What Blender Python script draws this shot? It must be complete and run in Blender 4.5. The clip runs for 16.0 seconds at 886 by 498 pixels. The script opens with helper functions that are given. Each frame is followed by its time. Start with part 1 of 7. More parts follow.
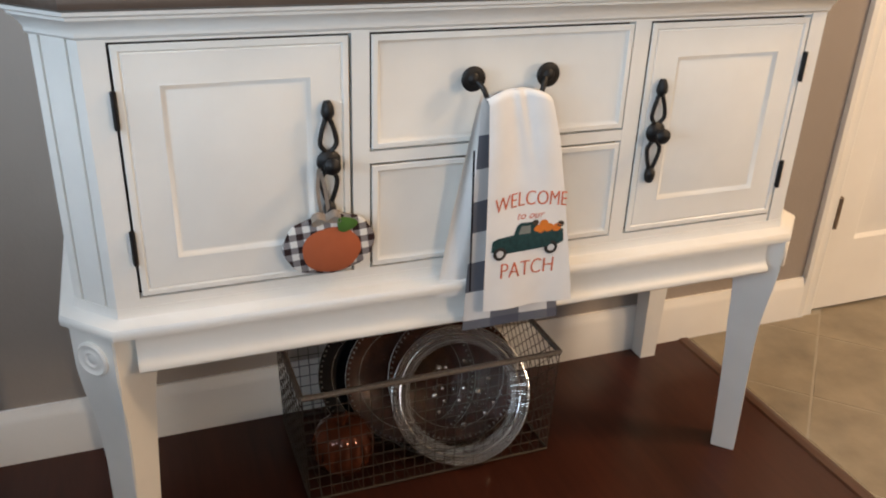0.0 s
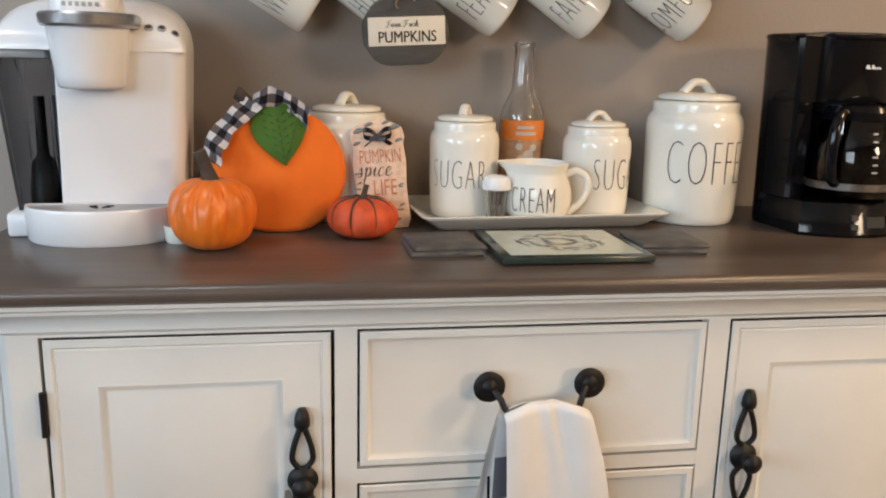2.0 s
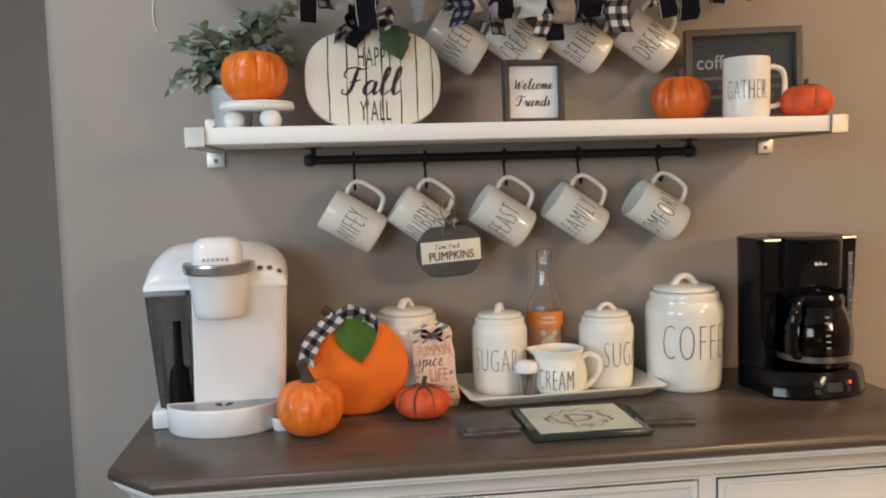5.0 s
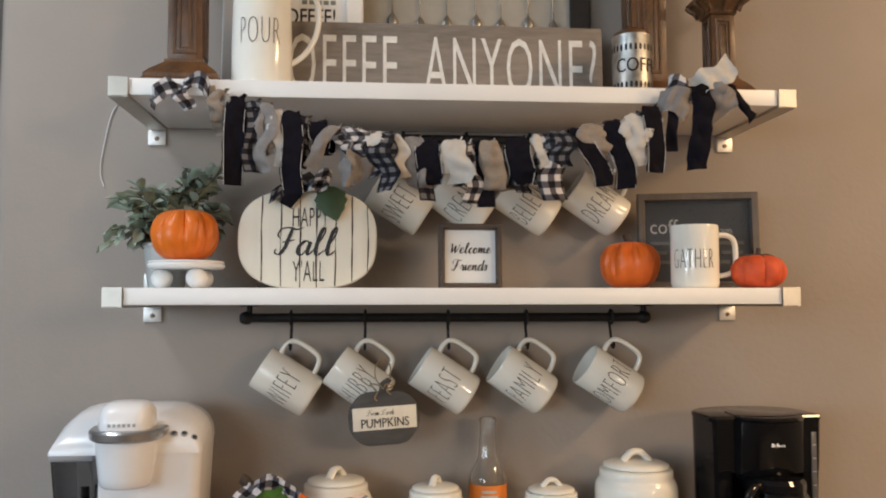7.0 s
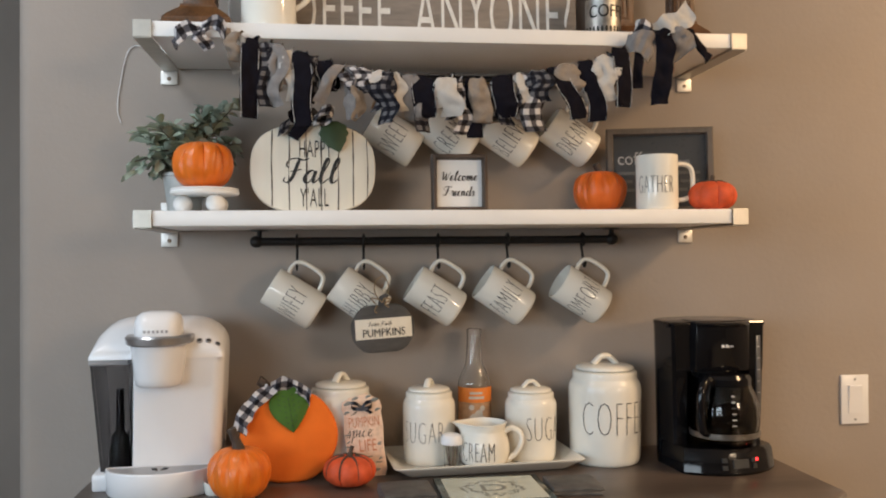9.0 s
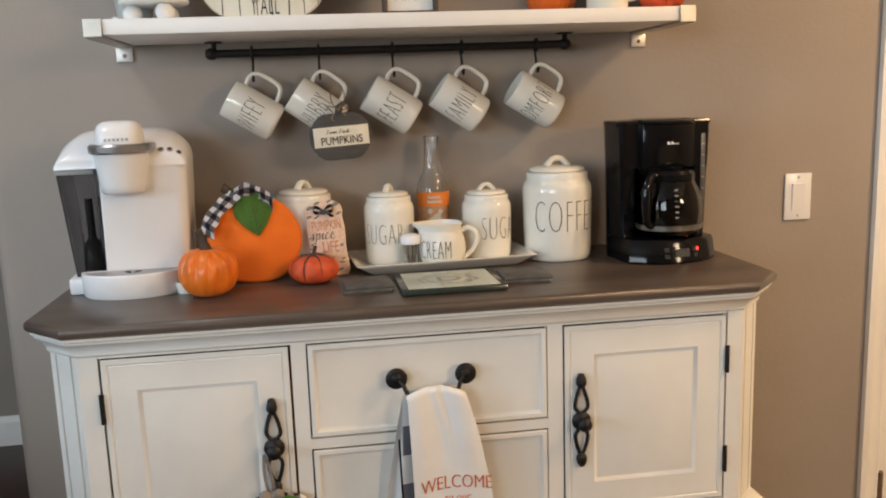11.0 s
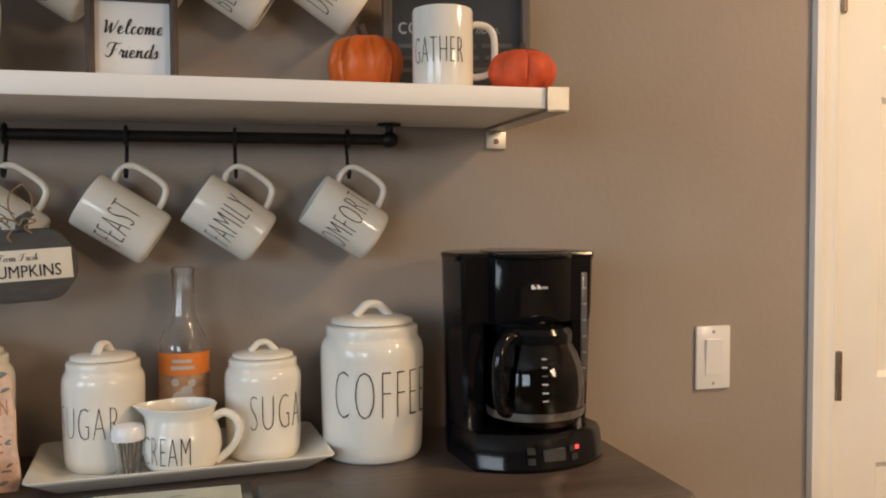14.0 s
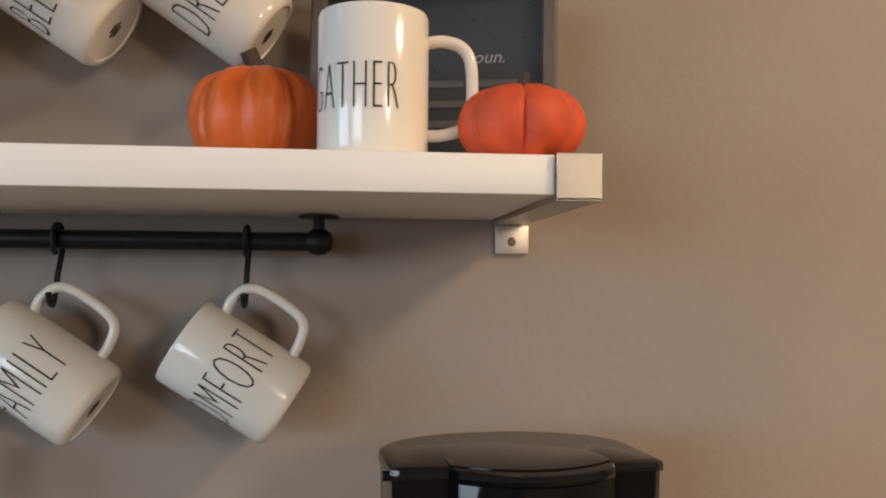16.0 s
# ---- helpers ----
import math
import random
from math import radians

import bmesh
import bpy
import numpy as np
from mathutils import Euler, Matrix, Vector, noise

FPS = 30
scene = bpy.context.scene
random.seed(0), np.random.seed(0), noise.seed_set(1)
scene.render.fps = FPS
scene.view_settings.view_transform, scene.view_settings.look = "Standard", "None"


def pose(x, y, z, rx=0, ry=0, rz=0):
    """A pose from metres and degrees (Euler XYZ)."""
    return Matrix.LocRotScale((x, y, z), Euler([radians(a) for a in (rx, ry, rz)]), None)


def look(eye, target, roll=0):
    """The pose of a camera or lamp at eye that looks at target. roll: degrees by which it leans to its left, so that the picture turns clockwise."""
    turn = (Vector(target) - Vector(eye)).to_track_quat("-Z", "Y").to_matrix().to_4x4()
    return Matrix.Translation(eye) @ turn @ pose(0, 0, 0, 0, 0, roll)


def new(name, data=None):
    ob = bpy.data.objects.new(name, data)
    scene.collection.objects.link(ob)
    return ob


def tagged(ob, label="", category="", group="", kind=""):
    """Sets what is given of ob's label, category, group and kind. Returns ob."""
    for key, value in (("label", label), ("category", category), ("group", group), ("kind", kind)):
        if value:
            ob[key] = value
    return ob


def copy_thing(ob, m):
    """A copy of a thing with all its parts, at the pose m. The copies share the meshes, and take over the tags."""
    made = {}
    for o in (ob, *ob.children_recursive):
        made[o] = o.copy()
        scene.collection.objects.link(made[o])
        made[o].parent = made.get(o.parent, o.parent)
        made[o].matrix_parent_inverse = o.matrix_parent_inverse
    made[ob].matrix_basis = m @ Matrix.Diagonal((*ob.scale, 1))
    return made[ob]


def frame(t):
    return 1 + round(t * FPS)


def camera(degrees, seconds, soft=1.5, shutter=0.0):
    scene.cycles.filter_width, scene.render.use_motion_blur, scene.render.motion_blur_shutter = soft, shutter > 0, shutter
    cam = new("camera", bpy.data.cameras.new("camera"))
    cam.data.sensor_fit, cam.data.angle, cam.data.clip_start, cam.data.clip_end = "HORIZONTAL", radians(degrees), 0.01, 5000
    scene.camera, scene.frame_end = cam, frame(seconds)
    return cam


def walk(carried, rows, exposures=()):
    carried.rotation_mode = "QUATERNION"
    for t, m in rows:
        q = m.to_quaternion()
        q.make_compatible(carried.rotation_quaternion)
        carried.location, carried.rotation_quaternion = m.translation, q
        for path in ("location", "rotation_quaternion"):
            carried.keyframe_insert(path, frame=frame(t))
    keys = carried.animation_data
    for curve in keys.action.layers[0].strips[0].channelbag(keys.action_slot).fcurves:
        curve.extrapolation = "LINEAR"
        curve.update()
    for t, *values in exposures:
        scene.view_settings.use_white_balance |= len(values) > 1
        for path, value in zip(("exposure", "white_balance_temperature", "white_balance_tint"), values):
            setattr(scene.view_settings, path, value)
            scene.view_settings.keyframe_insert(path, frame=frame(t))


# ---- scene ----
cam = camera(55.4, 16.0, soft=2.0)
PATH = [
    (0, (-0.566, -1.659, 1.229), (0.094, 0.019, 0.362), 2.2),
    (0.5, (-0.528, -1.497, 1.24), (0.123, 0.239, 0.49), 1.0),
    (1, (-0.505, -1.441, 1.268), (0.118, 0.355, 0.645), -0.2),
    (1.5, (-0.409, -1.433, 1.286), (0.077, 0.44, 0.782), 0.5),
    (2, (-0.286, -1.431, 1.297), (0.039, 0.493, 0.855), 1.4),
    (2.5, (-0.215, -1.452, 1.323), (0.039, 0.492, 0.928), 1.4),
    (3, (-0.211, -1.492, 1.36), (-0.021, 0.469, 1.019), 0.4),
    (3.2, (-0.234, -1.515, 1.372), (-0.045, 0.451, 1.055), 0.1),
    (5.3, (-0.354, -1.752, 1.498), (-0.086, 0.224, 1.351), -1.3),
    (5.5, (-0.348, -1.749, 1.505), (-0.071, 0.228, 1.384), -1.2),
    (6, (-0.288, -1.725, 1.52), (-0.014, 0.256, 1.483), -0.9),
    (6.5, (-0.216, -1.7, 1.535), (0.013, 0.286, 1.573), -0.2),
    (7, (-0.161, -1.705, 1.549), (0.014, 0.283, 1.674), 0.2),
    (7.5, (-0.137, -1.727, 1.559), (0.018, 0.26, 1.724), 0.1),
    (8, (-0.147, -1.777, 1.559), (0.027, 0.201, 1.796), -0.2),
    (8.5, (-0.2, -1.835, 1.532), (0.017, 0.143, 1.734), -0.6),
    (9, (-0.234, -1.883, 1.484), (0.026, 0.1, 1.501), -0.3),
    (9.5, (-0.232, -1.89, 1.441), (0.059, 0.084, 1.301), -1.0),
    (10, (-0.22, -1.933, 1.437), (0.07, 0.029, 1.18), -2.4),
    (10.2, (-0.21, -1.96, 1.431), (0.068, 0.0, 1.146), -2.2),
    (12.3, (-0.18, -1.917, 1.37), (0.2, 0.012, 1.002), -1.3),
    (12.5, (-0.199, -1.857, 1.38), (0.224, 0.063, 1.011), -1.7),
    (13, (-0.146, -1.712, 1.374), (0.356, 0.199, 1.068), -1.7),
    (13.5, (-0.011, -1.554, 1.401), (0.5, 0.37, 1.208), -0.5),
    (14, (0.119, -1.372, 1.4), (0.64, 0.557, 1.321), -0.2),
    (14.5, (0.242, -1.217, 1.433), (0.771, 0.711, 1.41), -0.5),
    (15, (0.408, -1.104, 1.439), (0.794, 0.858, 1.493), -0.1),
    (15.5, (0.501, -1.02, 1.455), (0.658, 0.973, 1.497), 1.7),
    (15.6, (0.51, -0.99, 1.462), (0.633, 1.006, 1.491), 1.7),
    (16, (0.424, -0.86, 1.489), (0.627, 1.128, 1.554), 0.7),
]
# stops by which the clip is lighter or darker on the way
EXPOSURE = ((0, 0.11, 6180, 10), (1, 0.05, 6200, 10), (1.5, 0.05, 6300, 10), (3, 0.0, 6430, 10), (6, -0.13, 6450, 10), (8.5, -0.16, 6400, 10), (10, -0.14, 6600, 10), (12.5, -0.1, 6650, 10), (13.2, -0.22, 6650, 10), (14, -0.36, 6350, 10), (14.5, -0.38, 6100, 10), (15, -0.33, 5900, 10), (16, -0.2, 5900, 10))
walk(cam, [(t, look(eye, target, roll)) for t, eye, target, roll in PATH], EXPOSURE)

# ---- light ----
world = bpy.data.worlds.new("daylight")
scene.world = world
world.use_nodes = True
sky = world.node_tree.nodes.new("ShaderNodeTexSky")
sky.sky_type, sky.sun_disc = "NISHITA", False
sky.sun_elevation, sky.sun_rotation = radians(35), radians(200)
background = world.node_tree.nodes["Background"]
background.inputs["Strength"].default_value = 0.1
world.node_tree.links.new(sky.outputs[0], background.inputs["Color"])


def area_light(name, size_x, size_y, watts, colour, m, shape="RECTANGLE"):
    lamp = bpy.data.lights.new(name, "AREA")
    lamp.shape, lamp.size, lamp.size_y = shape, size_x, size_y
    lamp.energy, lamp.color = watts, colour
    ob = new(name, lamp)
    ob.matrix_world = m
    return ob


# No such fixture is seen; fill added to brighten the upper left wall.
area_light("passage_ceiling_light", 0.4, 0.4, 10, (0.92, 0.95, 1.0), look((-1.25, -0.7, 2.72), (-1.1, -0.5, 0)), "DISK")
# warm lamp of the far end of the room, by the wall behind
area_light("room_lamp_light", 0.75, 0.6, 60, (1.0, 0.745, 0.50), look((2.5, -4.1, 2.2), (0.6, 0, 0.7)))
# daylight through the window behind on the near side, and the warm ceiling lamp by the door
area_light("south_window_light", 1.55, 1.05, 44, (0.78, 0.905, 1.0), look((-2.1, -4.14, 1.85), (-0.4, 0, 0.8)))
area_light("west_window_light", 1.6, 1.05, 50, (0.64, 0.82, 1.0), look((-3.55, -2.3, 1.78), (-0.6, 0, 1.1)))
area_light("ceiling_lamp_light", 0.44, 0.44, 47, (1.0, 0.655, 0.35), look((2.05, -1.30, 2.70), (1.6, -0.8, 0)), "DISK")


# ---- materials ----
def tree(name, rough=0.5, metal=0.0, colour=(0.5, 0.5, 0.5), spec=0.5):
    mat = bpy.data.materials.new(name)
    mat.use_nodes = True
    nodes, links = mat.node_tree.nodes, mat.node_tree.links
    bsdf = nodes["Principled BSDF"]
    bsdf.inputs["Base Color"].default_value = (*colour, 1)
    bsdf.inputs["Roughness"].default_value = rough
    bsdf.inputs["Metallic"].default_value = metal
    bsdf.inputs["Specular IOR Level"].default_value = spec
    return mat, nodes, links, bsdf


def coords(nodes, links, scale=(1, 1, 1)):
    tc = nodes.new("ShaderNodeTexCoord")
    mp = nodes.new("ShaderNodeMapping")
    mp.inputs["Scale"].default_value = scale
    links.new(tc.outputs["Object"], mp.inputs["Vector"])
    return mp.outputs["Vector"]


def noise_tex(nodes, links, vec, scale, detail=4.0, rough=0.55):
    n = nodes.new("ShaderNodeTexNoise")
    n.inputs["Scale"].default_value = scale
    n.inputs["Detail"].default_value = detail
    n.inputs["Roughness"].default_value = rough
    links.new(vec, n.inputs["Vector"])
    return n.outputs["Fac"]


def ramp(nodes, links, fac, stops):
    r = nodes.new("ShaderNodeValToRGB")
    e = r.color_ramp.elements
    while len(e) < len(stops):
        e.new(0.5)
    for el, (p, c) in zip(e, stops):
        el.position, el.color = p, (*c, 1)
    links.new(fac, r.inputs["Fac"])
    return r.outputs["Color"]


def bump(nodes, links, bsdf, fac, strength, distance):
    b = nodes.new("ShaderNodeBump")
    b.inputs["Strength"].default_value = strength
    b.inputs["Distance"].default_value = distance
    links.new(fac, b.inputs["Height"])
    links.new(b.outputs["Normal"], bsdf.inputs["Normal"])


def mottled(name, colour, spread=0.06, scale=14.0, rough=0.5, metal=0.0, grain=160.0, relief=0.15, depth=0.001, spec=0.5, stretch=(1, 1, 1)):
    """A surface with large soft mottling and a fine grain in colour, gloss and relief."""
    mat, nodes, links, bsdf = tree(name, rough, metal, colour, spec)
    vec = coords(nodes, links, stretch)
    big = noise_tex(nodes, links, vec, scale, 5.0)
    lo = tuple(c * (1 - spread) for c in colour)
    hi = tuple(min(1, c * (1 + spread)) for c in colour)
    links.new(ramp(nodes, links, big, [(0.3, lo), (0.7, hi)]), bsdf.inputs["Base Color"])
    fine = noise_tex(nodes, links, vec, grain, 3.0)
    rr = nodes.new("ShaderNodeMapRange")
    rr.inputs["To Min"].default_value = max(0.02, rough - 0.07)
    rr.inputs["To Max"].default_value = min(1, rough + 0.07)
    links.new(fine, rr.inputs["Value"])
    links.new(rr.outputs["Result"], bsdf.inputs["Roughness"])
    bump(nodes, links, bsdf, fine, relief, depth)
    return mat


def wood(name, dark, light, scale=9.0, stretch=(0.12, 1, 1), rough=0.45, relief=0.2, contrast=(0.3, 0.72), spec=0.5):
    mat, nodes, links, bsdf = tree(name, rough, 0, dark, spec)
    vec = coords(nodes, links, stretch)
    warp = noise_tex(nodes, links, vec, scale, 8.0, 0.65)
    fine = noise_tex(nodes, links, vec, scale * 11, 4.0, 0.6)
    mix = nodes.new("ShaderNodeMath")
    mix.operation = "MULTIPLY_ADD"
    mix.inputs[1].default_value = 0.35
    links.new(fine, mix.inputs[0])
    sub = nodes.new("ShaderNodeMath")
    sub.operation = "MULTIPLY"
    sub.inputs[1].default_value = 0.68
    links.new(warp, sub.inputs[0])
    links.new(sub.outputs[0], mix.inputs[2])
    mid = tuple((a + b) / 2 for a, b in zip(dark, light))
    links.new(ramp(nodes, links, mix.outputs[0], [(contrast[0], dark), (0.5, mid), (contrast[1], light)]), bsdf.inputs["Base Color"])
    bump(nodes, links, bsdf, fine, relief, 0.0008)
    return mat


def satin(name, colour, rough=0.34):
    """Gathered satin: fine folds that run up and down round the thing's own axis."""
    mat, nodes, links, bsdf = tree(name, rough, 0, colour)
    tc = nodes.new("ShaderNodeTexCoord")
    sep = nodes.new("ShaderNodeSeparateXYZ")
    links.new(tc.outputs["Object"], sep.inputs[0])
    turn = nodes.new("ShaderNodeMath")
    turn.operation = "ARCTAN2"
    links.new(sep.outputs[1], turn.inputs[0])
    links.new(sep.outputs[0], turn.inputs[1])
    join = nodes.new("ShaderNodeCombineXYZ")
    links.new(turn.outputs[0], join.inputs[0])
    links.new(sep.outputs[2], join.inputs[1])
    mp = nodes.new("ShaderNodeMapping")
    mp.inputs["Scale"].default_value = (2.2, 14, 1)
    links.new(join.outputs[0], mp.inputs["Vector"])
    broad = noise_tex(nodes, links, mp.outputs["Vector"], 1.0, 3.0)
    fine = noise_tex(nodes, links, mp.outputs["Vector"], 3.0, 1.0)
    links.new(ramp(nodes, links, broad, [(0.3, tuple(c * 0.84 for c in colour)), (0.7, tuple(min(1, c * 1.12) for c in colour))]), bsdf.inputs["Base Color"])
    bsdf.inputs["Sheen Weight"].default_value = 0.05
    bump(nodes, links, bsdf, fine, 0.25, 0.006)
    return mat


def glass(name, colour=(1, 1, 1), rough=0.02, ior=1.45):
    mat, nodes, links, bsdf = tree(name, rough, 0, colour)
    bsdf.inputs["Transmission Weight"].default_value = 1.0
    bsdf.inputs["IOR"].default_value = ior
    return mat


def checks(name, a, b, mid, size, rough=0.9):
    """Woven gingham: two crossed bands, white, mid tone where one crosses, dark where both do."""
    mat, nodes, links, bsdf = tree(name, rough, 0, a, 0.2)
    uv = nodes.new("ShaderNodeUVMap")
    sep = nodes.new("ShaderNodeSeparateXYZ")
    links.new(uv.outputs["UV"], sep.inputs[0])
    bands = []
    for axis in (0, 1):
        m1 = nodes.new("ShaderNodeMath")
        m1.operation = "MULTIPLY"
        m1.inputs[1].default_value = 1.0 / (2 * size)
        links.new(sep.outputs[axis], m1.inputs[0])
        m2 = nodes.new("ShaderNodeMath")
        m2.operation = "FRACT"
        links.new(m1.outputs[0], m2.inputs[0])
        m3 = nodes.new("ShaderNodeMath")
        m3.operation = "GREATER_THAN"
        m3.inputs[1].default_value = 0.5
        links.new(m2.outputs[0], m3.inputs[0])
        bands.append(m3.outputs[0])
    add = nodes.new("ShaderNodeMath")
    add.operation = "ADD"
    links.new(bands[0], add.inputs[0])
    links.new(bands[1], add.inputs[1])
    half = nodes.new("ShaderNodeMath")
    half.operation = "MULTIPLY"
    half.inputs[1].default_value = 0.5
    links.new(add.outputs[0], half.inputs[0])
    r = nodes.new("ShaderNodeValToRGB")
    r.color_ramp.interpolation = "CONSTANT"
    e = r.color_ramp.elements
    e[0].position, e[0].color = 0.0, (*a, 1)
    e[1].position, e[1].color = 0.25, (*mid, 1)
    e2 = e.new(0.75)
    e2.color = (*b, 1)
    links.new(half.outputs[0], r.inputs["Fac"])
    links.new(r.outputs["Color"], bsdf.inputs["Base Color"])
    weave = noise_tex(nodes, links, coords(nodes, links), 700.0, 2.0)
    bump(nodes, links, bsdf, weave, 0.3, 0.001)
    return mat


def wall_paint(name, colour):
    mat, nodes, links, bsdf = tree(name, 0.75, 0, colour, 0.35)
    vec = coords(nodes, links)
    peel = noise_tex(nodes, links, vec, 78.0, 3.0, 0.5)
    broad = noise_tex(nodes, links, vec, 2.2, 4.0, 0.6)
    lo = tuple(c * 0.94 for c in colour)
    hi = tuple(c * 1.05 for c in colour)
    links.new(ramp(nodes, links, broad, [(0.3, lo), (0.7, hi)]), bsdf.inputs["Base Color"])
    bump(nodes, links, bsdf, peel, 0.17, 0.0040)
    return mat


WALL = wall_paint("greige_wall_paint", (0.325, 0.278, 0.240))
CEILING = mottled("ceiling_paint", (0.75, 0.74, 0.72), 0.03, 4, 0.9)
TRIM = mottled("white_trim_paint", (0.84, 0.815, 0.765), 0.03, 6, 0.42, relief=0.06)
CABINET = mottled("white_cabinet_paint", (0.79, 0.775, 0.73), 0.035, 9, 0.42, grain=120, relief=0.09)
TOP = wood("grey_stained_wood", (0.040, 0.028, 0.022), (0.125, 0.096, 0.078), 9.0, (0.08, 1.3, 1), 0.33, 0.3)
FLOORWOOD = wood("red_brown_floorboards", (0.022, 0.0065, 0.004), (0.062, 0.018, 0.010), 5.0, (1, 0.10, 1), 0.30, 0.2, spec=0.28)
STRIPWOOD = wood("transition_strip_wood", (0.045, 0.017, 0.008), (0.09, 0.036, 0.017), 8.0, (1, 0.1, 1), 0.4)
TILE = mottled("beige_floor_tile", (0.250, 0.205, 0.140), 0.28, 7, 0.35, grain=60, relief=0.1)
GROUT = mottled("grout", (0.36, 0.32, 0.25), 0.08, 20, 0.9)
IRON = mottled("black_iron", (0.012, 0.011, 0.011), 0.3, 60, 0.48, 0.35, 300, 0.25)
BRONZE = mottled("oil_rubbed_hinge", (0.24, 0.185, 0.14), 0.25, 60, 0.4, 0.8)
NICKEL = mottled("brushed_nickel", (0.50, 0.475, 0.43), 0.06, 40, 0.45, 1.0, 400, 0.06)
SATINNICKEL = mottled("satin_nickel_plate", (0.66, 0.64, 0.61), 0.05, 40, 0.5, 0.9, 300, 0.05)
SHELFWHITE = mottled("white_shelf_foil", (0.83, 0.82, 0.80), 0.02, 8, 0.4, relief=0.05)
CERAMIC = mottled("cream_white_glaze", (0.80, 0.775, 0.70), 0.025, 18, 0.13, grain=35, relief=0.05, depth=0.002)
LETTER = mottled("black_lettering", (0.02, 0.019, 0.018), 0.2, 80, 0.45)
PLASTICWHITE = mottled("white_gloss_plastic", (0.80, 0.80, 0.81), 0.015, 10, 0.22, grain=300, relief=0.02)
GAPSHADE = mottled("gap_shade_dark", (0.05, 0.045, 0.04), 0.2, 10, 0.8)


# ---- mesh tools ----
def finish(bm, name, mats, sharp=38):
    bmesh.ops.remove_doubles(bm, verts=bm.verts, dist=1e-6)
    bmesh.ops.recalc_face_normals(bm, faces=bm.faces)
    me = bpy.data.meshes.new(name)
    bm.to_mesh(me)
    bm.free()
    for m in mats if isinstance(mats, (list, tuple)) else [mats]:
        me.materials.append(m)
    for p in me.polygons:
        p.use_smooth = True
    me.set_sharp_from_angle(angle=radians(sharp))
    return me


def part(name, bm, material, parent=None, label="", m=None, sharp=38):
    ob = new(name, finish(bm, name, material, sharp))
    if parent is not None:
        ob.parent = parent
    if m is not None:
        ob.matrix_basis = m
    if label:
        tagged(ob, label)
    return ob


def thing(name, m, label, category, group="", kind=""):
    ob = new(name)
    ob.empty_display_size = 0.05
    ob.matrix_basis = m
    return tagged(ob, label, category, group, kind)


def box(bm, x0, x1, y0, y1, z0, z1, bevel=0.0, seg=2):
    r = bmesh.ops.create_cube(bm, size=1.0)
    bmesh.ops.scale(bm, vec=(x1 - x0, y1 - y0, z1 - z0), verts=r["verts"])
    bmesh.ops.translate(bm, vec=((x0 + x1) / 2, (y0 + y1) / 2, (z0 + z1) / 2), verts=r["verts"])
    if bevel:
        edges = list({e for v in r["verts"] for e in v.link_edges})
        bmesh.ops.bevel(bm, geom=edges, offset=bevel, segments=seg, affect="EDGES", profile=0.5)
    return bm


def boxes(*rows, bevel=0.0):
    bm = bmesh.new()
    for r in rows:
        box(bm, *r, bevel=bevel)
    return bm


def rings(bm, loops, cap_start=True, cap_end=True, closed=True):
    """Skin a row of loops of points that all have the same count."""
    made = [[bm.verts.new(p) for p in loop] for loop in loops]
    n = len(made[0])
    for a, b in zip(made, made[1:]):
        for k in range(n if closed else n - 1):
            q = (k + 1) % n
            try:
                bm.faces.new((a[k], a[q], b[q], b[k]))
            except ValueError:
                pass
    if cap_start:
        bm.faces.new(made[0][::-1])
    if cap_end:
        bm.faces.new(made[-1])
    return made


def lathe(profile, seg=40, wobble=None, bm=None, caps=(True, True)):
    """Turn (radius, z) about z. wobble(angle, z) scales the radius."""
    bm = bm or bmesh.new()
    loops = []
    for r, z in profile:
        ring = []
        for k in range(seg):
            a = 2 * math.pi * k / seg
            q = max(r, 1e-4) * (wobble(a, z) if wobble else 1)
            ring.append((q * math.cos(a), q * math.sin(a), z))
        loops.append(ring)
    rings(bm, loops, *caps)
    return bm


def smooth_path(points, n=8):
    """Catmull-Rom through the points."""
    pts = [Vector(p) for p in points]
    out = []
    for i in range(len(pts) - 1):
        p0, p1, p2, p3 = pts[max(i - 1, 0)], pts[i], pts[i + 1], pts[min(i + 2, len(pts) - 1)]
        for k in range(n):
            t = k / n
            out.append(0.5 * ((2 * p1) + (p2 - p0) * t + (2 * p0 - 5 * p1 + 4 * p2 - p3) * t * t + (3 * p1 - p0 - 3 * p2 + p3) * t ** 3))
    out.append(pts[-1])
    return out


def tube(bm, points, radius, seg=10, flat=1.0, side=None):
    """A round bar along points; radius a number or one for each point. flat squeezes it along its second axis."""
    pts = [Vector(p) for p in points]
    rad = radius if isinstance(radius, (list, tuple)) else [radius] * len(pts)
    loops, ref = [], side and Vector(side)
    for i, p in enumerate(pts):
        d = (pts[min(i + 1, len(pts) - 1)] - pts[max(i - 1, 0)]).normalized()
        if ref is None:
            ref = Vector((0, 0, 1)) if abs(d.z) < 0.9 else Vector((0, 1, 0))
        u = (ref - d * ref.dot(d)).normalized()
        v = d.cross(u)
        ref = u
        loops.append([p + u * (rad[i] * math.cos(2 * math.pi * k / seg)) + v * (rad[i] * flat * math.sin(2 * math.pi * k / seg)) for k in range(seg)])
    rings(bm, loops)
    return bm


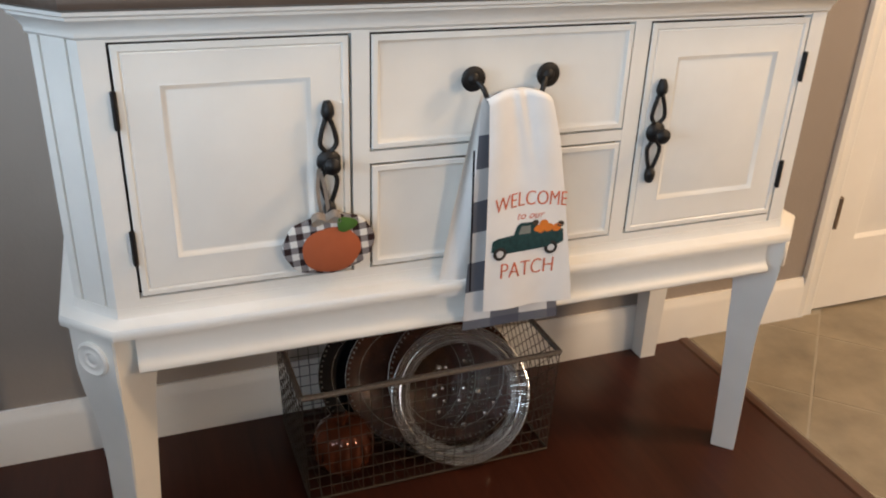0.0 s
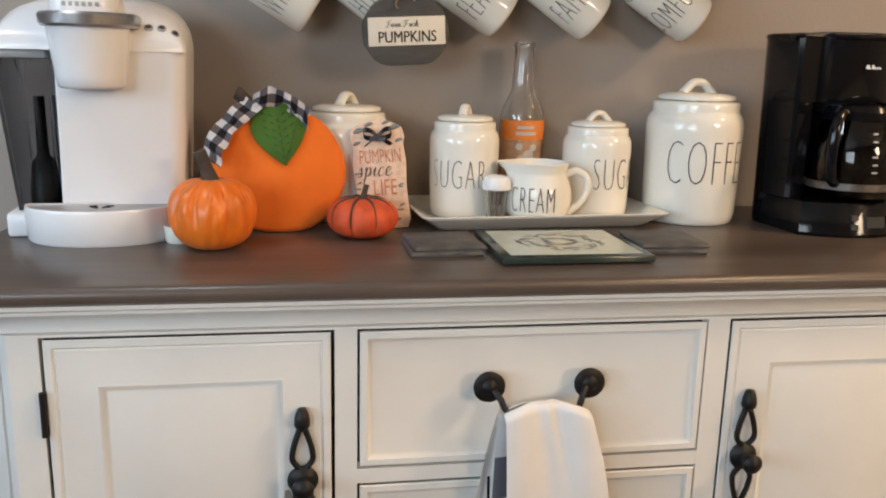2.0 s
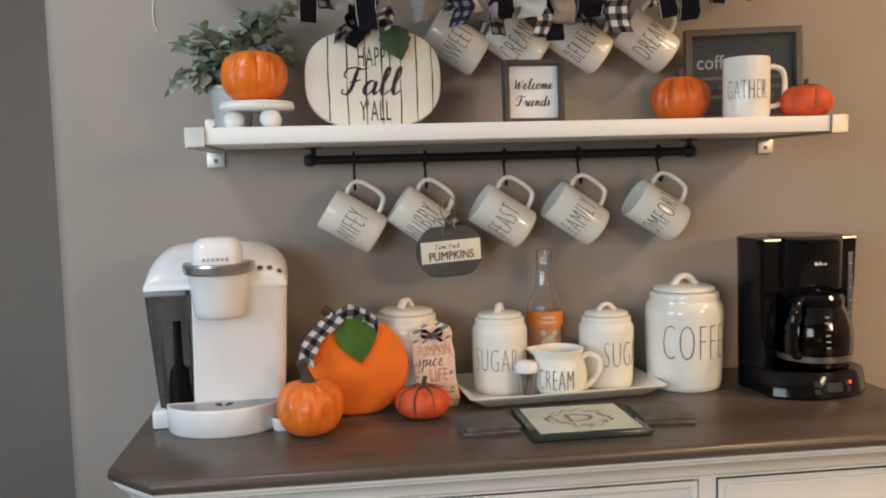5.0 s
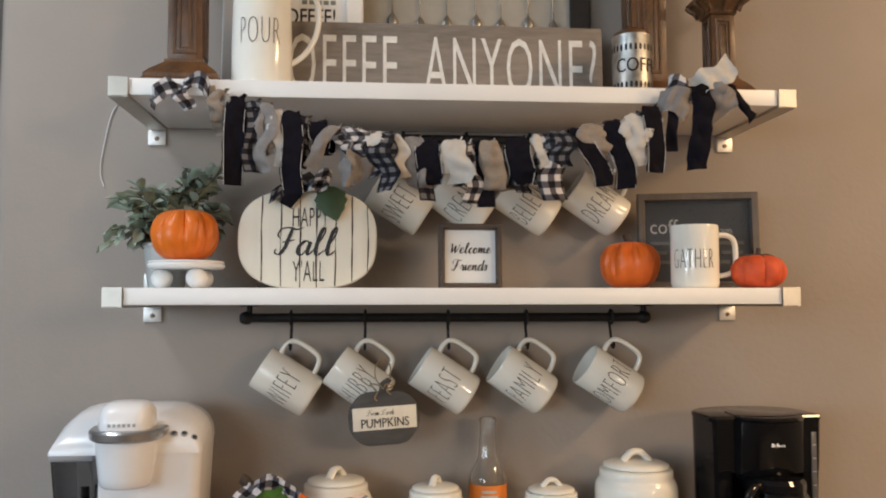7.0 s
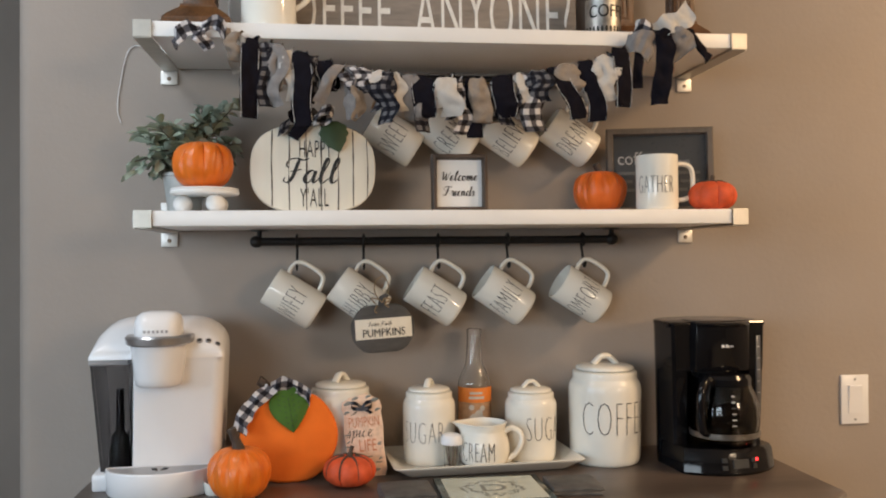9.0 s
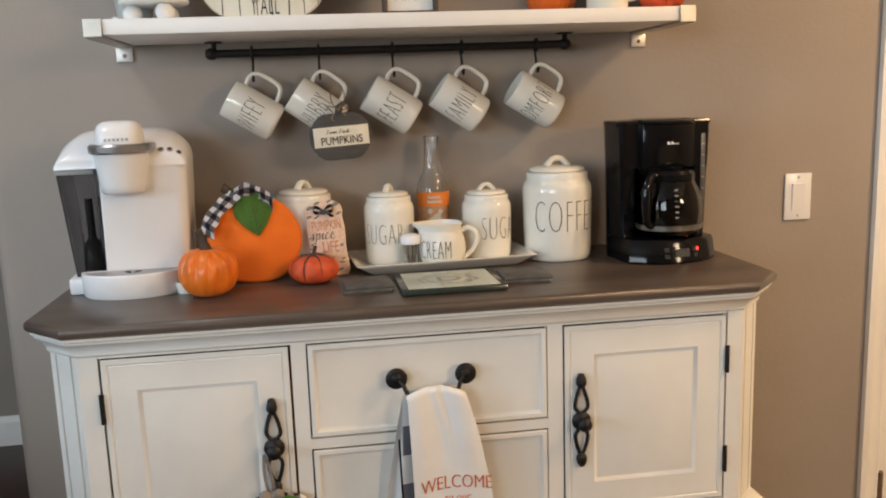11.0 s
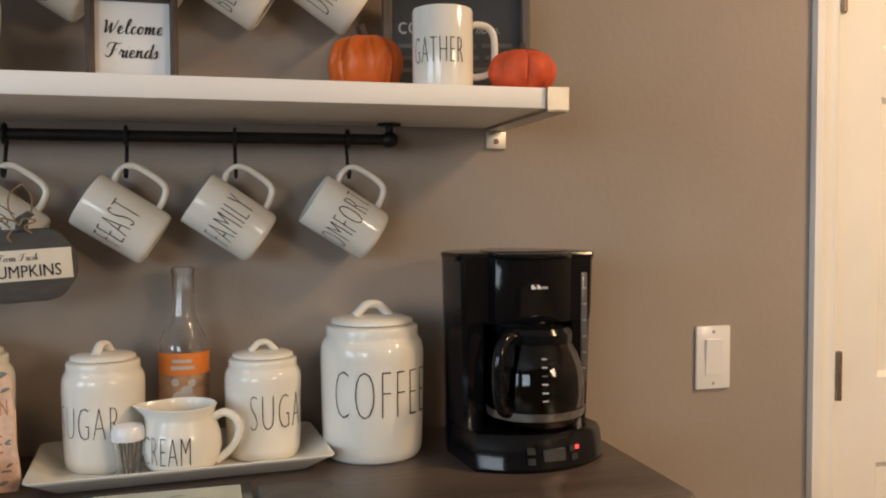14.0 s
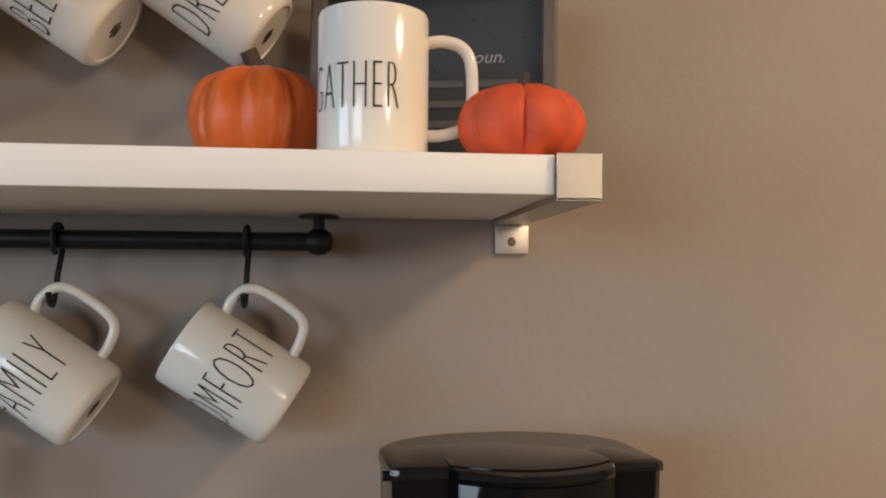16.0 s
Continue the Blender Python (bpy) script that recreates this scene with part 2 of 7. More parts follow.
def nested(bm, x0, x1, z0, z1, steps, y_back, under=0.0):
    """A panelled front facing -y: steps of (inset, y) from the edge inwards; closed at the back, which may be cut under by so much."""
    loops = [[(x0 + under, y_back, z0 + under), (x1 - under, y_back, z0 + under), (x1 - under, y_back, z1 - under), (x0 + under, y_back, z1 - under)]]
    for d, y in steps:
        loops.append([(x0 + d, y, z0 + d), (x1 - d, y, z0 + d), (x1 - d, y, z1 - d), (x0 + d, y, z1 - d)])
    rings(bm, loops)
    return bm


def frame_ring(bm, x0, x1, z0, z1, w, y0, y1, lip=0.003):
    """A picture frame: four mitred sides round an open middle, front at y0 (towards the room), back at y1."""
    def rect(d, y):
        return [(x0 + d, y, z0 + d), (x1 - d, y, z0 + d), (x1 - d, y, z1 - d), (x0 + d, y, z1 - d)]
    loops = [rect(0, y1), rect(0, y0 + lip), rect(lip, y0), rect(w - lip, y0), rect(w, y0 + lip * 2), rect(w, y1)]
    made = rings(bm, loops, False, False)
    for k in range(4):
        bm.faces.new((made[-1][k], made[-1][(k + 1) % 4], made[0][(k + 1) % 4], made[0][k]))
    return bm


def lettering(text, height, squeeze=1.0, thin=0.0, lean=0.0, space=1.0, align="CENTER"):
    """Flat letters in the built-in font: points (x, z) and faces, cap height as given, centred on x."""
    cu = bpy.data.curves.new("letters", "FONT")
    cu.body, cu.align_x, cu.size = text, align, 1.0
    cu.offset, cu.shear, cu.space_character, cu.resolution_u = thin, lean, space, 3
    ob = bpy.data.objects.new("letters", cu)
    me = bpy.data.meshes.new_from_object(ob)
    k = height / 0.70
    pts = [(v.co.x * k * squeeze, v.co.y * k) for v in me.vertices]
    faces = [tuple(p.vertices) for p in me.polygons]
    bpy.data.objects.remove(ob)
    bpy.data.curves.remove(cu)
    bpy.data.meshes.remove(me)
    return pts, faces


def letters_on(name, parent, place, text, height, material=None, label="", stroke=0.0, **how):
    """Letters as a thin part; place(x, z) gives the point on the surface."""
    pts, faces = lettering(text, height, **how)
    bm = bmesh.new()
    # thin letters are widened by even steps along the line, each a hair above the last
    for k, dx in enumerate((-stroke, 0, stroke) if stroke else (0,)):
        vs = [bm.verts.new(place(x + dx, z)) for x, z in pts]
        made = []
        for f in faces:
            try:
                made.append(bm.faces.new([vs[q] for q in f]))
            except ValueError:
                pass
        if k:
            bm.normal_update()
            for v in vs:
                v.co += v.normal * (0.00012 * k)
    me = bpy.data.meshes.new(name)
    bm.to_mesh(me)
    bm.free()
    me.materials.append(material or LETTER)
    ob = new(name, me)
    ob.parent = parent
    if label:
        tagged(ob, label)
    return ob


# brush-script letters: strokes on a grid where small letters are 1 high, with the advance of each
SCRIPT = {}
SCRIPT["W"] = (1.75, [[(0.05, 1.55), (0.25, 1.7), (0.35, 1.2), (0.38, 0.1), (0.62, 0.5), (0.95, 1.4), (0.95, 0.6), (1.0, 0.05), (1.3, 0.5), (1.6, 1.3), (1.72, 1.75)]])
SCRIPT["F"] = (1.55, [[(0.25, 1.2), (0.05, 1.45), (0.25, 1.85), (0.8, 1.95), (1.3, 1.82), (1.75, 1.98)], [(1.0, 1.88), (0.85, 1.2), (0.7, 0.5), (0.4, 0.05), (0.05, 0.15), (0.1, 0.42)], [(0.45, 0.9), (0.9, 0.98), (1.3, 1.08)]])
SCRIPT["a"] = (1.05, [[(0.85, 0.85), (0.55, 1.0), (0.2, 0.7), (0.1, 0.25), (0.35, 0.0), (0.65, 0.3), (0.88, 0.95), (0.78, 0.3), (0.9, 0.02), (1.15, 0.3)]])
SCRIPT["l"] = (0.82, [[(0.05, 0.2), (0.45, 0.9), (0.72, 1.6), (0.68, 1.95), (0.48, 1.7), (0.32, 0.8), (0.34, 0.15), (0.52, 0.0), (0.86, 0.32)]])
SCRIPT["e"] = (0.85, [[(0.05, 0.3), (0.4, 0.45), (0.66, 0.8), (0.5, 1.0), (0.25, 0.75), (0.2, 0.25), (0.42, 0.0), (0.9, 0.3)]])
SCRIPT["c"] = (0.8, [[(0.66, 0.8), (0.5, 1.0), (0.22, 0.7), (0.18, 0.2), (0.42, 0.0), (0.85, 0.3)]])
SCRIPT["o"] = (0.95, [[(0.55, 1.0), (0.22, 0.75), (0.2, 0.2), (0.45, 0.0), (0.72, 0.3), (0.72, 0.8), (0.5, 0.98), (0.7, 0.75), (1.0, 0.8)]])
SCRIPT["m"] = (1.5, [[(0.05, 0.75), (0.22, 1.0), (0.2, 0.02), (0.4, 0.7), (0.62, 0.98), (0.66, 0.02), (0.88, 0.7), (1.1, 0.98), (1.12, 0.2), (1.3, 0.02), (1.55, 0.3)]])
SCRIPT["n"] = (1.1, [[(0.05, 0.75), (0.22, 1.0), (0.2, 0.02), (0.4, 0.7), (0.66, 0.98), (0.7, 0.2), (0.88, 0.02), (1.15, 0.3)]])
SCRIPT["r"] = (0.75, [[(0.05, 0.3), (0.3, 1.05), (0.35, 0.85), (0.6, 0.85), (0.55, 0.25), (0.68, 0.0), (0.85, 0.3)]])
SCRIPT["i"] = (0.55, [[(0.05, 0.3), (0.3, 0.98), (0.22, 0.25), (0.36, 0.0), (0.6, 0.3)], [(0.38, 1.4), (0.42, 1.45)]])
SCRIPT["d"] = (1.05, [[(0.75, 0.85), (0.5, 1.0), (0.18, 0.7), (0.12, 0.2), (0.35, 0.0), (0.65, 0.4), (0.95, 1.9), (0.82, 0.9), (0.78, 0.2), (0.92, 0.0), (1.12, 0.3)]])
SCRIPT["s"] = (0.72, [[(0.05, 0.3), (0.38, 1.0), (0.5, 0.6), (0.5, 0.15), (0.25, 0.0), (0.1, 0.15)]])
SCRIPT["p"] = (0.95, [[(0.05, 0.6), (0.28, 1.0), (0.15, -0.8), (0.32, 0.6), (0.6, 1.0), (0.75, 0.6), (0.6, 0.1), (0.3, 0.1), (0.95, 0.3)]])
SCRIPT["h"] = (1.0, [[(0.05, 0.3), (0.45, 1.4), (0.45, 1.9), (0.28, 1.5), (0.2, 0.0), (0.4, 0.7), (0.62, 0.95), (0.64, 0.2), (0.8, 0.0), (1.05, 0.3)]])
SCRIPT["t"] = (0.7, [[(0.05, 0.3), (0.45, 1.6), (0.3, 0.6), (0.3, 0.15), (0.45, 0.0), (0.75, 0.3)], [(0.12, 1.05), (0.65, 1.12)]])
SCRIPT["u"] = (1.05, [[(0.05, 0.4), (0.25, 0.98), (0.2, 0.25), (0.4, 0.0), (0.65, 0.4), (0.78, 0.98), (0.75, 0.2), (0.9, 0.0), (1.1, 0.3)]])
SCRIPT[" "] = (0.7, [])


def script_on(name, parent, place, text, size, width, material, label="", lean=0.18):
    """Joined brush-script writing from the origin of place; strokes swell on the way down."""
    bm = bmesh.new()
    x0 = 0.0
    level = 0.0
    for ch in text:
        advance, strokes = SCRIPT[ch]
        for stroke in strokes:
            pts = [Vector(((x0 + x + lean * z) * size, z * size)) for x, z in (q.to_2d() for q in smooth_path([(x, z, 0) for x, z in stroke], 6))]
            rows = []
            for i, p in enumerate(pts):
                d = (pts[min(i + 1, len(pts) - 1)] - pts[max(i - 1, 0)]).normalized()
                down = max(0.0, -d.y)
                ends = min(1.0, 0.45 + 0.2 * min(i, len(pts) - 1 - i))
                n = Vector((-d.y, d.x)) * (0.5 * width * (0.42 + 0.75 * down) * ends)
                rows.append([bm.verts.new(Vector(place(*(p + n))) + Vector((0, -level, 0))), bm.verts.new(Vector(place(*(p - n))) + Vector((0, -level, 0)))])
                level += 2e-6
            for a, b in zip(rows, rows[1:]):
                bm.faces.new((a[0], a[1], b[1], b[0]))
        x0 += advance
    return part(name, bm, material, parent, label)


def flat_at(x, y, z, lift=0.0):
    return lambda u, w: (x + u, y - lift, z + w)


def round_at(radius, z, turn=0.0):
    """Onto a drum about z, facing -y, turned by degrees towards +x."""
    a0 = radians(turn)
    return lambda u, w: (radius * math.sin(u / radius + a0), -radius * math.cos(u / radius + a0), z + w)


# ---- the room ----
def setting(name, bm, material, label, category, m=None):
    ob = part(name, bm, material, None, "", m)
    return tagged(ob, label, category, kind="structure")


XL, XR, YF, H = -3.6, 3.0, -4.2, 2.78
CORNER, DOOR0, DOOR1 = -0.910, 1.262, 2.075
bm = bmesh.new()
rings(bm, [[(DOOR0, 0, z), (CORNER + 0.045, 0, z), (CORNER + 0.026, 0.008, z), (CORNER + 0.008, 0.040, z), (CORNER, 0.085, z), (CORNER, 0.12, z), (DOOR0, 0.12, z)] for z in (0, H)])
setting("wall_north", bm, WALL, "greige painted wall with orange-peel texture behind the shelves", "wall")
setting("wall_over_door", boxes((DOOR0, DOOR1, 0, 0.12, 2.06, H)), WALL, "greige painted wall over the white door", "wall")
setting("wall_north_end", boxes((DOOR1, XR, 0, 0.12, 0, H)), WALL, "greige painted wall beyond the white door", "wall")
setting("wall_return", boxes((CORNER, CORNER + 0.12, 0.12, 1.75, 0, H)), WALL, "greige painted wall running back into the passage", "wall")
setting("wall_passage", boxes((XL, CORNER + 0.12, 1.75, 1.87, 0, H)), WALL, "greige painted wall at the end of the passage", "wall")
setting("wall_west", boxes((XL - 0.12, XL, YF, -3.15, 0, H), (XL - 0.12, XL, -1.45, 1.87, 0, H), (XL - 0.12, XL, -3.15, -1.45, 0, 1.22), (XL - 0.12, XL, -3.15, -1.45, 2.34, H)), WALL, "plain greige painted wall with a window opening", "wall")
setting("wall_east", boxes((XR, XR + 0.12, YF, 0.12, 0, H)), WALL, "plain greige painted wall", "wall")
setting("wall_south", boxes((XL, -2.9, YF - 0.12, YF, 0, H), (-1.3, XR, YF - 0.12, YF, 0, H), (-2.9, -1.3, YF - 0.12, YF, 0, 1.28), (-2.9, -1.3, YF - 0.12, YF, 2.4, H)), WALL, "plain greige painted wall with a window opening", "wall")
# Added, never in view: blocks west window light low on the left wall.
setting("wall_half", boxes((-1.87, -1.75, YF, -0.42, 0, 1.06)), WALL, "plain greige half-height wall added out of view to block low light", "wall")
# Second unseen blocker, added to shade the floor and baseboard under the sideboard.
setting("wall_half_return", boxes((-1.7498, 0.45, -2.47, -2.35, 0, 1.12)), WALL, "second half-height wall added out of view to shade the floor", "wall")
setting("ceiling", boxes((XL - 0.12, XR + 0.12, YF - 0.12, 1.87, H, H + 0.1)), CEILING, "plain white painted ceiling", "ceiling")
SEAM = 0.80
setting("floor", boxes((XL - 0.12, SEAM, YF - 0.12, 1.87, -0.1, 0.0)), FLOORWOOD, "dark red-brown polished wooden floor under the sideboard", "floor")
setting("floor_screed", boxes((SEAM, XR + 0.12, YF - 0.12, 0.12, -0.1, -0.0012)), GROUT, "beige grout bed of the tiled floor", "floor")
bm = bmesh.new()
rings(bm, [[(SEAM - 0.006, y, 0.0), (SEAM - 0.002, y, 0.0045), (SEAM + 0.010, y, 0.006), (SEAM + 0.026, y, 0.004), (SEAM + 0.034, y, -0.004)] for y in (YF, -0.018)])
setting("transition_strip", bm, STRIPWOOD, "reddish wooden transition strip between boards and tiles", "floor trim")


def baseboard(name, x0, x1, y, h=0.13, t=0.016):
    bm = bmesh.new()
    prof = [(0, 0), (-t, 0), (-t, h - 0.03), (-t * 0.8, h - 0.018), (-t * 0.62, h - 0.012), (-t * 0.45, h), (0, h)]
    rings(bm, [[(x, y + a, b) for a, b in prof] for x in (x0, x1)])
    return setting(name, bm, TRIM, "white painted moulded baseboard along the greige wall", "baseboard")


baseboard("baseboard_north", CORNER - 0.012, 1.214, -0.0005)
bm = bmesh.new()
rings(bm, [[(CORNER - 0.0005 - a, y, b) for a, b in ((0, 0), (0.016, 0), (0.016, 0.10), (0.0128, 0.112), (0.0099, 0.118), (0.0072, 0.13), (0, 0.13))] for y in (-0.0004, 1.733)])
setting("baseboard_return", bm, TRIM, "white painted moulded baseboard along the passage wall", "baseboard")
baseboard("baseboard_passage", XL, CORNER, 1.7495)

# white panelled door, closed, in its casing
bm = bmesh.new()
for x0, x1 in ((1.214, 1.2705), (2.055, 2.14)):
    s = 1 if x0 < 1.5 else -1
    a, b = (x0, x1) if s > 0 else (x1, x0)
    prof = [(a, 0), (a, -0.016), (a + s * 0.014, -0.019), (a + s * 0.02, -0.014), (a + s * 0.042, -0.010), (b - s * 0.008, -0.013), (b, -0.009), (b, 0.0)]
    rings(bm, [[(x, y, z) for x, y in prof] for z in (0, 2.11)])
box(bm, 1.271, 2.0545, -0.017, 0.0, 2.045, 2.11, 0.003)
setting("door_casing", bm, TRIM, "white painted moulded casing round the closed door", "door casing")
setting("door_jamb", boxes((1.262, 1.2715, 0.0005, 0.12, 0, 2.05), (2.0565, 2.075, 0.0005, 0.12, 0, 2.05), (1.272, 2.056, 0.0005, 0.12, 2.035, 2.0595)), TRIM, "white painted door jamb", "door jamb")
door = thing("door_1", pose(1.2745, 0.002, 0.008), "closed white painted six-panel door with bronze hinges", "door", kind="structure")
W, T = 0.779, 0.036
bm = bmesh.new()
cols = ((0.10, 0.345), (0.425, 0.668))
rows = ((0.22, 0.90), (1.07, 1.62), (1.71, 1.92))
xs = [0, 0.10, 0.345, 0.425, 0.668, W]
zs = [0, 0.22, 0.90, 1.07, 1.62, 1.71, 1.92, 2.02]
for i in range(5):
    for j in range(7):
        x0, x1, z0, z1 = xs[i], xs[i + 1], zs[j], zs[j + 1]
        if i in (1, 3) and j in (1, 3, 5):
            nested(bm, x0, x1, z0, z1, [(0, 0), (0.006, 0.004), (0.012, 0.009), (0.03, 0.008), (0.05, 0.003)], T)
        else:
            box(bm, x0, x1, 0, T, z0, z1)
part("door_slab", bm, TRIM, door)
for z in (0.318, 1.08, 1.822):
    bm = bmesh.new()
    box(bm, -0.0025, 0.014, -0.0035, -0.0005, z - 0.047, z + 0.047, 0.001)
    for k in range(3):
        tube(bm, [(0.001, -0.010, z - 0.047 + 0.0316 * k), (0.001, -0.010, z - 0.047 + 0.0316 * k + 0.0306)], 0.0082, 12)
    part("hinge", bm, BRONZE, door, "dark bronze butt hinge")


# ---- sideboard ----
ZC = 1.045
FRONT, SIDE, CANT, BACK = -0.468, 0.677, 0.060, -0.012
sideboard = thing("sideboard", pose(0, 0, 0), "white painted sideboard with grey-brown wooden top and tapered legs", "sideboard")


def plan(d, z, back=BACK):
    k = d * math.tan(radians(22.5))
    return [(-SIDE - d, back, z), (-SIDE - d, FRONT + CANT - k, z), (-SIDE + CANT - k, FRONT - d, z),
            (SIDE - CANT + k, FRONT - d, z), (SIDE + d, FRONT + CANT - k, z), (SIDE + d, back, z)]


bm = bmesh.new()
rings(bm, [plan(0.029, ZC - 0.0215), plan(0.0335, ZC - 0.018), plan(0.0350, ZC - 0.012), plan(0.0345, ZC - 0.007), plan(0.0325, ZC - 0.0028), plan(0.029, ZC - 0.0006), plan(0.026, ZC)])
part("top", bm, TOP, sideboard, "grey-brown stained wooden top with clipped corners")
bm = bmesh.new()
rings(bm, [plan(0.001, ZC - 0.062), plan(0.005, ZC - 0.058), plan(0.005, ZC - 0.052), plan(0.010, ZC - 0.044), plan(0.016, ZC - 0.037), plan(0.021, ZC - 0.034), plan(0.022, ZC - 0.030), plan(0.0265, ZC - 0.027), plan(0.027, ZC - 0.022)])
part("top_moulding", bm, CABINET, sideboard)
# Solid core, coloured near-black to stand for the shade in the door gaps.
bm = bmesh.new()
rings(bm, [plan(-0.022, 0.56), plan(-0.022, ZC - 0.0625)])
part("body", bm, GAPSHADE, sideboard)
# face frame, with grooved canted posts
bm = bmesh.new()
Z0, Z1 = 0.583, ZC - 0.0622
for s in (-1, 1):
    q = 0.583 if s < 0 else 0.586
    a = [(s * q, FRONT), (s * (SIDE - CANT), FRONT)]
    n = Vector((s * 0.7071, -0.7071))
    e0, e1 = Vector((s * (SIDE - CANT), FRONT)), Vector((s * SIDE, FRONT + CANT))
    pts = [Vector(a[0]), e0]
    for f0, f1 in ((0.18, 0.26), (0.74, 0.82)):
        p0, p1 = e0.lerp(e1, f0), e0.lerp(e1, f1)
        pts += [p0, p0 - n * 0.004, p1 - n * 0.004, p1]
    pts += [e1, Vector((s * SIDE, BACK)), Vector((s * (SIDE - 0.018), BACK)), Vector((s * (SIDE - 0.018), FRONT + CANT + 0.01)), Vector((s * (SIDE - CANT - 0.008), FRONT + 0.02)), Vector((s * q, FRONT + 0.02))]
    rings(bm, [[(p.x, p.y, z) for p in pts] for z in (Z0, Z1)])
    box(bm, *sorted((s * 0.2245, s * (0.2515 if s < 0 else 0.2540))), FRONT, FRONT + 0.02, Z0, Z1)
for x0, x1, z0, z1 in ((-0.583, 0.583, 0.9788, Z1 + 0.0002), (-0.583, 0.583, Z0, 0.5967), (-0.2245, 0.2255, 0.7773, 0.7967)):
    box(bm, x0, x1, FRONT + 0.0006, FRONT + 0.02, z0, z1)
part("face_frame", bm, CABINET, sideboard)
bm = bmesh.new()
rings(bm, [plan(0.004, 0.540), plan(0.021, 0.5405), plan(0.0255, 0.543), plan(0.0265, 0.548), plan(0.0265, 0.5555), plan(0.0235, 0.5600), plan(0.0085, 0.5635), plan(0.003, 0.5670), plan(0.0008, 0.5735), plan(0.0008, 0.5828)])
part("waist_moulding", bm, CABINET, sideboard)
bm = bmesh.new()
prof = [(-0.44, 0.5398), (-0.4700, 0.5398), (-0.4690, 0.524), (-0.4695, 0.508), (-0.4725, 0.496), (-0.4785, 0.4885), (-0.4815, 0.4865), (-0.4840, 0.482), (-0.4835, 0.4765), (-0.479, 0.472), (-0.44, 0.471)]
rings(bm, [[(x, y, z) for y, z in prof] for x in (-0.598, 0.598)])
for s in (-1, 1):
    box(bm, *sorted((s * 0.60, s * 0.655)), -0.395, -0.07, 0.478, 0.5355)
part("apron", bm, CABINET, sideboard)


def door_front(name, x0, x1, z0, z1, inset=0.058):
    bm = bmesh.new()
    nested(bm, x0, x1, z0, z1, [(0, FRONT + 0.001), (0.0015, FRONT - 0.001), (0.009, FRONT - 0.0012), (0.0115, FRONT + 0.0016), (0.0135, FRONT - 0.0002),
                                (inset - 0.003, FRONT - 0.0002), (inset - 0.001, FRONT - 0.0012), (inset + 0.001, FRONT - 0.0004), (inset + 0.004, FRONT + 0.0028), (inset + 0.007, FRONT + 0.0040), (inset + 0.0085, FRONT + 0.0036)], FRONT + 0.02, 0.016)
    return part(name, bm, CABINET, sideboard)


def drawer_front(x0, x1, z0, z1):
    bm = bmesh.new()
    nested(bm, x0, x1, z0, z1, [(0, FRONT + 0.001), (0.0015, FRONT - 0.001), (0.009, FRONT - 0.0012), (0.0125, FRONT + 0.003), (0.016, FRONT + 0.004)], FRONT + 0.02, 0.005)
    return part("drawer", bm, CABINET, sideboard)


def iron_handle(door_ob, x, z):
    """A black cast pull: acorn ends, two open loops and a knob in the middle."""
    y = FRONT - 0.006
    bm = bmesh.new()
    for s, top in ((1, 0.094), (-1, 0.092)):
        for side in (-1, 1):
            tube(bm, smooth_path([(x, y, z + s * 0.012), (x + side * 0.0118, y - 0.001, z + s * 0.026), (x + side * 0.0105, y - 0.001, z + s * 0.044), (x + side * 0.0035, y, z + s * 0.066), (x, y, z + s * 0.074)], 5), 0.0037, 8)
        tube(bm, smooth_path([(x, y, z + s * 0.064), (x, y, z + s * 0.070), (x, y - 0.001, z + s * 0.076), (x, y - 0.001, z + s * 0.086), (x, y, z + s * top)], 4),
             [0.0045 + 0.0055 * math.sin(math.pi * min(1, k / 16)) for k in range(17)], 10)
    ring = lathe([(0.0, -0.004), (0.017, -0.004), (0.019, 0.001), (0.015, 0.006), (0.008, 0.008), (0.0060, 0.014), (0.0100, 0.018), (0.0130, 0.023), (0.0130, 0.027), (0.0095, 0.031), (0.0, 0.033)], 24)
    bmesh.ops.rotate(ring, cent=(0, 0, 0), matrix=Matrix.Rotation(radians(90), 3, "X"), verts=ring.verts)
    bmesh.ops.translate(ring, vec=(x, y, z), verts=ring.verts)
    part("handle", bm, IRON, door_ob, "black cast iron pull with open loops")
    part("knob", ring, IRON, door_ob, "black iron knob")


def side_hinge(door_ob, x, z):
    bm = bmesh.new()
    tube(bm, [(x, FRONT - 0.005, z - 0.027), (x, FRONT - 0.005, z + 0.027)], 0.0036, 10)
    box(bm, x - 0.0042, x + 0.0042, FRONT - 0.0035, FRONT - 0.001, z - 0.026, z + 0.026, 0.0008)
    part("hinge", bm, IRON, door_ob, "black iron hinge")


left_door = door_front("door", -0.5790, -0.2560, 0.600, 0.9758)
right_door = door_front("door", 0.2575, 0.5825, 0.600, 0.9752)
iron_handle(left_door, -0.291, 0.790)
iron_handle(right_door, 0.288, 0.789)
for ob, x in ((left_door, -0.5818), (right_door, 0.5848)):
    for z in (0.888, 0.682):
        side_hinge(ob, x, z)
upper_drawer = drawer_front(-0.2215, 0.2225, 0.800, 0.9755)
lower_drawer = drawer_front(-0.2215, 0.2225, 0.600, 0.774)
bm = bmesh.new()
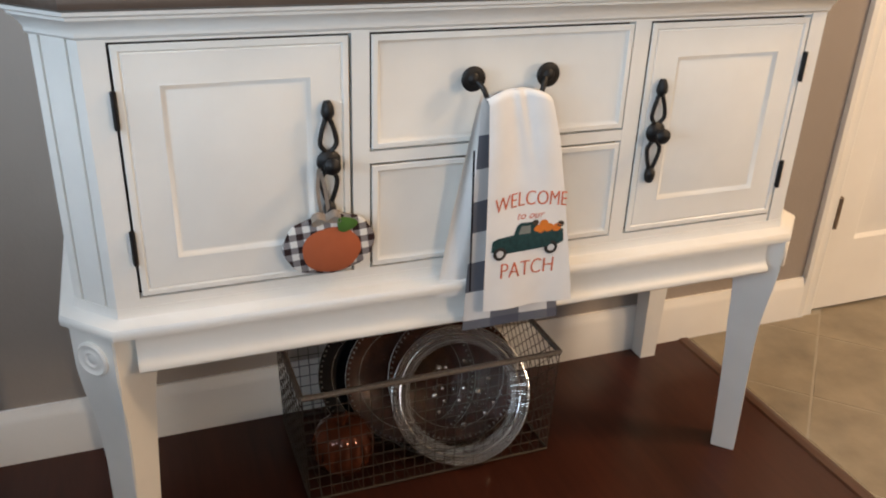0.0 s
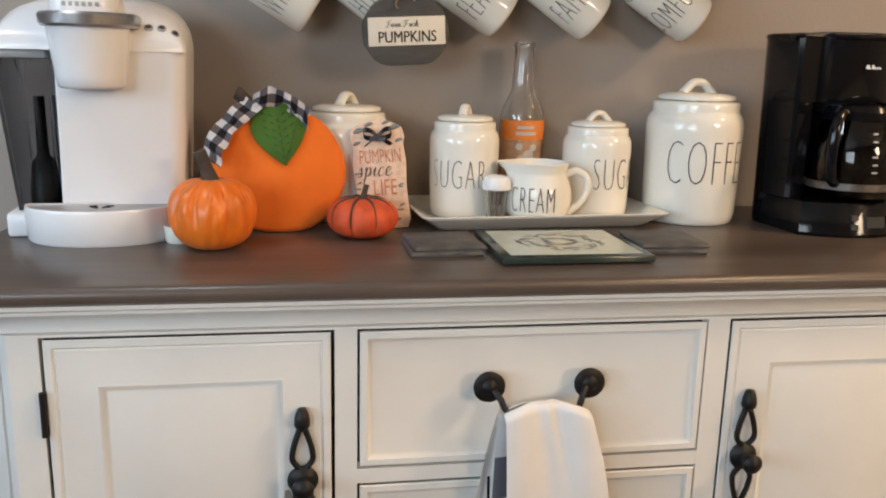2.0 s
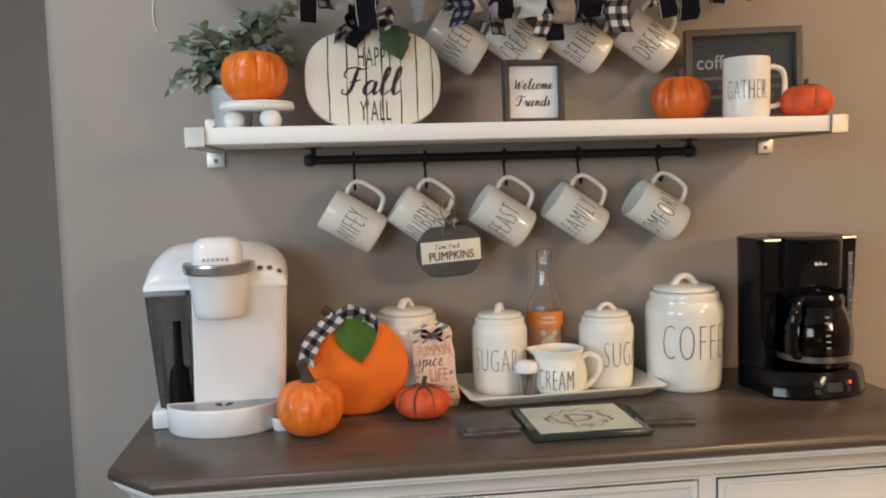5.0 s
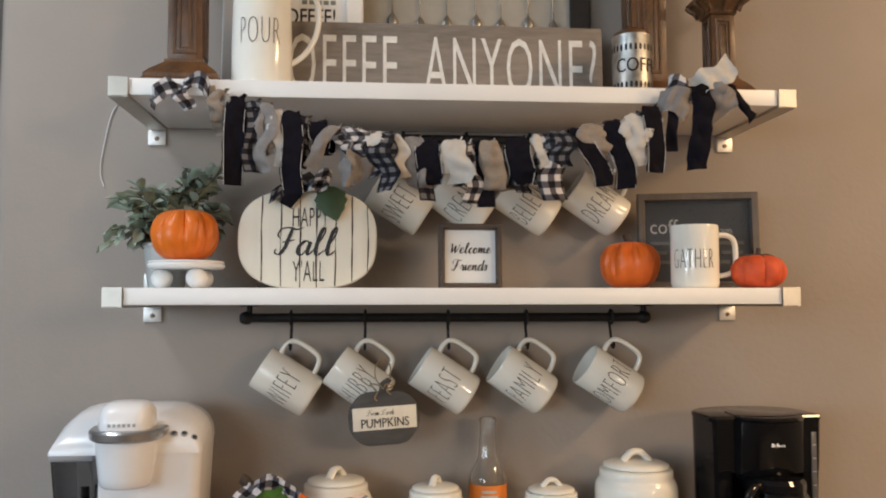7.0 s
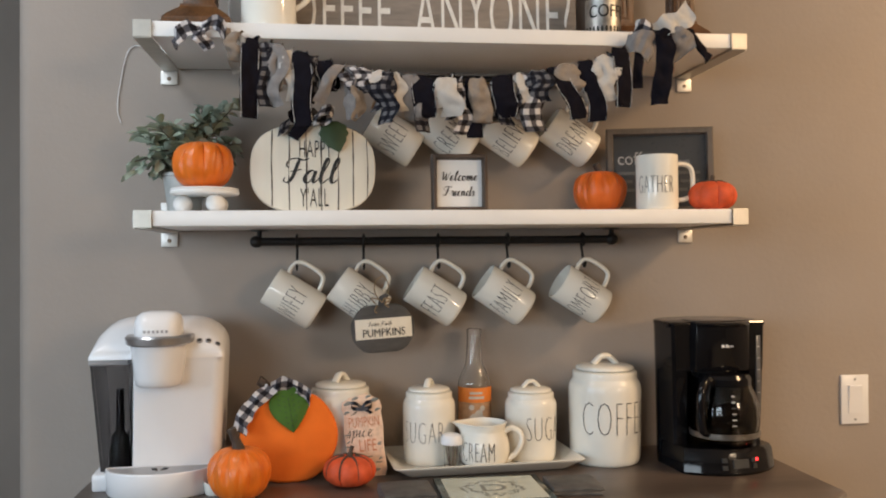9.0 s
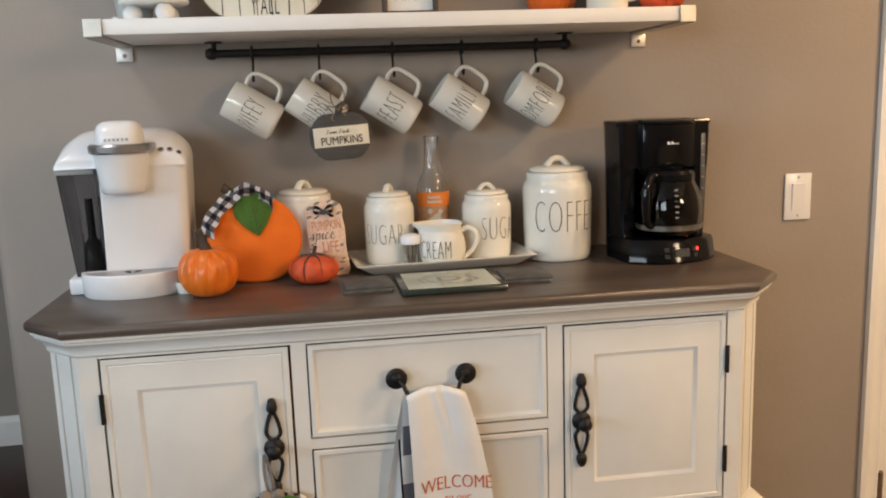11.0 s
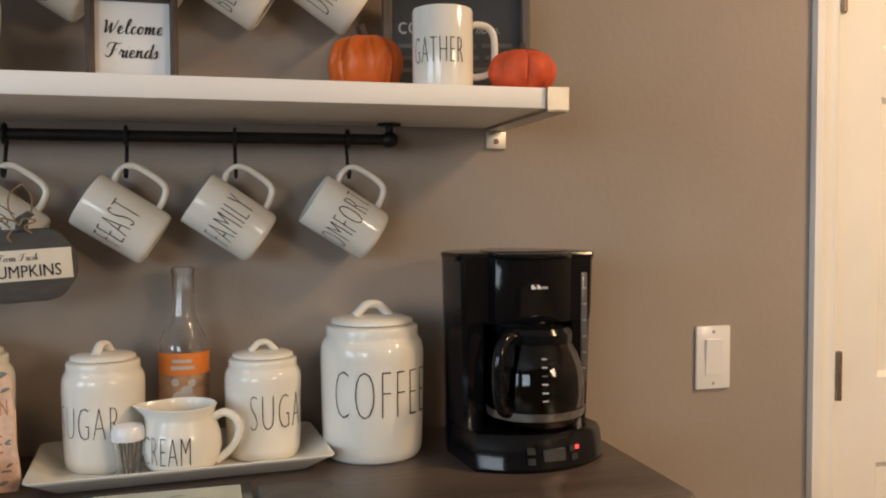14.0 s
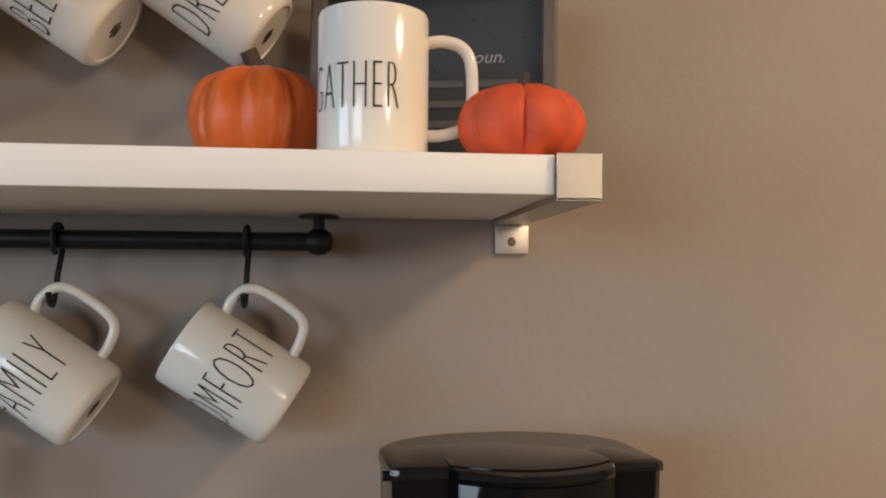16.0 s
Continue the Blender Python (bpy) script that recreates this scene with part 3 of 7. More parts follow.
for s in (-1, 1):
    disc = lathe([(0.0, -0.001), (0.009, -0.001), (0.007, 0.010), (0.015, 0.0105), (0.0195, 0.013), (0.020, 0.0155), (0.017, 0.0175), (0.010, 0.0178), (0.007, 0.0205), (0.0, 0.0215)], 28)
    bmesh.ops.rotate(disc, cent=(0, 0, 0), matrix=Matrix.Rotation(radians(90), 3, "X"), verts=disc.verts)
    bmesh.ops.translate(disc, vec=(s * 0.064, FRONT, 0.905), verts=disc.verts)
    part("knob", disc, IRON, upper_drawer, "round black iron knob")
tube(bm, smooth_path([(-0.060, FRONT - 0.016, 0.903), (-0.052, FRONT - 0.026, 0.893), (-0.046, FRONT - 0.030, 0.880), (-0.034, FRONT - 0.032, 0.873), (0.034, FRONT - 0.032, 0.873), (0.046, FRONT - 0.030, 0.880), (0.052, FRONT - 0.026, 0.893), (0.060, FRONT - 0.016, 0.903)], 5), 0.0042, 8)
part("bail", bm, IRON, upper_drawer, "black iron bail pull")


def front_leg(s):
    """A square tapered leg set cornerwise under the canted post, with a carved rosette on its outer face."""
    n, t = Vector((s * 0.7071, -0.7071)), Vector((s * 0.7071, 0.7071))
    mid = Vector((s * (SIDE - CANT / 2), FRONT + CANT / 2)) + n * 0.020
    loops = []
    for z, w, o in ((0.5398, 0.089, 0), (0.470, 0.088, 0), (0.445, 0.085, 0.002), (0.42, 0.079, 0.005), (0.38, 0.071, 0.010), (0.33, 0.065, 0.014), (0.27, 0.059, 0.0150), (0.18, 0.0545, 0.0140), (0.08, 0.0525, 0.011), (0.0, 0.052, 0.009)):
        p = mid - n * o
        loops.append([(q.x, q.y, z) for q in (p - t * (w / 2), p + t * (w / 2), p + t * (w / 2) - n * w, p - t * (w / 2) - n * w)])
    bm = bmesh.new()
    rings(bm, loops)
    bmesh.ops.bevel(bm, geom=[e for e in bm.edges if abs(e.verts[0].co.z - e.verts[1].co.z) > 0.01], offset=0.002, segments=2, affect="EDGES")
    leg = part("leg", bm, CABINET, sideboard)
    ros = lathe([(0.0, 0.000), (0.029, 0.0), (0.030, 0.004), (0.026, 0.0065), (0.022, 0.004), (0.017, 0.0035), (0.013, 0.006), (0.009, 0.0035), (0.006, 0.0045), (0.0, 0.006)], 28)
    part("rosette", ros, CABINET, leg, "", Matrix.Translation((mid.x, mid.y, 0.496)) @ Matrix.Rotation(radians(45 * s), 4, "Z") @ Matrix.Rotation(radians(90), 4, "X"))


for s in (-1, 1):
    front_leg(s)
    bm = bmesh.new()
    rings(bm, [[(s * (0.687 - w), -0.02, z), (s * 0.687, -0.02, z), (s * 0.687, -0.02 - w, z), (s * (0.687 - w), -0.02 - w, z)] for z, w in ((0.0, 0.044), (0.30, 0.055), (0.5355, 0.060))])
    part("leg", bm, CABINET, sideboard)

# ---- wall shelves ----
def wall_shelf(z_top, group="wall shelves"):
    sh = thing("wall_shelf", pose(0, 0, z_top), "long white wall shelf held by brushed nickel end brackets", "shelf", group)
    bm = bmesh.new()
    box(bm, -0.562, 0.562, -0.279, -0.004, -0.0285, 0, 0.0012)
    part("board", bm, SHELFWHITE, sh)
    for s in (-1, 1):
        br = bmesh.new()
        x0, x1 = sorted((s * 0.5622, s * 0.595))
        xo0, xo1 = sorted((s * 0.5925, s * 0.595))
        box(br, x0, x1, -0.2835, -0.281, -0.0315, 0.001, 0.0008)
        box(br, xo0, xo1, -0.2808, -0.003, -0.0315, 0.001, 0.0006)
        box(br, x0, x1, -0.2808, -0.003, -0.0330, -0.0296, 0.0006)
        b = part("bracket", br, NICKEL, sh, "brushed nickel bracket with screw plates", sharp=12)
        for zz0, zz1 in ((-0.063, -0.0335), (0.002, 0.032)):
            pl = bmesh.new()
            box(pl, s * 0.582 - 0.0175, s * 0.582 + 0.0175, -0.006, -0.0008, zz0, zz1, 0.0012)
            part("screw_plate", pl, SATINNICKEL, b)
            sc = lathe([(0.0, -0.0005), (0.0048, -0.0005), (0.0045, 0.0012), (0.0025, 0.0022), (0.0022, 0.0009), (0, 0.0009)], 14)
            part("screw", sc, BRONZE, b, "", Matrix.Translation((s * 0.582, -0.006, (zz0 + zz1) / 2 - 0.002)) @ Matrix.Rotation(radians(90), 4, "X"))
    return sh


ZL, ZU = 1.573, 1.924
lower_shelf = wall_shelf(ZL)
lower_shelf.matrix_basis = pose(0, 0, ZL, 0, -0.28, 0)
upper_shelf = wall_shelf(ZU)
upper_shelf.matrix_basis = pose(0, 0, ZU, 0, -0.4, 0)


# ---- materials of the things ----
ORANGE_SATIN = satin("orange_satin", (0.76, 0.165, 0.009), 0.36)
ORANGE_DEEP = satin("deep_orange_satin", (0.66, 0.122, 0.010), 0.42)
ORANGE_FOAM = mottled("orange_painted_foam", (0.60, 0.080, 0.020), 0.2, 45, 0.64, grain=200, relief=0.3)
ORANGE_FELT = mottled("orange_felt", (0.80, 0.165, 0.012), 0.05, 25, 0.92, grain=900, relief=0.4)
RUST_FELT = mottled("rust_felt", (0.40, 0.10, 0.035), 0.06, 25, 0.92, grain=900, relief=0.4)
GREEN_FELT = mottled("green_felt", (0.06, 0.14, 0.018), 0.12, 30, 0.92, grain=800, relief=0.4)
STEM = mottled("dry_brown_stem", (0.055, 0.040, 0.030), 0.35, 60, 0.85, grain=200, relief=0.5)
LEAF = mottled("dusty_green_leaf", (0.33, 0.39, 0.31), 0.32, 22, 0.6, grain=150, relief=0.2)
DARKLEAF = mottled("dark_green_leaf", (0.028, 0.055, 0.022), 0.3, 30, 0.6, grain=120, relief=0.2)
CHECK = checks("black_white_gingham", (0.58, 0.56, 0.56), (0.012, 0.011, 0.014), (0.10, 0.095, 0.105), 0.0115)
NAVYCHECK = checks("dark_navy_plaid", (0.15, 0.145, 0.15), (0.006, 0.006, 0.009), (0.02, 0.02, 0.027), 0.009)
TOWELCHECK = checks("grey_white_towel_check", (0.70, 0.69, 0.68), (0.10, 0.105, 0.135), (0.15, 0.155, 0.18), 0.056)
NAVY = mottled("navy_black_ribbon", (0.009, 0.008, 0.012), 0.2, 60, 0.9, grain=700, relief=0.15, spec=0.08)
STITCH = mottled("white_stitching", (0.6, 0.6, 0.6), 0.05, 60, 0.9)
BURLAP = mottled("beige_linen_strip", (0.26, 0.215, 0.175), 0.16, 70, 0.95, grain=600, relief=0.5)
CREAM = mottled("cream_cloth", (0.52, 0.49, 0.45), 0.07, 60, 0.92, grain=500, relief=0.4)
GAUZE = mottled("grey_gauze_cloth", (0.23, 0.21, 0.20), 0.15, 60, 0.95, grain=500, relief=0.4)
TOWEL = mottled("white_cotton_towel", (0.82, 0.80, 0.77), 0.03, 20, 0.95, grain=900, relief=0.45)
PRINTRED = mottled("coral_print", (0.62, 0.15, 0.065), 0.2, 120, 0.9)
PRINTTEAL = mottled("dark_teal_print", (0.012, 0.048, 0.05), 0.25, 120, 0.9)
BLACKPLASTIC = mottled("black_gloss_plastic", (0.005, 0.005, 0.006), 0.15, 20, 0.10, grain=300, relief=0.02, spec=0.3)
BLACKMATT = mottled("black_satin_plastic", (0.009, 0.009, 0.009), 0.15, 30, 0.4, spec=0.35)
SILVER = mottled("silver_plastic", (0.46, 0.46, 0.47), 0.06, 40, 0.3, 0.9)
STEEL = mottled("polished_steel", (0.66, 0.64, 0.60), 0.08, 50, 0.18, 1.0)
SPOON = mottled("dull_spoon_metal", (0.30, 0.285, 0.26), 0.25, 60, 0.38, 0.9)
TIN = mottled("galvanised_tin", (0.38, 0.37, 0.35), 0.3, 60, 0.42, 1.0)
GREYPLASTIC = mottled("grey_plate", (0.33, 0.33, 0.34), 0.08, 50, 0.4)
SMOKE = glass("smoky_clear_plastic", (0.34, 0.34, 0.36), 0.06, 1.2)
CLEAR = glass("clear_glass", (0.97, 0.98, 0.98), 0.01, 1.45)
CARAFEGLASS = glass("dusky_carafe_glass", (0.20, 0.185, 0.165), 0.02, 1.45)
RIMGLASS, _n, _l, _b = tree("silvery_pressed_glass_rim", 0.10, 0.0, (0.90, 0.89, 0.86))
_b.inputs["Transmission Weight"].default_value = 0.93
PRESSED = glass("pressed_clear_glass", (0.92, 0.90, 0.87), 0.04, 1.45)
THINGLASS = glass("thin_plate_glass", (0.95, 0.94, 0.92), 0.03, 1.1)
COPPERGLASS = mottled("copper_mercury_glass", (0.12, 0.032, 0.013), 0.35, 30, 0.12, 0.35, 120, 0.2)
SLATE = mottled("grey_slate", (0.085, 0.08, 0.075), 0.3, 35, 0.6, grain=120, relief=0.5)
FROST = mottled("pale_green_glass_face", (0.50, 0.54, 0.46), 0.05, 30, 0.22)
GREENEDGE = mottled("dark_green_glass_edge", (0.030, 0.042, 0.035), 0.1, 30, 0.15)
WHITEWOOD = mottled("whitewashed_board", (0.76, 0.71, 0.60), 0.07, 18, 0.6, grain=180, relief=0.2, stretch=(1, 1, 0.15))
GREYWOOD = wood("grey_barn_wood", (0.10, 0.085, 0.073), (0.33, 0.285, 0.245), 10, (0.14, 1, 1), 0.7, 0.4)
BROWNWOOD = wood("carved_brown_wood", (0.014, 0.006, 0.003), (0.18, 0.083, 0.030), 22, (1, 1, 0.35), 0.36, 0.5, (0.34, 0.68))
FRAMEWOOD = wood("dark_brown_frame_wood", (0.035, 0.024, 0.018), (0.11, 0.075, 0.055), 14, (1, 1, 0.3), 0.55, 0.3)
TAUPEWOOD = wood("taupe_frame_wood", (0.075, 0.065, 0.058), (0.15, 0.13, 0.115), 14, (1, 1, 0.3), 0.6, 0.3)
SLATEWOOD = wood("charcoal_board", (0.028, 0.027, 0.026), (0.10, 0.096, 0.092), 12, (0.2, 1, 1), 0.7, 0.3)
CHALK = mottled("charcoal_print_board", (0.05, 0.055, 0.062), 0.08, 8, 0.3)
BLACKFRAME = mottled("black_lacquer_frame", (0.012, 0.012, 0.013), 0.15, 30, 0.3)
LINEN = mottled("warm_grey_backing", (0.36, 0.335, 0.29), 0.05, 40, 0.9, grain=500, relief=0.3)
PAPER = mottled("white_paper", (0.80, 0.80, 0.79), 0.02, 20, 0.5)
WHITEPAINT = mottled("white_painted_wood", (0.80, 0.79, 0.77), 0.04, 25, 0.5)
GREYPAINT = mottled("pale_grey_painted_metal", (0.50, 0.52, 0.51), 0.08, 25, 0.5)
WAX = mottled("ivory_candle_wax", (0.85, 0.82, 0.75), 0.03, 20, 0.5)
TWINE = mottled("jute_twine", (0.30, 0.21, 0.12), 0.2, 200, 0.95, grain=500, relief=0.6)
ROPEWIRE = mottled("taupe_twisted_wire", (0.17, 0.135, 0.105), 0.3, 160, 0.6, 0.3)
RUSTWIRE = mottled("brown_wire", (0.07, 0.055, 0.042), 0.25, 80, 0.55, 0.5)
PINKPAPER = mottled("blush_printed_board", (0.74, 0.53, 0.39), 0.16, 120, 0.7)
PINKINK = mottled("salmon_ink", (0.55, 0.20, 0.10), 0.1, 90, 0.7)
SYRUP = mottled("label_orange", (0.72, 0.21, 0.03), 0.1, 50, 0.5)
COCOA = mottled("label_brown", (0.17, 0.075, 0.035), 0.35, 45, 0.5)
LATTE = mottled("label_latte_print", (0.42, 0.24, 0.13), 0.45, 38, 0.5)
DIMSTRIP = mottled("dark_grey_plastic", (0.036, 0.037, 0.036), 0.1, 50, 0.3)
STRIPGREY = mottled("grey_clear_plastic", (0.10, 0.10, 0.105), 0.12, 50, 0.25)
GREYINK = mottled("grey_ink", (0.20, 0.21, 0.19), 0.1, 80, 0.6)
WHITEINK = mottled("white_paint_lettering", (0.70, 0.69, 0.66), 0.12, 60, 0.7)
CHALKINK = mottled("dim_chalk_ink", (0.34, 0.345, 0.35), 0.08, 60, 0.6)
DIMINK = mottled("faint_small_print", (0.105, 0.11, 0.115), 0.08, 60, 0.6)
RED_LED, _n, _l, _b = tree("red_indicator", 0.4, 0, (0.6, 0.02, 0.02))
_b.inputs["Emission Color"].default_value = (1, 0.03, 0.03, 1)
_b.inputs["Emission Strength"].default_value = 6.0


# ---- shapes used by several things ----
def slab(outline, t, bevel=0.002, y=0.0):
    """A cut-out board from an outline of (x, z): front towards -y at y, thickness t, eased edges."""
    n = len(outline)
    area = [(outline[k], outline[(k + 1) % n]) for k in range(n)]
    turn = 1 if sum(a[0] * b[1] - b[0] * a[1] for a, b in area) > 0 else -1
    def inset(d):
        out = []
        for k in range(n):
            a, b, c = Vector(outline[k - 1]), Vector(outline[k]), Vector(outline[(k + 1) % n])
            e = (c - a)
            e = e.normalized() if e.length > 1e-9 else Vector((1, 0))
            out.append((b.x - turn * e.y * d, b.y + turn * e.x * d))
        return out
    loops = []
    for d, yy in ((bevel, y + t), (0, y + t - bevel), (0, y + bevel), (bevel * 0.35, y + bevel * 0.35), (bevel, y)):
        loops.append([(p[0], yy, p[1]) for p in inset(d)])
    bm = bmesh.new()
    rings(bm, loops)
    return bm


def blob(rx, rz, power=2.0, n=48, cx=0.0, cz=0.0, ripple=None):
    pts = []
    for k in range(n):
        a = 2 * math.pi * k / n
        c, s = math.cos(a), math.sin(a)
        f = 1 + (ripple(a) if ripple else 0)
        pts.append((cx + f * rx * math.copysign(abs(c) ** (2 / power), c), cz + f * rz * math.copysign(abs(s) ** (2 / power), s)))
    return pts


def leaf_outline(length, width, n=10, lobes=0.0):
    """A pointed leaf hanging down from the origin."""
    right = []
    for k in range(n + 1):
        t = k / n
        w = width / 2 * math.sin(math.pi * t ** 0.72) ** 0.9 * (1 + lobes * math.sin(9 * math.pi * t))
        right.append((max(w, 0.0004), -length * t))
    return right + [(-x, z) for x, z in right[::-1]]


def ribbon(bm, pts, wide, width, cup=0.12, cols=3, taper=None, crease=0.0):
    """A cloth strip along pts; wide gives its across direction, one vector or one for each point. UV in metres."""
    uv = bm.loops.layers.uv.verify()
    pts = [Vector(p) for p in pts]
    grid, run, dist = [], 0.0, []
    for i, p in enumerate(pts):
        w = Vector(wide[i] if isinstance(wide, list) else wide).normalized()
        d = (pts[min(i + 1, len(pts) - 1)] - pts[max(i - 1, 0)]).normalized()
        n = d.cross(w)
        ww = width * (taper[i] if taper else 1)
        row = []
        for c in range(cols):
            f = c / (cols - 1) - 0.5
            q = p + w * (f * ww) + n * (cup * ww * (0.25 - f * f))
            if crease:
                q = q + n * (crease * noise.noise(q * 70)) + w * (0.4 * crease * noise.noise(q * 45 + Vector((9, 2, 5))))
            row.append((bm.verts.new(q), f * width))
        grid.append(row)
        if i:
            run += (p - pts[i - 1]).length
        dist.append(run)
    for i in range(len(grid) - 1):
        for c in range(cols - 1):
            q = [(grid[i][c], dist[i]), (grid[i][c + 1], dist[i]), (grid[i + 1][c + 1], dist[i + 1]), (grid[i + 1][c], dist[i + 1])]
            f = bm.faces.new([a[0][0] for a in q])
            for loop, a in zip(f.loops, q):
                loop[uv].uv = (a[0][1] + 0.5, a[1])
    return bm


def pumpkin_body(r, h, ribs=10, depth=0.10, seed=0, seg=144, rough=0.0, folds=0.0):
    rnd = random.Random(seed)
    ph = [rnd.uniform(0.7, 1.2) for _ in range(ribs)]
    def wob(a, z):
        k = a / (2 * math.pi) * ribs
        f = abs(math.sin(math.pi * k))
        up = min(1, max(0, z / h))
        return 1 - depth * ph[int(k) % ribs] * (1 - f ** (0.85 if folds else 0.5)) * (0.35 + 0.65 * math.sin(math.pi * min(1, 0.15 + up * 0.8))) + rough * noise.noise((3 * math.cos(a), 3 * math.sin(a), z * 40))
    def gathered(a, z):
        """Fine cloth folds running up to the gathers at the top."""
        up = min(1, max(0, z / h))
        s = noise.noise((2.6 * math.cos(a), 2.6 * math.sin(a), seed + up * 1.8)) + 0.35 * noise.noise((6 * math.cos(a), 6 * math.sin(a), seed + 4 + up * 1.5))
        return 1 + (wob(a, z) - 1) * (0.15 + 1.5 * up * up) + folds * (1 - 2 * abs(s)) * (0.16 + 0.9 * up * up)
    prof = []
    for k in range(21):
        t = k / 20
        a = -math.pi / 2 + math.pi * t
        rr = r * max(0.0, math.cos(a)) ** 0.62
        zz = h / 2 + h / 2 * math.sin(a)
        if t < 0.08:
            zz = 0.0
        prof.append((rr, zz))
    prof += [(r * 0.16, h * 0.955), (r * 0.05, h * 0.91)]
    prof[20] = (r * 0.28, h * 0.995)
    return lathe(prof, seg, gathered if folds else wob)


def pumpkin(name, m, r, h, material, label, ribs=10, depth=0.10, stem=0.03, lean=(0.008, 0.004), seed=0, lines=None, stem_r=0.007, group="", folds=0.0, crease_from=-0.35):
    ob = thing(name, m, label, "pumpkin", group)
    part("body", pumpkin_body(r, h, ribs, depth, seed, rough=0.012, folds=folds), material, ob, sharp=80)
    bm = bmesh.new()
    pts = smooth_path([(0, 0, h * 0.88), (lean[0] * 0.2, lean[1] * 0.2, h * 0.93 + stem * 0.25), (lean[0] * 0.6, lean[1] * 0.6, h * 0.93 + stem * 0.65), (lean[0], lean[1], h * 0.93 + stem)], 4)
    tube(bm, pts, [stem_r * (1.5 - 0.6 * min(1, k / 6)) for k in range(len(pts))], 9)
    part("stem", bm, STEM, ob, "dry brown twisted stem")
    if lines:
        for k in range(lines):
            a = 2 * math.pi * k / lines
            bm = bmesh.new()
            pts = [(1.004 * r * max(0, math.cos(b)) ** 0.62 * (1 - depth * 0.75) * math.cos(a), 1.004 * r * max(0, math.cos(b)) ** 0.62 * (1 - depth * 0.75) * math.sin(a), h / 2 + h / 2 * math.sin(b)) for b in [crease_from + (1.45 - crease_from) * q / 12 for q in range(13)]]
            tube(bm, pts, [0.0006 + 0.0022 * q / 12 for q in range(13)], 6)
            part("crease", bm, STEM, ob, "dark painted crease")
    return ob


def handle_arc(bm, pts, r, flat=1.0, side=None, n=6):
    return tube(bm, smooth_path(pts, n), r, 12, flat, side)


def mug(m, text, turn, label, size=0.036, group=""):
    r, h = 0.043, 0.115
    ob = thing("mug", m, label, "mug", group)
    part("body", lathe([(0, 0.0015), (r - 0.010, 0.0015), (r - 0.009, 0), (r - 0.005, 0), (r - 0.0015, 0.003), (r, 0.009), (r, h - 0.003), (r - 0.0012, h), (r - 0.0032, h - 0.0005), (r - 0.0042, h - 0.004), (r - 0.0045, 0.010), (r - 0.010, 0.006), (0, 0.0055)], 56), CERAMIC, ob, sharp=50)
    bm = bmesh.new()
    handle_arc(bm, [(r - 0.002, 0, 0.096), (r + 0.012, 0, 0.098), (r + 0.027, 0, 0.093), (r + 0.034, 0, 0.078), (r + 0.034, 0, 0.045), (r + 0.028, 0, 0.030), (r + 0.012, 0, 0.024), (r - 0.002, 0, 0.023)], 0.0062, 0.8, (0, 1, 0))
    part("handle", bm, CERAMIC, ob, sharp=60)
    bm = bmesh.new()
    for x, w, y in ((-0.006, 0.012, 0.004), (-0.009, 0.018, -0.001), (-0.005, 0.010, -0.006)):
        box(bm, x, x + w, y, y + 0.003, 0.0009, 0.0013)
    part("base_stamp", bm, LETTER, ob, "dark stamp under the base")
    letters_on("lettering", ob, round_at(r + 0.0006, 0.035, turn), text, size, LETTER, "thin black hand lettering", squeeze=0.34, thin=-0.032, space=1.16, stroke=0.00034)
    return ob


def canister(m, r, h, text, turn, label, size, lid_turn=0.0, group="stoneware canisters"):
    ob = thing("canister", m, label, "canister", group)
    n = h * 0.80
    part("body", lathe([(0, 0.002), (r * 0.80, 0.002), (r * 0.83, 0), (r * 0.88, 0), (r * 0.93, 0.004), (r * 0.96, 0.014), (r * 0.985, h * 0.3), (r, h * 0.66), (r * 0.995, h * 0.70), (r * 0.975, h * 0.735), (r * 0.94, h * 0.760), (r * 0.915, h * 0.772), (r * 0.890, h * 0.782), (r * 0.888, h * 0.80), (r * 0.888, h * 0.840), (r * 0.875, h * 0.852), (r * 0.84, h * 0.857), (r * 0.79, h * 0.858), (r * 0.77, h * 0.862), (r * 0.74, h * 0.862), (r * 0.74, n), (0, n * 0.98)], 64), CERAMIC, ob, sharp=55)
    lid = part("lid", lathe([(0, h * 0.866), (r * 0.77, h * 0.866), (r * 0.795, h * 0.872), (r * 0.795, h * 0.888), (r * 0.77, h * 0.900), (r * 0.6, h * 0.915), (0, h * 0.922)], 64), CERAMIC, ob, sharp=50)
    bm = bmesh.new()
    w = r * 0.35
    handle_arc(bm, [(-w, 0, h * 0.912), (-w * 0.72, 0, h * 0.945), (-w * 0.3, 0, h * 0.985), (w * 0.3, 0, h * 0.985), (w * 0.72, 0, h * 0.945), (w, 0, h * 0.912)], r * 0.085, 1.5, (0, 0, 1))
    part("strap_handle", bm, CERAMIC, lid, "", Matrix.Rotation(radians(lid_turn), 4, "Z"))
    if text:
        letters_on("lettering", ob, round_at(r * 0.99 + 0.0009, n * (0.36 if r > 0.07 else 0.34), turn), text, size, LETTER, "thin black hand lettering", squeeze=0.40, thin=-0.035, space=1.14, stroke=0.0002)
    return ob


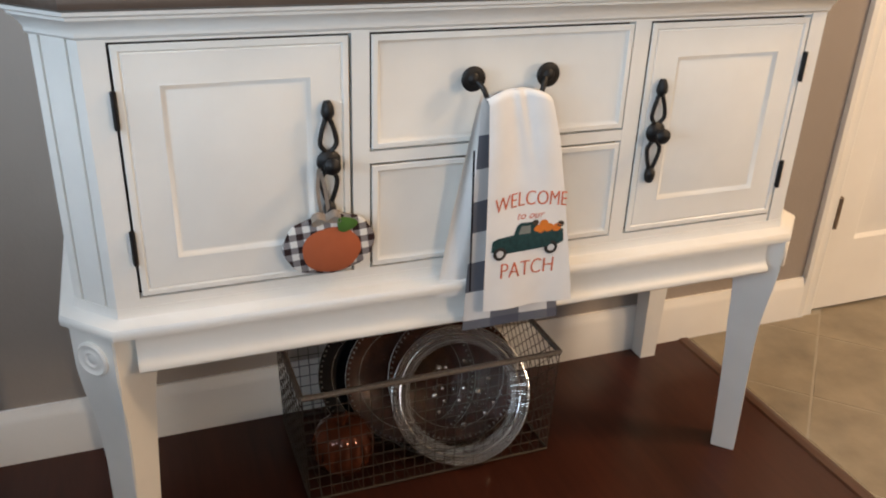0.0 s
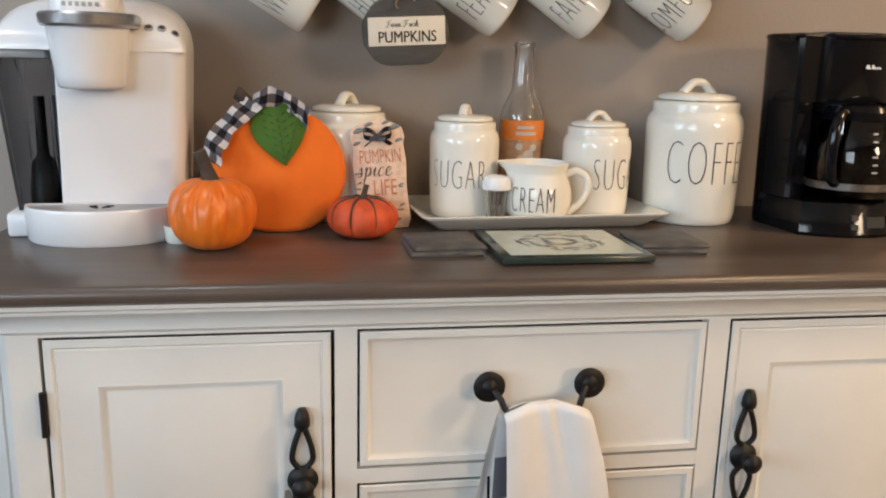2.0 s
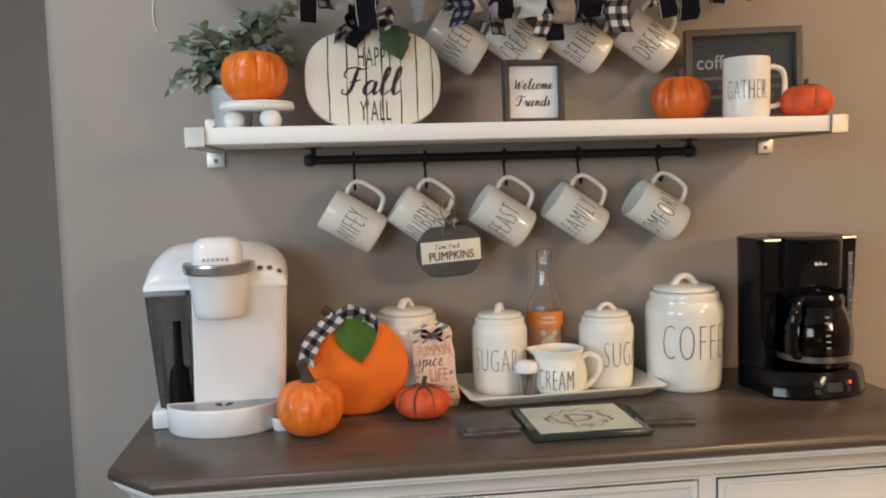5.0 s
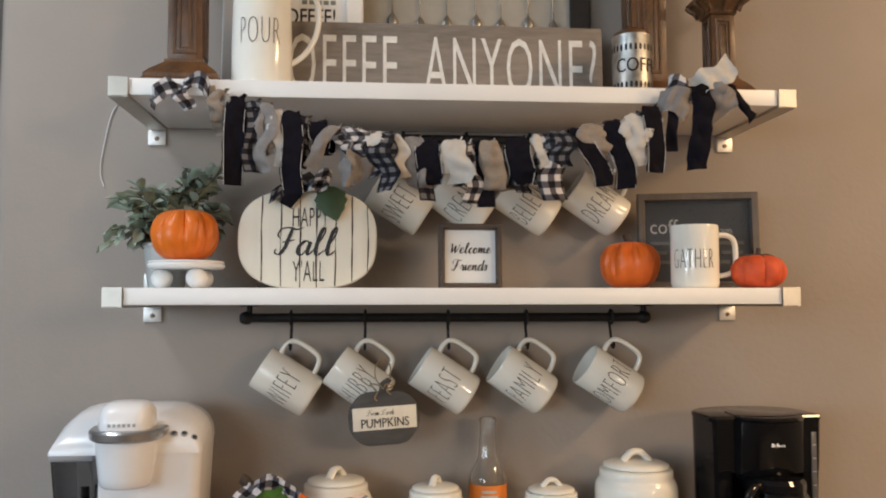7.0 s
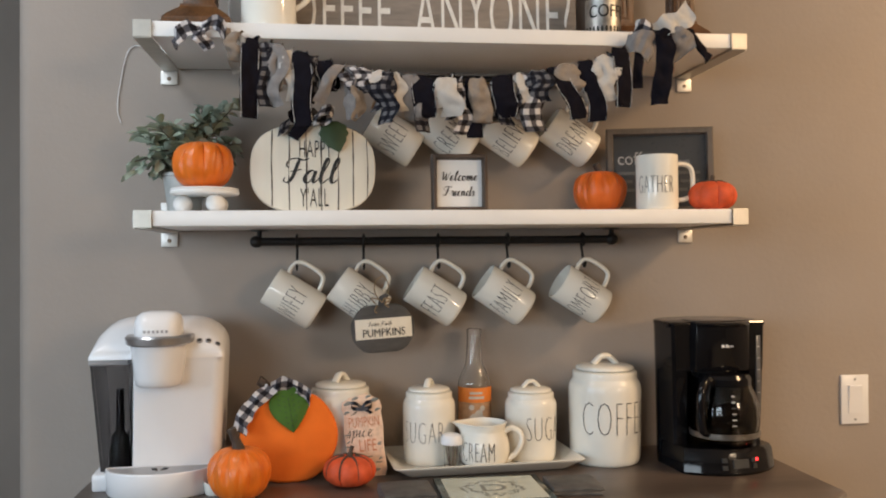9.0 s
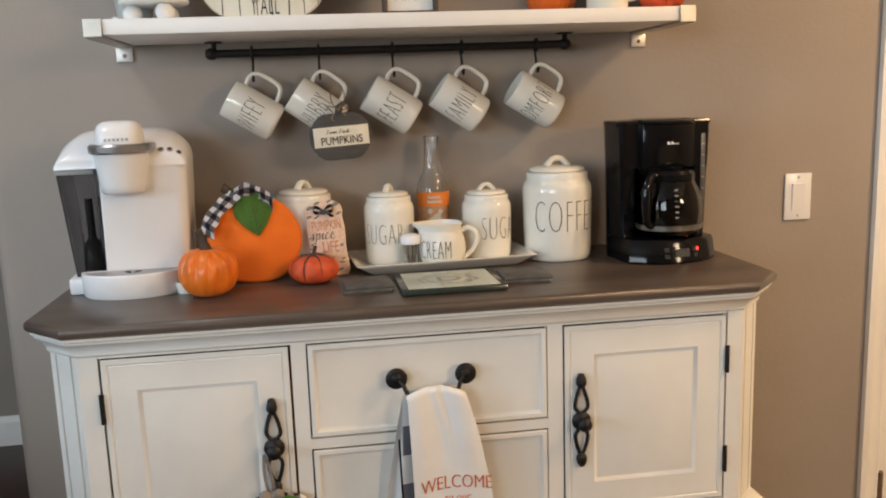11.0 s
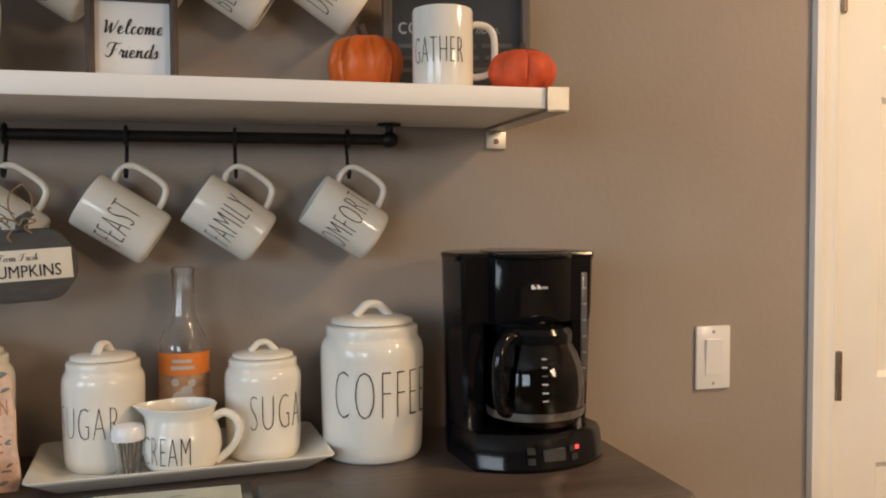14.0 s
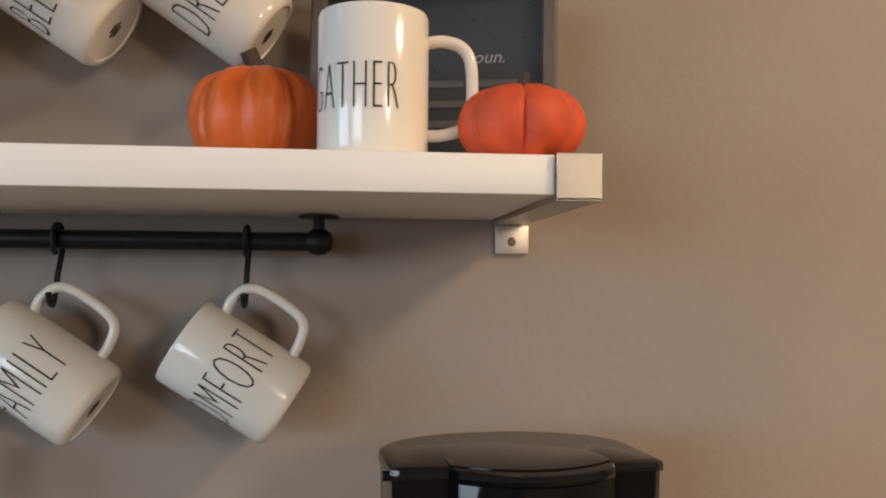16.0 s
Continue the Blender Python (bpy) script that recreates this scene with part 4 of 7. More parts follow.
# ---- on the sideboard top ----
def pod_machine(m):
    ob = thing("pod_coffee_machine", m, "glossy white single-cup coffee machine with smoky water tank", "coffee machine")
    def arch(y, w, z0, zt, rad, dx=0.0, n=7):
        pts = [(-w + dx, y, z0), (w + dx, y, z0)]
        for k in range(n):
            a = math.pi / 2 * k / (n - 1)
            pts.append((w - rad + rad * math.cos(a) + dx, y, zt - rad * 0.8 + rad * 0.8 * math.sin(a)))
        for k in range(n):
            a = math.pi / 2 + math.pi / 2 * k / (n - 1)
            pts.append((-w + rad + rad * math.cos(a) + dx, y, zt - rad * 0.8 + rad * 0.8 * math.sin(a)))
        return pts
    bm = bmesh.new()
    rings(bm, [arch(-0.086, 0.118, 0.2502, 0.262, 0.012), arch(-0.083, 0.1215, 0.2502, 0.270, 0.024), arch(-0.06, 0.1225, 0.2502, 0.290, 0.046), arch(-0.02, 0.123, 0.2502, 0.312, 0.062), arch(0.04, 0.123, 0.2502, 0.322, 0.068), arch(0.11, 0.120, 0.2502, 0.316, 0.068), arch(0.128, 0.110, 0.2502, 0.30, 0.06)])
    part("top_cover", bm, PLASTICWHITE, ob, sharp=60)
    bm = bmesh.new()
    loops = []
    for z, x0, x1, yf in ((0.0, -0.050, 0.108, -0.066), (0.02, -0.050, 0.110, -0.068), (0.12, -0.047, 0.116, -0.074), (0.25, -0.044, 0.1215, -0.085)):
        pts = []
        for cx, cy, a0 in ((x1 - 0.022, yf + 0.022, -90), (x1 - 0.03, 0.118 - 0.03, 0), (x0 + 0.004, 0.118 - 0.004, 90), (x0 + 0.006, yf + 0.006, 180)):
            rad = 0.022 if a0 == -90 else 0.03 if a0 == 0 else 0.004
            for k in range(6):
                a = radians(a0 + 18 * k)
                pts.append((cx + rad * math.cos(a), cy + rad * math.sin(a), z))
        loops.append(pts)
    rings(bm, loops)
    part("housing", bm, PLASTICWHITE, ob, sharp=50)
    bm = bmesh.new()
    box(bm, -0.122, -0.051, -0.058, 0.115, 0.0, 0.034, 0.006)
    part("tank_base", bm, PLASTICWHITE, ob)
    bm = bmesh.new()
    rings(bm, [[(x0, y0, z), (-0.0515, y0, z), (-0.0515, 0.112, z), (x0, 0.112, z)] for z, x0, y0 in ((0.0345, -0.108, -0.050), (0.2, -0.119, -0.070), (0.2385, -0.121, -0.076))])
    bmesh.ops.bevel(bm, geom=[e for e in bm.edges if abs(e.verts[0].co.z - e.verts[1].co.z) > 0.01], offset=0.008, segments=3, affect="EDGES")
    tank = part("water_tank", bm, SMOKE, ob, "smoky translucent water tank")
    bm = bmesh.new()
    tube(bm, [(-0.075, -0.02, 0.036), (-0.075, -0.02, 0.06), (-0.075, -0.02, 0.10), (-0.075, -0.02, 0.11), (-0.075, -0.02, 0.19)], [0.02, 0.021, 0.016, 0.008, 0.007], 12)
    part("water_filter", bm, BLACKMATT, tank, "black water filter")
    bm = bmesh.new()
    box(bm, -0.122, -0.052, -0.078, 0.112, 0.239, 0.25, 0.003)
    part("tank_lid", bm, GREYPLASTIC, tank)
    # brew head
    head = part("brew_head", lathe([(0, 0.202), (0.037, 0.202), (0.041, 0.206), (0.043, 0.218), (0.049, 0.266), (0.050, 0.278), (0, 0.278)], 48), PLASTICWHITE, ob, "", pose(0.006, -0.098, 0.001), sharp=50)
    bm = bmesh.new()
    pts = []
    for k in range(41):
        a = math.pi + math.pi * k / 40
        pts.append((0.058 * math.cos(a), 0.060 * math.sin(a)))
    outer = [(-0.060, 0.03)] + pts + [(0.060, 0.03)]
    rings(bm, [[(x * f, y * f, z) for x, y in outer] for z, f in ((0.2782, 0.95), (0.281, 1.0), (0.292, 1.02), (0.2955, 0.97))])
    part("handle_ring", bm, SILVER, head, "silver lifting handle")
    bm = bmesh.new()
    loops = []
    for z, w, d in ((0.2958, 0.042, 0.048), (0.303, 0.043, 0.049), (0.320, 0.042, 0.046), (0.331, 0.038, 0.038), (0.337, 0.030, 0.027), (0.339, 0.018, 0.014)):
        loops.append([(w * math.copysign(abs(math.cos(a)) ** 0.55, math.cos(a)), 0.006 + d * math.copysign(abs(math.sin(a)) ** 0.7, math.sin(a)), z) for a in [2 * math.pi * k / 40 for k in range(40)]])
    rings(bm, loops)
    part("head_lid", bm, PLASTICWHITE, head, sharp=60)
    bm = bmesh.new()
    for k in range(6):
        x = -0.019 + 0.0076 * k
        box(bm, x - 0.0022, x + 0.0022, -0.0440 + abs(x) * 0.06, -0.036, 0.302, 0.307)
    part("maker_mark", bm, GREYPLASTIC, head, "small grey maker's mark")
    # drip tray
    def half(a, b, z, n=28):
        return [(a * math.cos(math.pi + math.pi * k / n), b * math.sin(math.pi + math.pi * k / n), z) for k in range(n + 1)]
    bm = bmesh.new()
    rings(bm, [half(0.094, 0.066, 0.0), half(0.098, 0.070, 0.004), half(0.100, 0.073, 0.044), half(0.099, 0.072, 0.048), half(0.096, 0.069, 0.0485), half(0.095, 0.068, 0.043)])
    tray = part("drip_tray", bm, PLASTICWHITE, ob, "", pose(0.006, -0.0685, 0), sharp=45)
    bm = bmesh.new()
    rings(bm, [half(0.094, 0.067, 0.0432), half(0.094, 0.067, 0.0462)])
    part("drip_plate", bm, GREYPLASTIC, tray, "grey drip plate")
    bm = bmesh.new()
    for k in range(7):
        a = math.pi + math.pi * (k + 0.5) / 7
        tube(bm, [(0.006 * math.cos(a), 0.02 * math.sin(a) - 0.012, 0.0466), (0.016 * math.cos(a), 0.016 * math.sin(a) - 0.016, 0.0466)], 0.0012, 6)
    part("drain_slots", bm, BLACKMATT, tray)
    for x, z, tip in ((0.076, 0.2805, 0), (0.0925, 0.2800, 8), (0.1085, 0.2735, 34)):
        at = Matrix.Translation((x, -0.0705, z)) @ Matrix.Rotation(radians(tip), 4, "Y") @ Matrix.Rotation(radians(40), 4, "X")
        bt = part("button", lathe([(0, -0.004), (0.0058, -0.004), (0.0058, 0.0022), (0.0045, 0.0030), (0, 0.0028)], 20), GREYPLASTIC, ob, "grey oval button", at)
        part("button_mark", lathe([(0, 0.0031), (0.0040, 0.0031), (0.0036, 0.0036), (0, 0.0037)], 16), DIMSTRIP, bt)
    return ob


pod_machine(pose(-0.564, -0.168, ZC, 0, 0, 3))
pumpkin("fabric_pumpkin", pose(-0.404, -0.306, ZC, 0, 0, 15), 0.0545, 0.092, ORANGE_SATIN, "plump orange satin fabric pumpkin with grey-brown stem", 9, 0.17, 0.042, (-0.014, 0.0), 3, stem_r=0.0095, folds=0.15)
ramekin = lathe([(0, 0), (0.017, 0), (0.019, 0.003), (0.021, 0.022), (0.019, 0.023), (0.0175, 0.006), (0, 0.005)], 30)
dish = part("ramekin", ramekin, CERAMIC, None, "", pose(-0.452, -0.268, ZC))
tagged(dish, "small white ceramic dish behind the satin pumpkin", "dish")


def felt_pumpkin(m):
    ob = thing("felt_pumpkin", m, "flat orange felt pumpkin with green leaf and gingham bow", "pumpkin decoration")
    part("body", slab(blob(0.094, 0.089, 2.15, 56, 0, 0.089, lambda a: 0.012 * math.cos(6 * a)), 0.022, 0.007), ORANGE_FELT, ob, sharp=60)
    part("leaf", slab([(x * 1.0, z) for x, z in leaf_outline(0.092, 0.078, 14)], 0.004, 0.0012), GREEN_FELT, ob, "green felt leaf with dark stitched veins", pose(-0.006, -0.0052, 0.188, 0, -9, 0))
    leafp = ob.children[-1]
    bm = bmesh.new()
    for k in range(6):
        z = -0.024 - 0.0105 * k
        tube(bm, [(0, -0.0006, z), (0.0004, -0.0006, z - 0.006)], 0.0008, 5)
        for s in (-1, 1):
            for d in (0.006, 0.016):
                if d < 0.012 or k < 4:
                    tube(bm, [(s * d, -0.0006, z + 0.5 * d), (s * (d + 0.005), -0.0006, z + 0.5 * d + 0.003)], 0.0007, 5)
    part("veins", bm, DARKLEAF, leafp)
    bm = bmesh.new()
    tube(bm, smooth_path([(-0.030, 0.008, 0.165), (-0.040, 0.006, 0.183), (-0.052, 0.004, 0.196), (-0.058, 0.003, 0.200)], 4), 0.0095, 10)
    part("stem", bm, STEM, ob, "brown felt stem")
    bm = bmesh.new()
    ribbon(bm, smooth_path([(-0.034, -0.008, 0.186), (-0.052, -0.012, 0.170), (-0.074, -0.012, 0.150), (-0.090, -0.014, 0.122), (-0.094, -0.012, 0.104)], 6), (0.80, -0.2, -0.56), 0.031, 0.35, 5, None, 0.013)
    ribbon(bm, smooth_path([(-0.036, -0.009, 0.184), (-0.016, -0.014, 0.193), (0.010, -0.012, 0.188), (0.032, -0.010, 0.173), (0.042, -0.008, 0.160)], 5), (0.1, -0.5, 0.86), 0.028, 0.4, 5, None, 0.012)
    ribbon(bm, smooth_path([(-0.036, -0.009, 0.184), (-0.014, 0.004, 0.198), (0.010, 0.004, 0.190), (0.026, -0.004, 0.172)], 5), (0.1, 0.7, 0.6), 0.022, 0.3)
    part("gingham_bow", bm, CHECK, ob, "black and white gingham ribbon", sharp=60)
    return ob


felt_pumpkin(pose(-0.318, -0.220, ZC, -7, 0, 4))
canister(pose(-0.218, -0.100, ZC), 0.067, 0.195, "", 0, "large cream stoneware canister with strap-handled lid", 0.03, 58)


def spice_plaque(m):
    ob = thing("tag_plaque", m, "blush printed plaque lettered pumpkin spice life with dark plaid bow", "plaque")
    out = [(-0.036, 0), (0.036, 0), (0.041, 0.012), (0.038, 0.06), (0.040, 0.10), (0.037, 0.125), (0.040, 0.135), (0.036, 0.150), (0.022, 0.157), (0.010, 0.164), (-0.008, 0.160), (-0.024, 0.158), (-0.038, 0.150), (-0.041, 0.136), (-0.037, 0.124), (-0.039, 0.09), (-0.036, 0.05), (-0.039, 0.012)]
    part("board", slab(out, 0.008, 0.001), PINKPAPER, ob)
    letters_on("lettering", ob, flat_at(0.002, -0.0008, 0.098), "PUMPKIN", 0.021, PINKINK, squeeze=0.50, thin=-0.012)
    script_on("script_lettering", ob, flat_at(-0.035, -0.0010, 0.079), "spice", 0.0135, 0.0015, LETTER)
    letters_on("lettering", ob, flat_at(0.006, -0.0008, 0.050), "LIFE", 0.024, PINKINK, squeeze=0.62, thin=-0.005)
    for x, z, w in ((-0.033, 0.083, 0.010), (-0.034, 0.060, 0.008), (0.030, 0.060, 0.006), (-0.030, 0.040, 0.014), (0.004, 0.038, 0.018), (0.026, 0.026, 0.012), (-0.012, 0.024, 0.020)):
        part("text_bar", boxes((x - w / 2, x + w / 2, -0.0012, 0.001, z, z + 0.0022)), GREYINK, ob, "unreadable small print")
    bm = bmesh.new()
    for s in (-1, 1):
        ribbon(bm, smooth_path([(0, -0.005, 0.137), (s * 0.010, -0.013, 0.146), (s * 0.020, -0.010, 0.147), (s * 0.018, -0.004, 0.137), (0, -0.006, 0.134)], 5), (0, 0.4, 1), 0.008)
        ribbon(bm, smooth_path([(0, -0.006, 0.135), (s * 0.010, -0.010, 0.131), (s * 0.019, -0.006, 0.124)], 4), (1, 0, 0.4), 0.007)
    part("plaid_bow", bm, CHECK, ob, "black and white plaid bow")
    bm = bmesh.new()
    for x, z, s in ((-0.027, 0.146, 1.5), (0.026, 0.149, 1.5), (-0.012, 0.155, 1.1), (0.014, 0.157, 1.0), (-0.031, 0.128, 1.0), (0.031, 0.130, 1.0), (-0.031, 0.070, 0.6), (0.030, 0.064, 0.7), (-0.029, 0.036, 0.8), (0.030, 0.034, 0.7), (-0.018, 0.014, 1.0), (0.022, 0.012, 1.0), (0.002, 0.026, 0.8)):
        tube(bm, smooth_path([(x - 0.006 * s, -0.0006, z - 0.002), (x, -0.0009, z + 0.001 * s), (x + 0.006 * s, -0.0006, z + 0.002)], 3), [0.0004, 0.0016 * s, 0.0023 * s, 0.0026 * s, 0.0022 * s, 0.0014 * s, 0.0004], 6, 0.22, (0, 0, 1))
    part("printed_leaves", bm, GREYINK, ob)
    return ob


spice_plaque(pose(-0.167, -0.192, ZC, -6, -4.5, -4))
pumpkin("small_pumpkin", pose(-0.203, -0.244, ZC, 0, 0, 20), 0.051, 0.056, ORANGE_FOAM, "small reddish-orange foam pumpkin with dark creases", 8, 0.13, 0.022, (0.006, 0.0), 5, 8, 0.0045)


def serving_tray(m):
    ob = thing("serving_tray", m, "white rectangular ceramic serving tray holding sugar and cream", "tray")
    bm = bmesh.new()
    def rect(a, b, z, rad=0.012):
        pts = []
        for sx, sy, a0 in ((1, -1, -90), (1, 1, 0), (-1, 1, 90), (-1, -1, 180)):
            for k in range(5):
                q = radians(a0 + 22.5 * k)
                pts.append((sx * (a - rad) + rad * math.cos(q), sy * (b - rad) + rad * math.sin(q), z))
        return pts
    rings(bm, [rect(0.160, 0.068, 0.0), rect(0.166, 0.074, 0.002), rect(0.190, 0.097, 0.020), rect(0.196, 0.103, 0.0235), rect(0.1965, 0.1035, 0.0255), rect(0.193, 0.100, 0.0265), rect(0.168, 0.076, 0.0095), rect(0.160, 0.068, 0.008)])
    part("tray", bm, CERAMIC, ob, sharp=50)
    return ob


serving_tray(pose(0.073, -0.132, ZC, 0, 0, 4))
ZT = ZC + 0.0085
canister(pose(-0.034, -0.118, ZT), 0.055, 0.172, "SUGAR", -20, "small cream stoneware canister lettered sugar on the tray", 0.047, 66)
canister(pose(0.184, -0.120, ZT), 0.055, 0.165, "SUGAR", 30, "small cream stoneware canister lettered sugar beside the creamer", 0.053, 12)


def creamer(m):
    ob = thing("creamer", m, "squat cream stoneware creamer jug with pouring lip", "jug")
    def lip(a, z):
        t = max(0.0, (z - 0.055) / 0.025)
        d = abs((a - math.pi + math.pi) % (2 * math.pi) - math.pi)
        return 1 + 0.42 * min(1, t) * math.exp(-(d / 0.35) ** 2)
    part("body", lathe([(0, 0.001), (0.032, 0.001), (0.034, 0), (0.039, 0.003), (0.048, 0.014), (0.0515, 0.030), (0.0505, 0.044), (0.0465, 0.056), (0.0420, 0.0645), (0.0415, 0.069), (0.0455, 0.080), (0.0435, 0.081), (0.0390, 0.069), (0.0435, 0.055), (0.0475, 0.043), (0.0485, 0.03), (0.035, 0.006), (0, 0.005)], 64, lip), CERAMIC, ob, sharp=55)
    bm = bmesh.new()
    handle_arc(bm, [(0.041, 0, 0.064), (0.056, 0, 0.070), (0.072, 0, 0.062), (0.075, 0, 0.045), (0.064, 0, 0.026), (0.046, 0, 0.012)], 0.0064, 0.8, (0, 1, 0))
    part("handle", bm, CERAMIC, ob)
    letters_on("lettering", ob, round_at(0.0523, 0.017, -12), "CREAM", 0.036, LETTER, "thin black hand lettering", squeeze=0.40, thin=-0.032, space=1.12, stroke=0.0003)
    return ob


jug = creamer(pose(0.072, -0.178, ZT, 0, 0, -12))
jug.scale = (1.02, 1.02, 1.13)


def toothpick_shaker(m):
    ob = thing("toothpick_holder", m, "small clear toothpick holder with white cap", "toothpick holder")
    part("tube", lathe([(0, 0), (0.011, 0), (0.012, 0.001), (0.0145, 0.042), (0.0135, 0.042), (0.011, 0.002), (0, 0.002)], 28), CLEAR, ob)
    part("cap", lathe([(0, 0.042), (0.0175, 0.042), (0.018, 0.044), (0.018, 0.052), (0.015, 0.057), (0.008, 0.059), (0, 0.0595)], 28), PLASTICWHITE, ob, "white domed cap")
    for k in range(7):
        a = 2 * math.pi * k / 7
        bm = bmesh.new()
        tube(bm, [(0.005 * math.cos(a), 0.005 * math.sin(a), 0.0022), (0.010 * math.cos(a + 0.4), 0.010 * math.sin(a + 0.4), 0.041)], 0.0011, 6)
        part("toothpick", bm, BURLAP, ob)
    return ob


holder = toothpick_shaker(pose(0.004, -0.190, ZT))
holder.scale = (1.22, 1.22, 1.22)


def syrup_bottle(m):
    ob = thing("syrup_bottle", m, "clear glass syrup bottle with orange and brown label", "bottle")
    part("bottle", lathe([(0, 0.002), (0.030, 0.002), (0.033, 0), (0.036, 0.004), (0.0365, 0.150), (0.0345, 0.162), (0.028, 0.177), (0.0215, 0.189), (0.0185, 0.202), (0.0165, 0.235), (0.0155, 0.262), (0.0172, 0.264), (0.0172, 0.270), (0.0140, 0.272), (0.0142, 0.235), (0.0162, 0.202), (0.0195, 0.189), (0.026, 0.176), (0.0325, 0.161), (0.034, 0.148), (0.0335, 0.006), (0, 0.005)], 44), CLEAR, ob, sharp=50)
    part("syrup", lathe([(0, 0.0052), (0.0328, 0.0062), (0.0332, 0.075), (0, 0.0755)], 40), COCOA, ob, "brown syrup")
    def wrap(z0, z1, mat, name, r=0.0369):
        bm = bmesh.new()
        rings(bm, [[(r * math.cos(a), r * math.sin(a), z) for a in [radians(-90 - 80 + 160 * k / 24) for k in range(25)]] for z in (z0, z1)], False, False, closed=False)
        part(name, bm, mat, ob)
    wrap(0.116, 0.148, SYRUP, "label_top")
    wrap(0.030, 0.1155, LATTE, "label_picture")
    for x, z, rr in ((-0.006, 0.082, 0.011), (0.004, 0.092, 0.009), (0.010, 0.078, 0.010), (0.0, 0.070, 0.012), (0.012, 0.104, 0.006), (-0.012, 0.106, 0.006)):
        bm = bmesh.new()
        c = round_at(0.0373, 0, 0)
        rings(bm, [[c(x + rr * f * math.cos(a), z + rr * f * math.sin(a)) for a in [2 * math.pi * k / 16 for k in range(16)]] for f in (1.0, 0.05)], False, True)
        part("cream_swirl", bm, CREAM, ob, "cream swirl print")
    for z, x0, x1, t in ((0.134, -0.016, 0.012, 0.005), (0.124, -0.018, 0.016, 0.0055)):
        c = round_at(0.0373, 0, 0)
        bm = bmesh.new()
        rings(bm, [[c(x0 + (x1 - x0) * k / 8, zz) for k in range(9)] for zz in (z, z + t)], False, False, closed=False)
        part("text_bar", bm, CREAM, ob, "pale unreadable label print")
    return ob


syrup_bottle(pose(0.072, -0.062, ZT))
canister(pose(0.344, -0.130, ZC), 0.077, 0.226, "COFFEE", 4, "large cream stoneware canister lettered coffee", 0.074, 6)


def slate_coaster(m):
    ob = thing("coaster", m, "square grey slate coaster with rough edges", "coaster", "slate coasters")
    bm = bmesh.new()
    rnd = random.Random(8)
    loops = []
    for z, d in ((0, 0.001), (0.002, 0.0), (0.005, 0.0008), (0.0065, 0.003)):
        loops.append([(x * (0.048 - d) + rnd.uniform(-0.0008, 0.0008), y * (0.048 - d) + rnd.uniform(-0.0008, 0.0008), z) for x, y in [(-1 + k / 4, -1) for k in range(8)] + [(1, -1 + k / 4) for k in range(8)] + [(1 - k / 4, 1) for k in range(8)] + [(-1, 1 - k / 4) for k in range(8)]])
    rings(bm, loops)
    part("slab", bm, SLATE, ob)
    return ob


for x, y, a, n in ((-0.1035, -0.333, 2, 2), (0.211, -0.336, -4, 2)):
    base = slate_coaster(pose(x, y, ZC, 0, 0, a))
    copy_thing(base, pose(x + 0.003, y + 0.004, ZC + 0.0068, 0, 0, a + 3))


def glass_trivet(m):
    ob = thing("glass_board", m, "square pale green glass board with grey monogram wreath", "glass board")
    bm = bmesh.new()
    box(bm, -0.101, 0.101, -0.088, 0.088, 0.002, 0.011, 0.002)
    for sx in (-1, 1):
        for sy in (-1, 1):
            box(bm, sx * 0.085 - 0.006, sx * 0.085 + 0.006, sy * 0.074 - 0.006, sy * 0.074 + 0.006, 0, 0.0021)
    part("glass_plate", bm, GREENEDGE, ob)
    bm = bmesh.new()
    box(bm, -0.088, 0.088, -0.075, 0.075, 0.0112, 0.0118)
    part("printed_face", bm, FROST, ob, "pale green printed face")
    letters_on("monogram", ob, lambda u, w: (u, w - 0.022, 0.0123), "D", 0.044, GREYINK, squeeze=1.2)
    bm = bmesh.new()
    rnd = random.Random(4)
    for k in range(40):
        a = 2 * math.pi * k / 40 + rnd.uniform(-0.08, 0.08)
        rr = 0.050 + rnd.uniform(-0.009, 0.009)
        b = a + math.pi / 2 + rnd.uniform(-0.9, 0.9)
        L = rnd.uniform(0.006, 0.013)
        c, s = rr * math.cos(a), rr * math.sin(a) * 0.9
        tube(bm, [(c - L * math.cos(b), s - L * math.sin(b), 0.0121), (c, s, 0.0121), (c + L * math.cos(b), s + L * math.sin(b), 0.0121)], [0.0003, 0.0026, 0.0003], 6, 0.12, (math.sin(b), -math.cos(b), 0))
    part("wreath", bm, GREYINK, ob, "grey printed leaf wreath")
    return ob


glass_trivet(pose(0.0585, -0.348, ZC, 0, 0, 0.5))


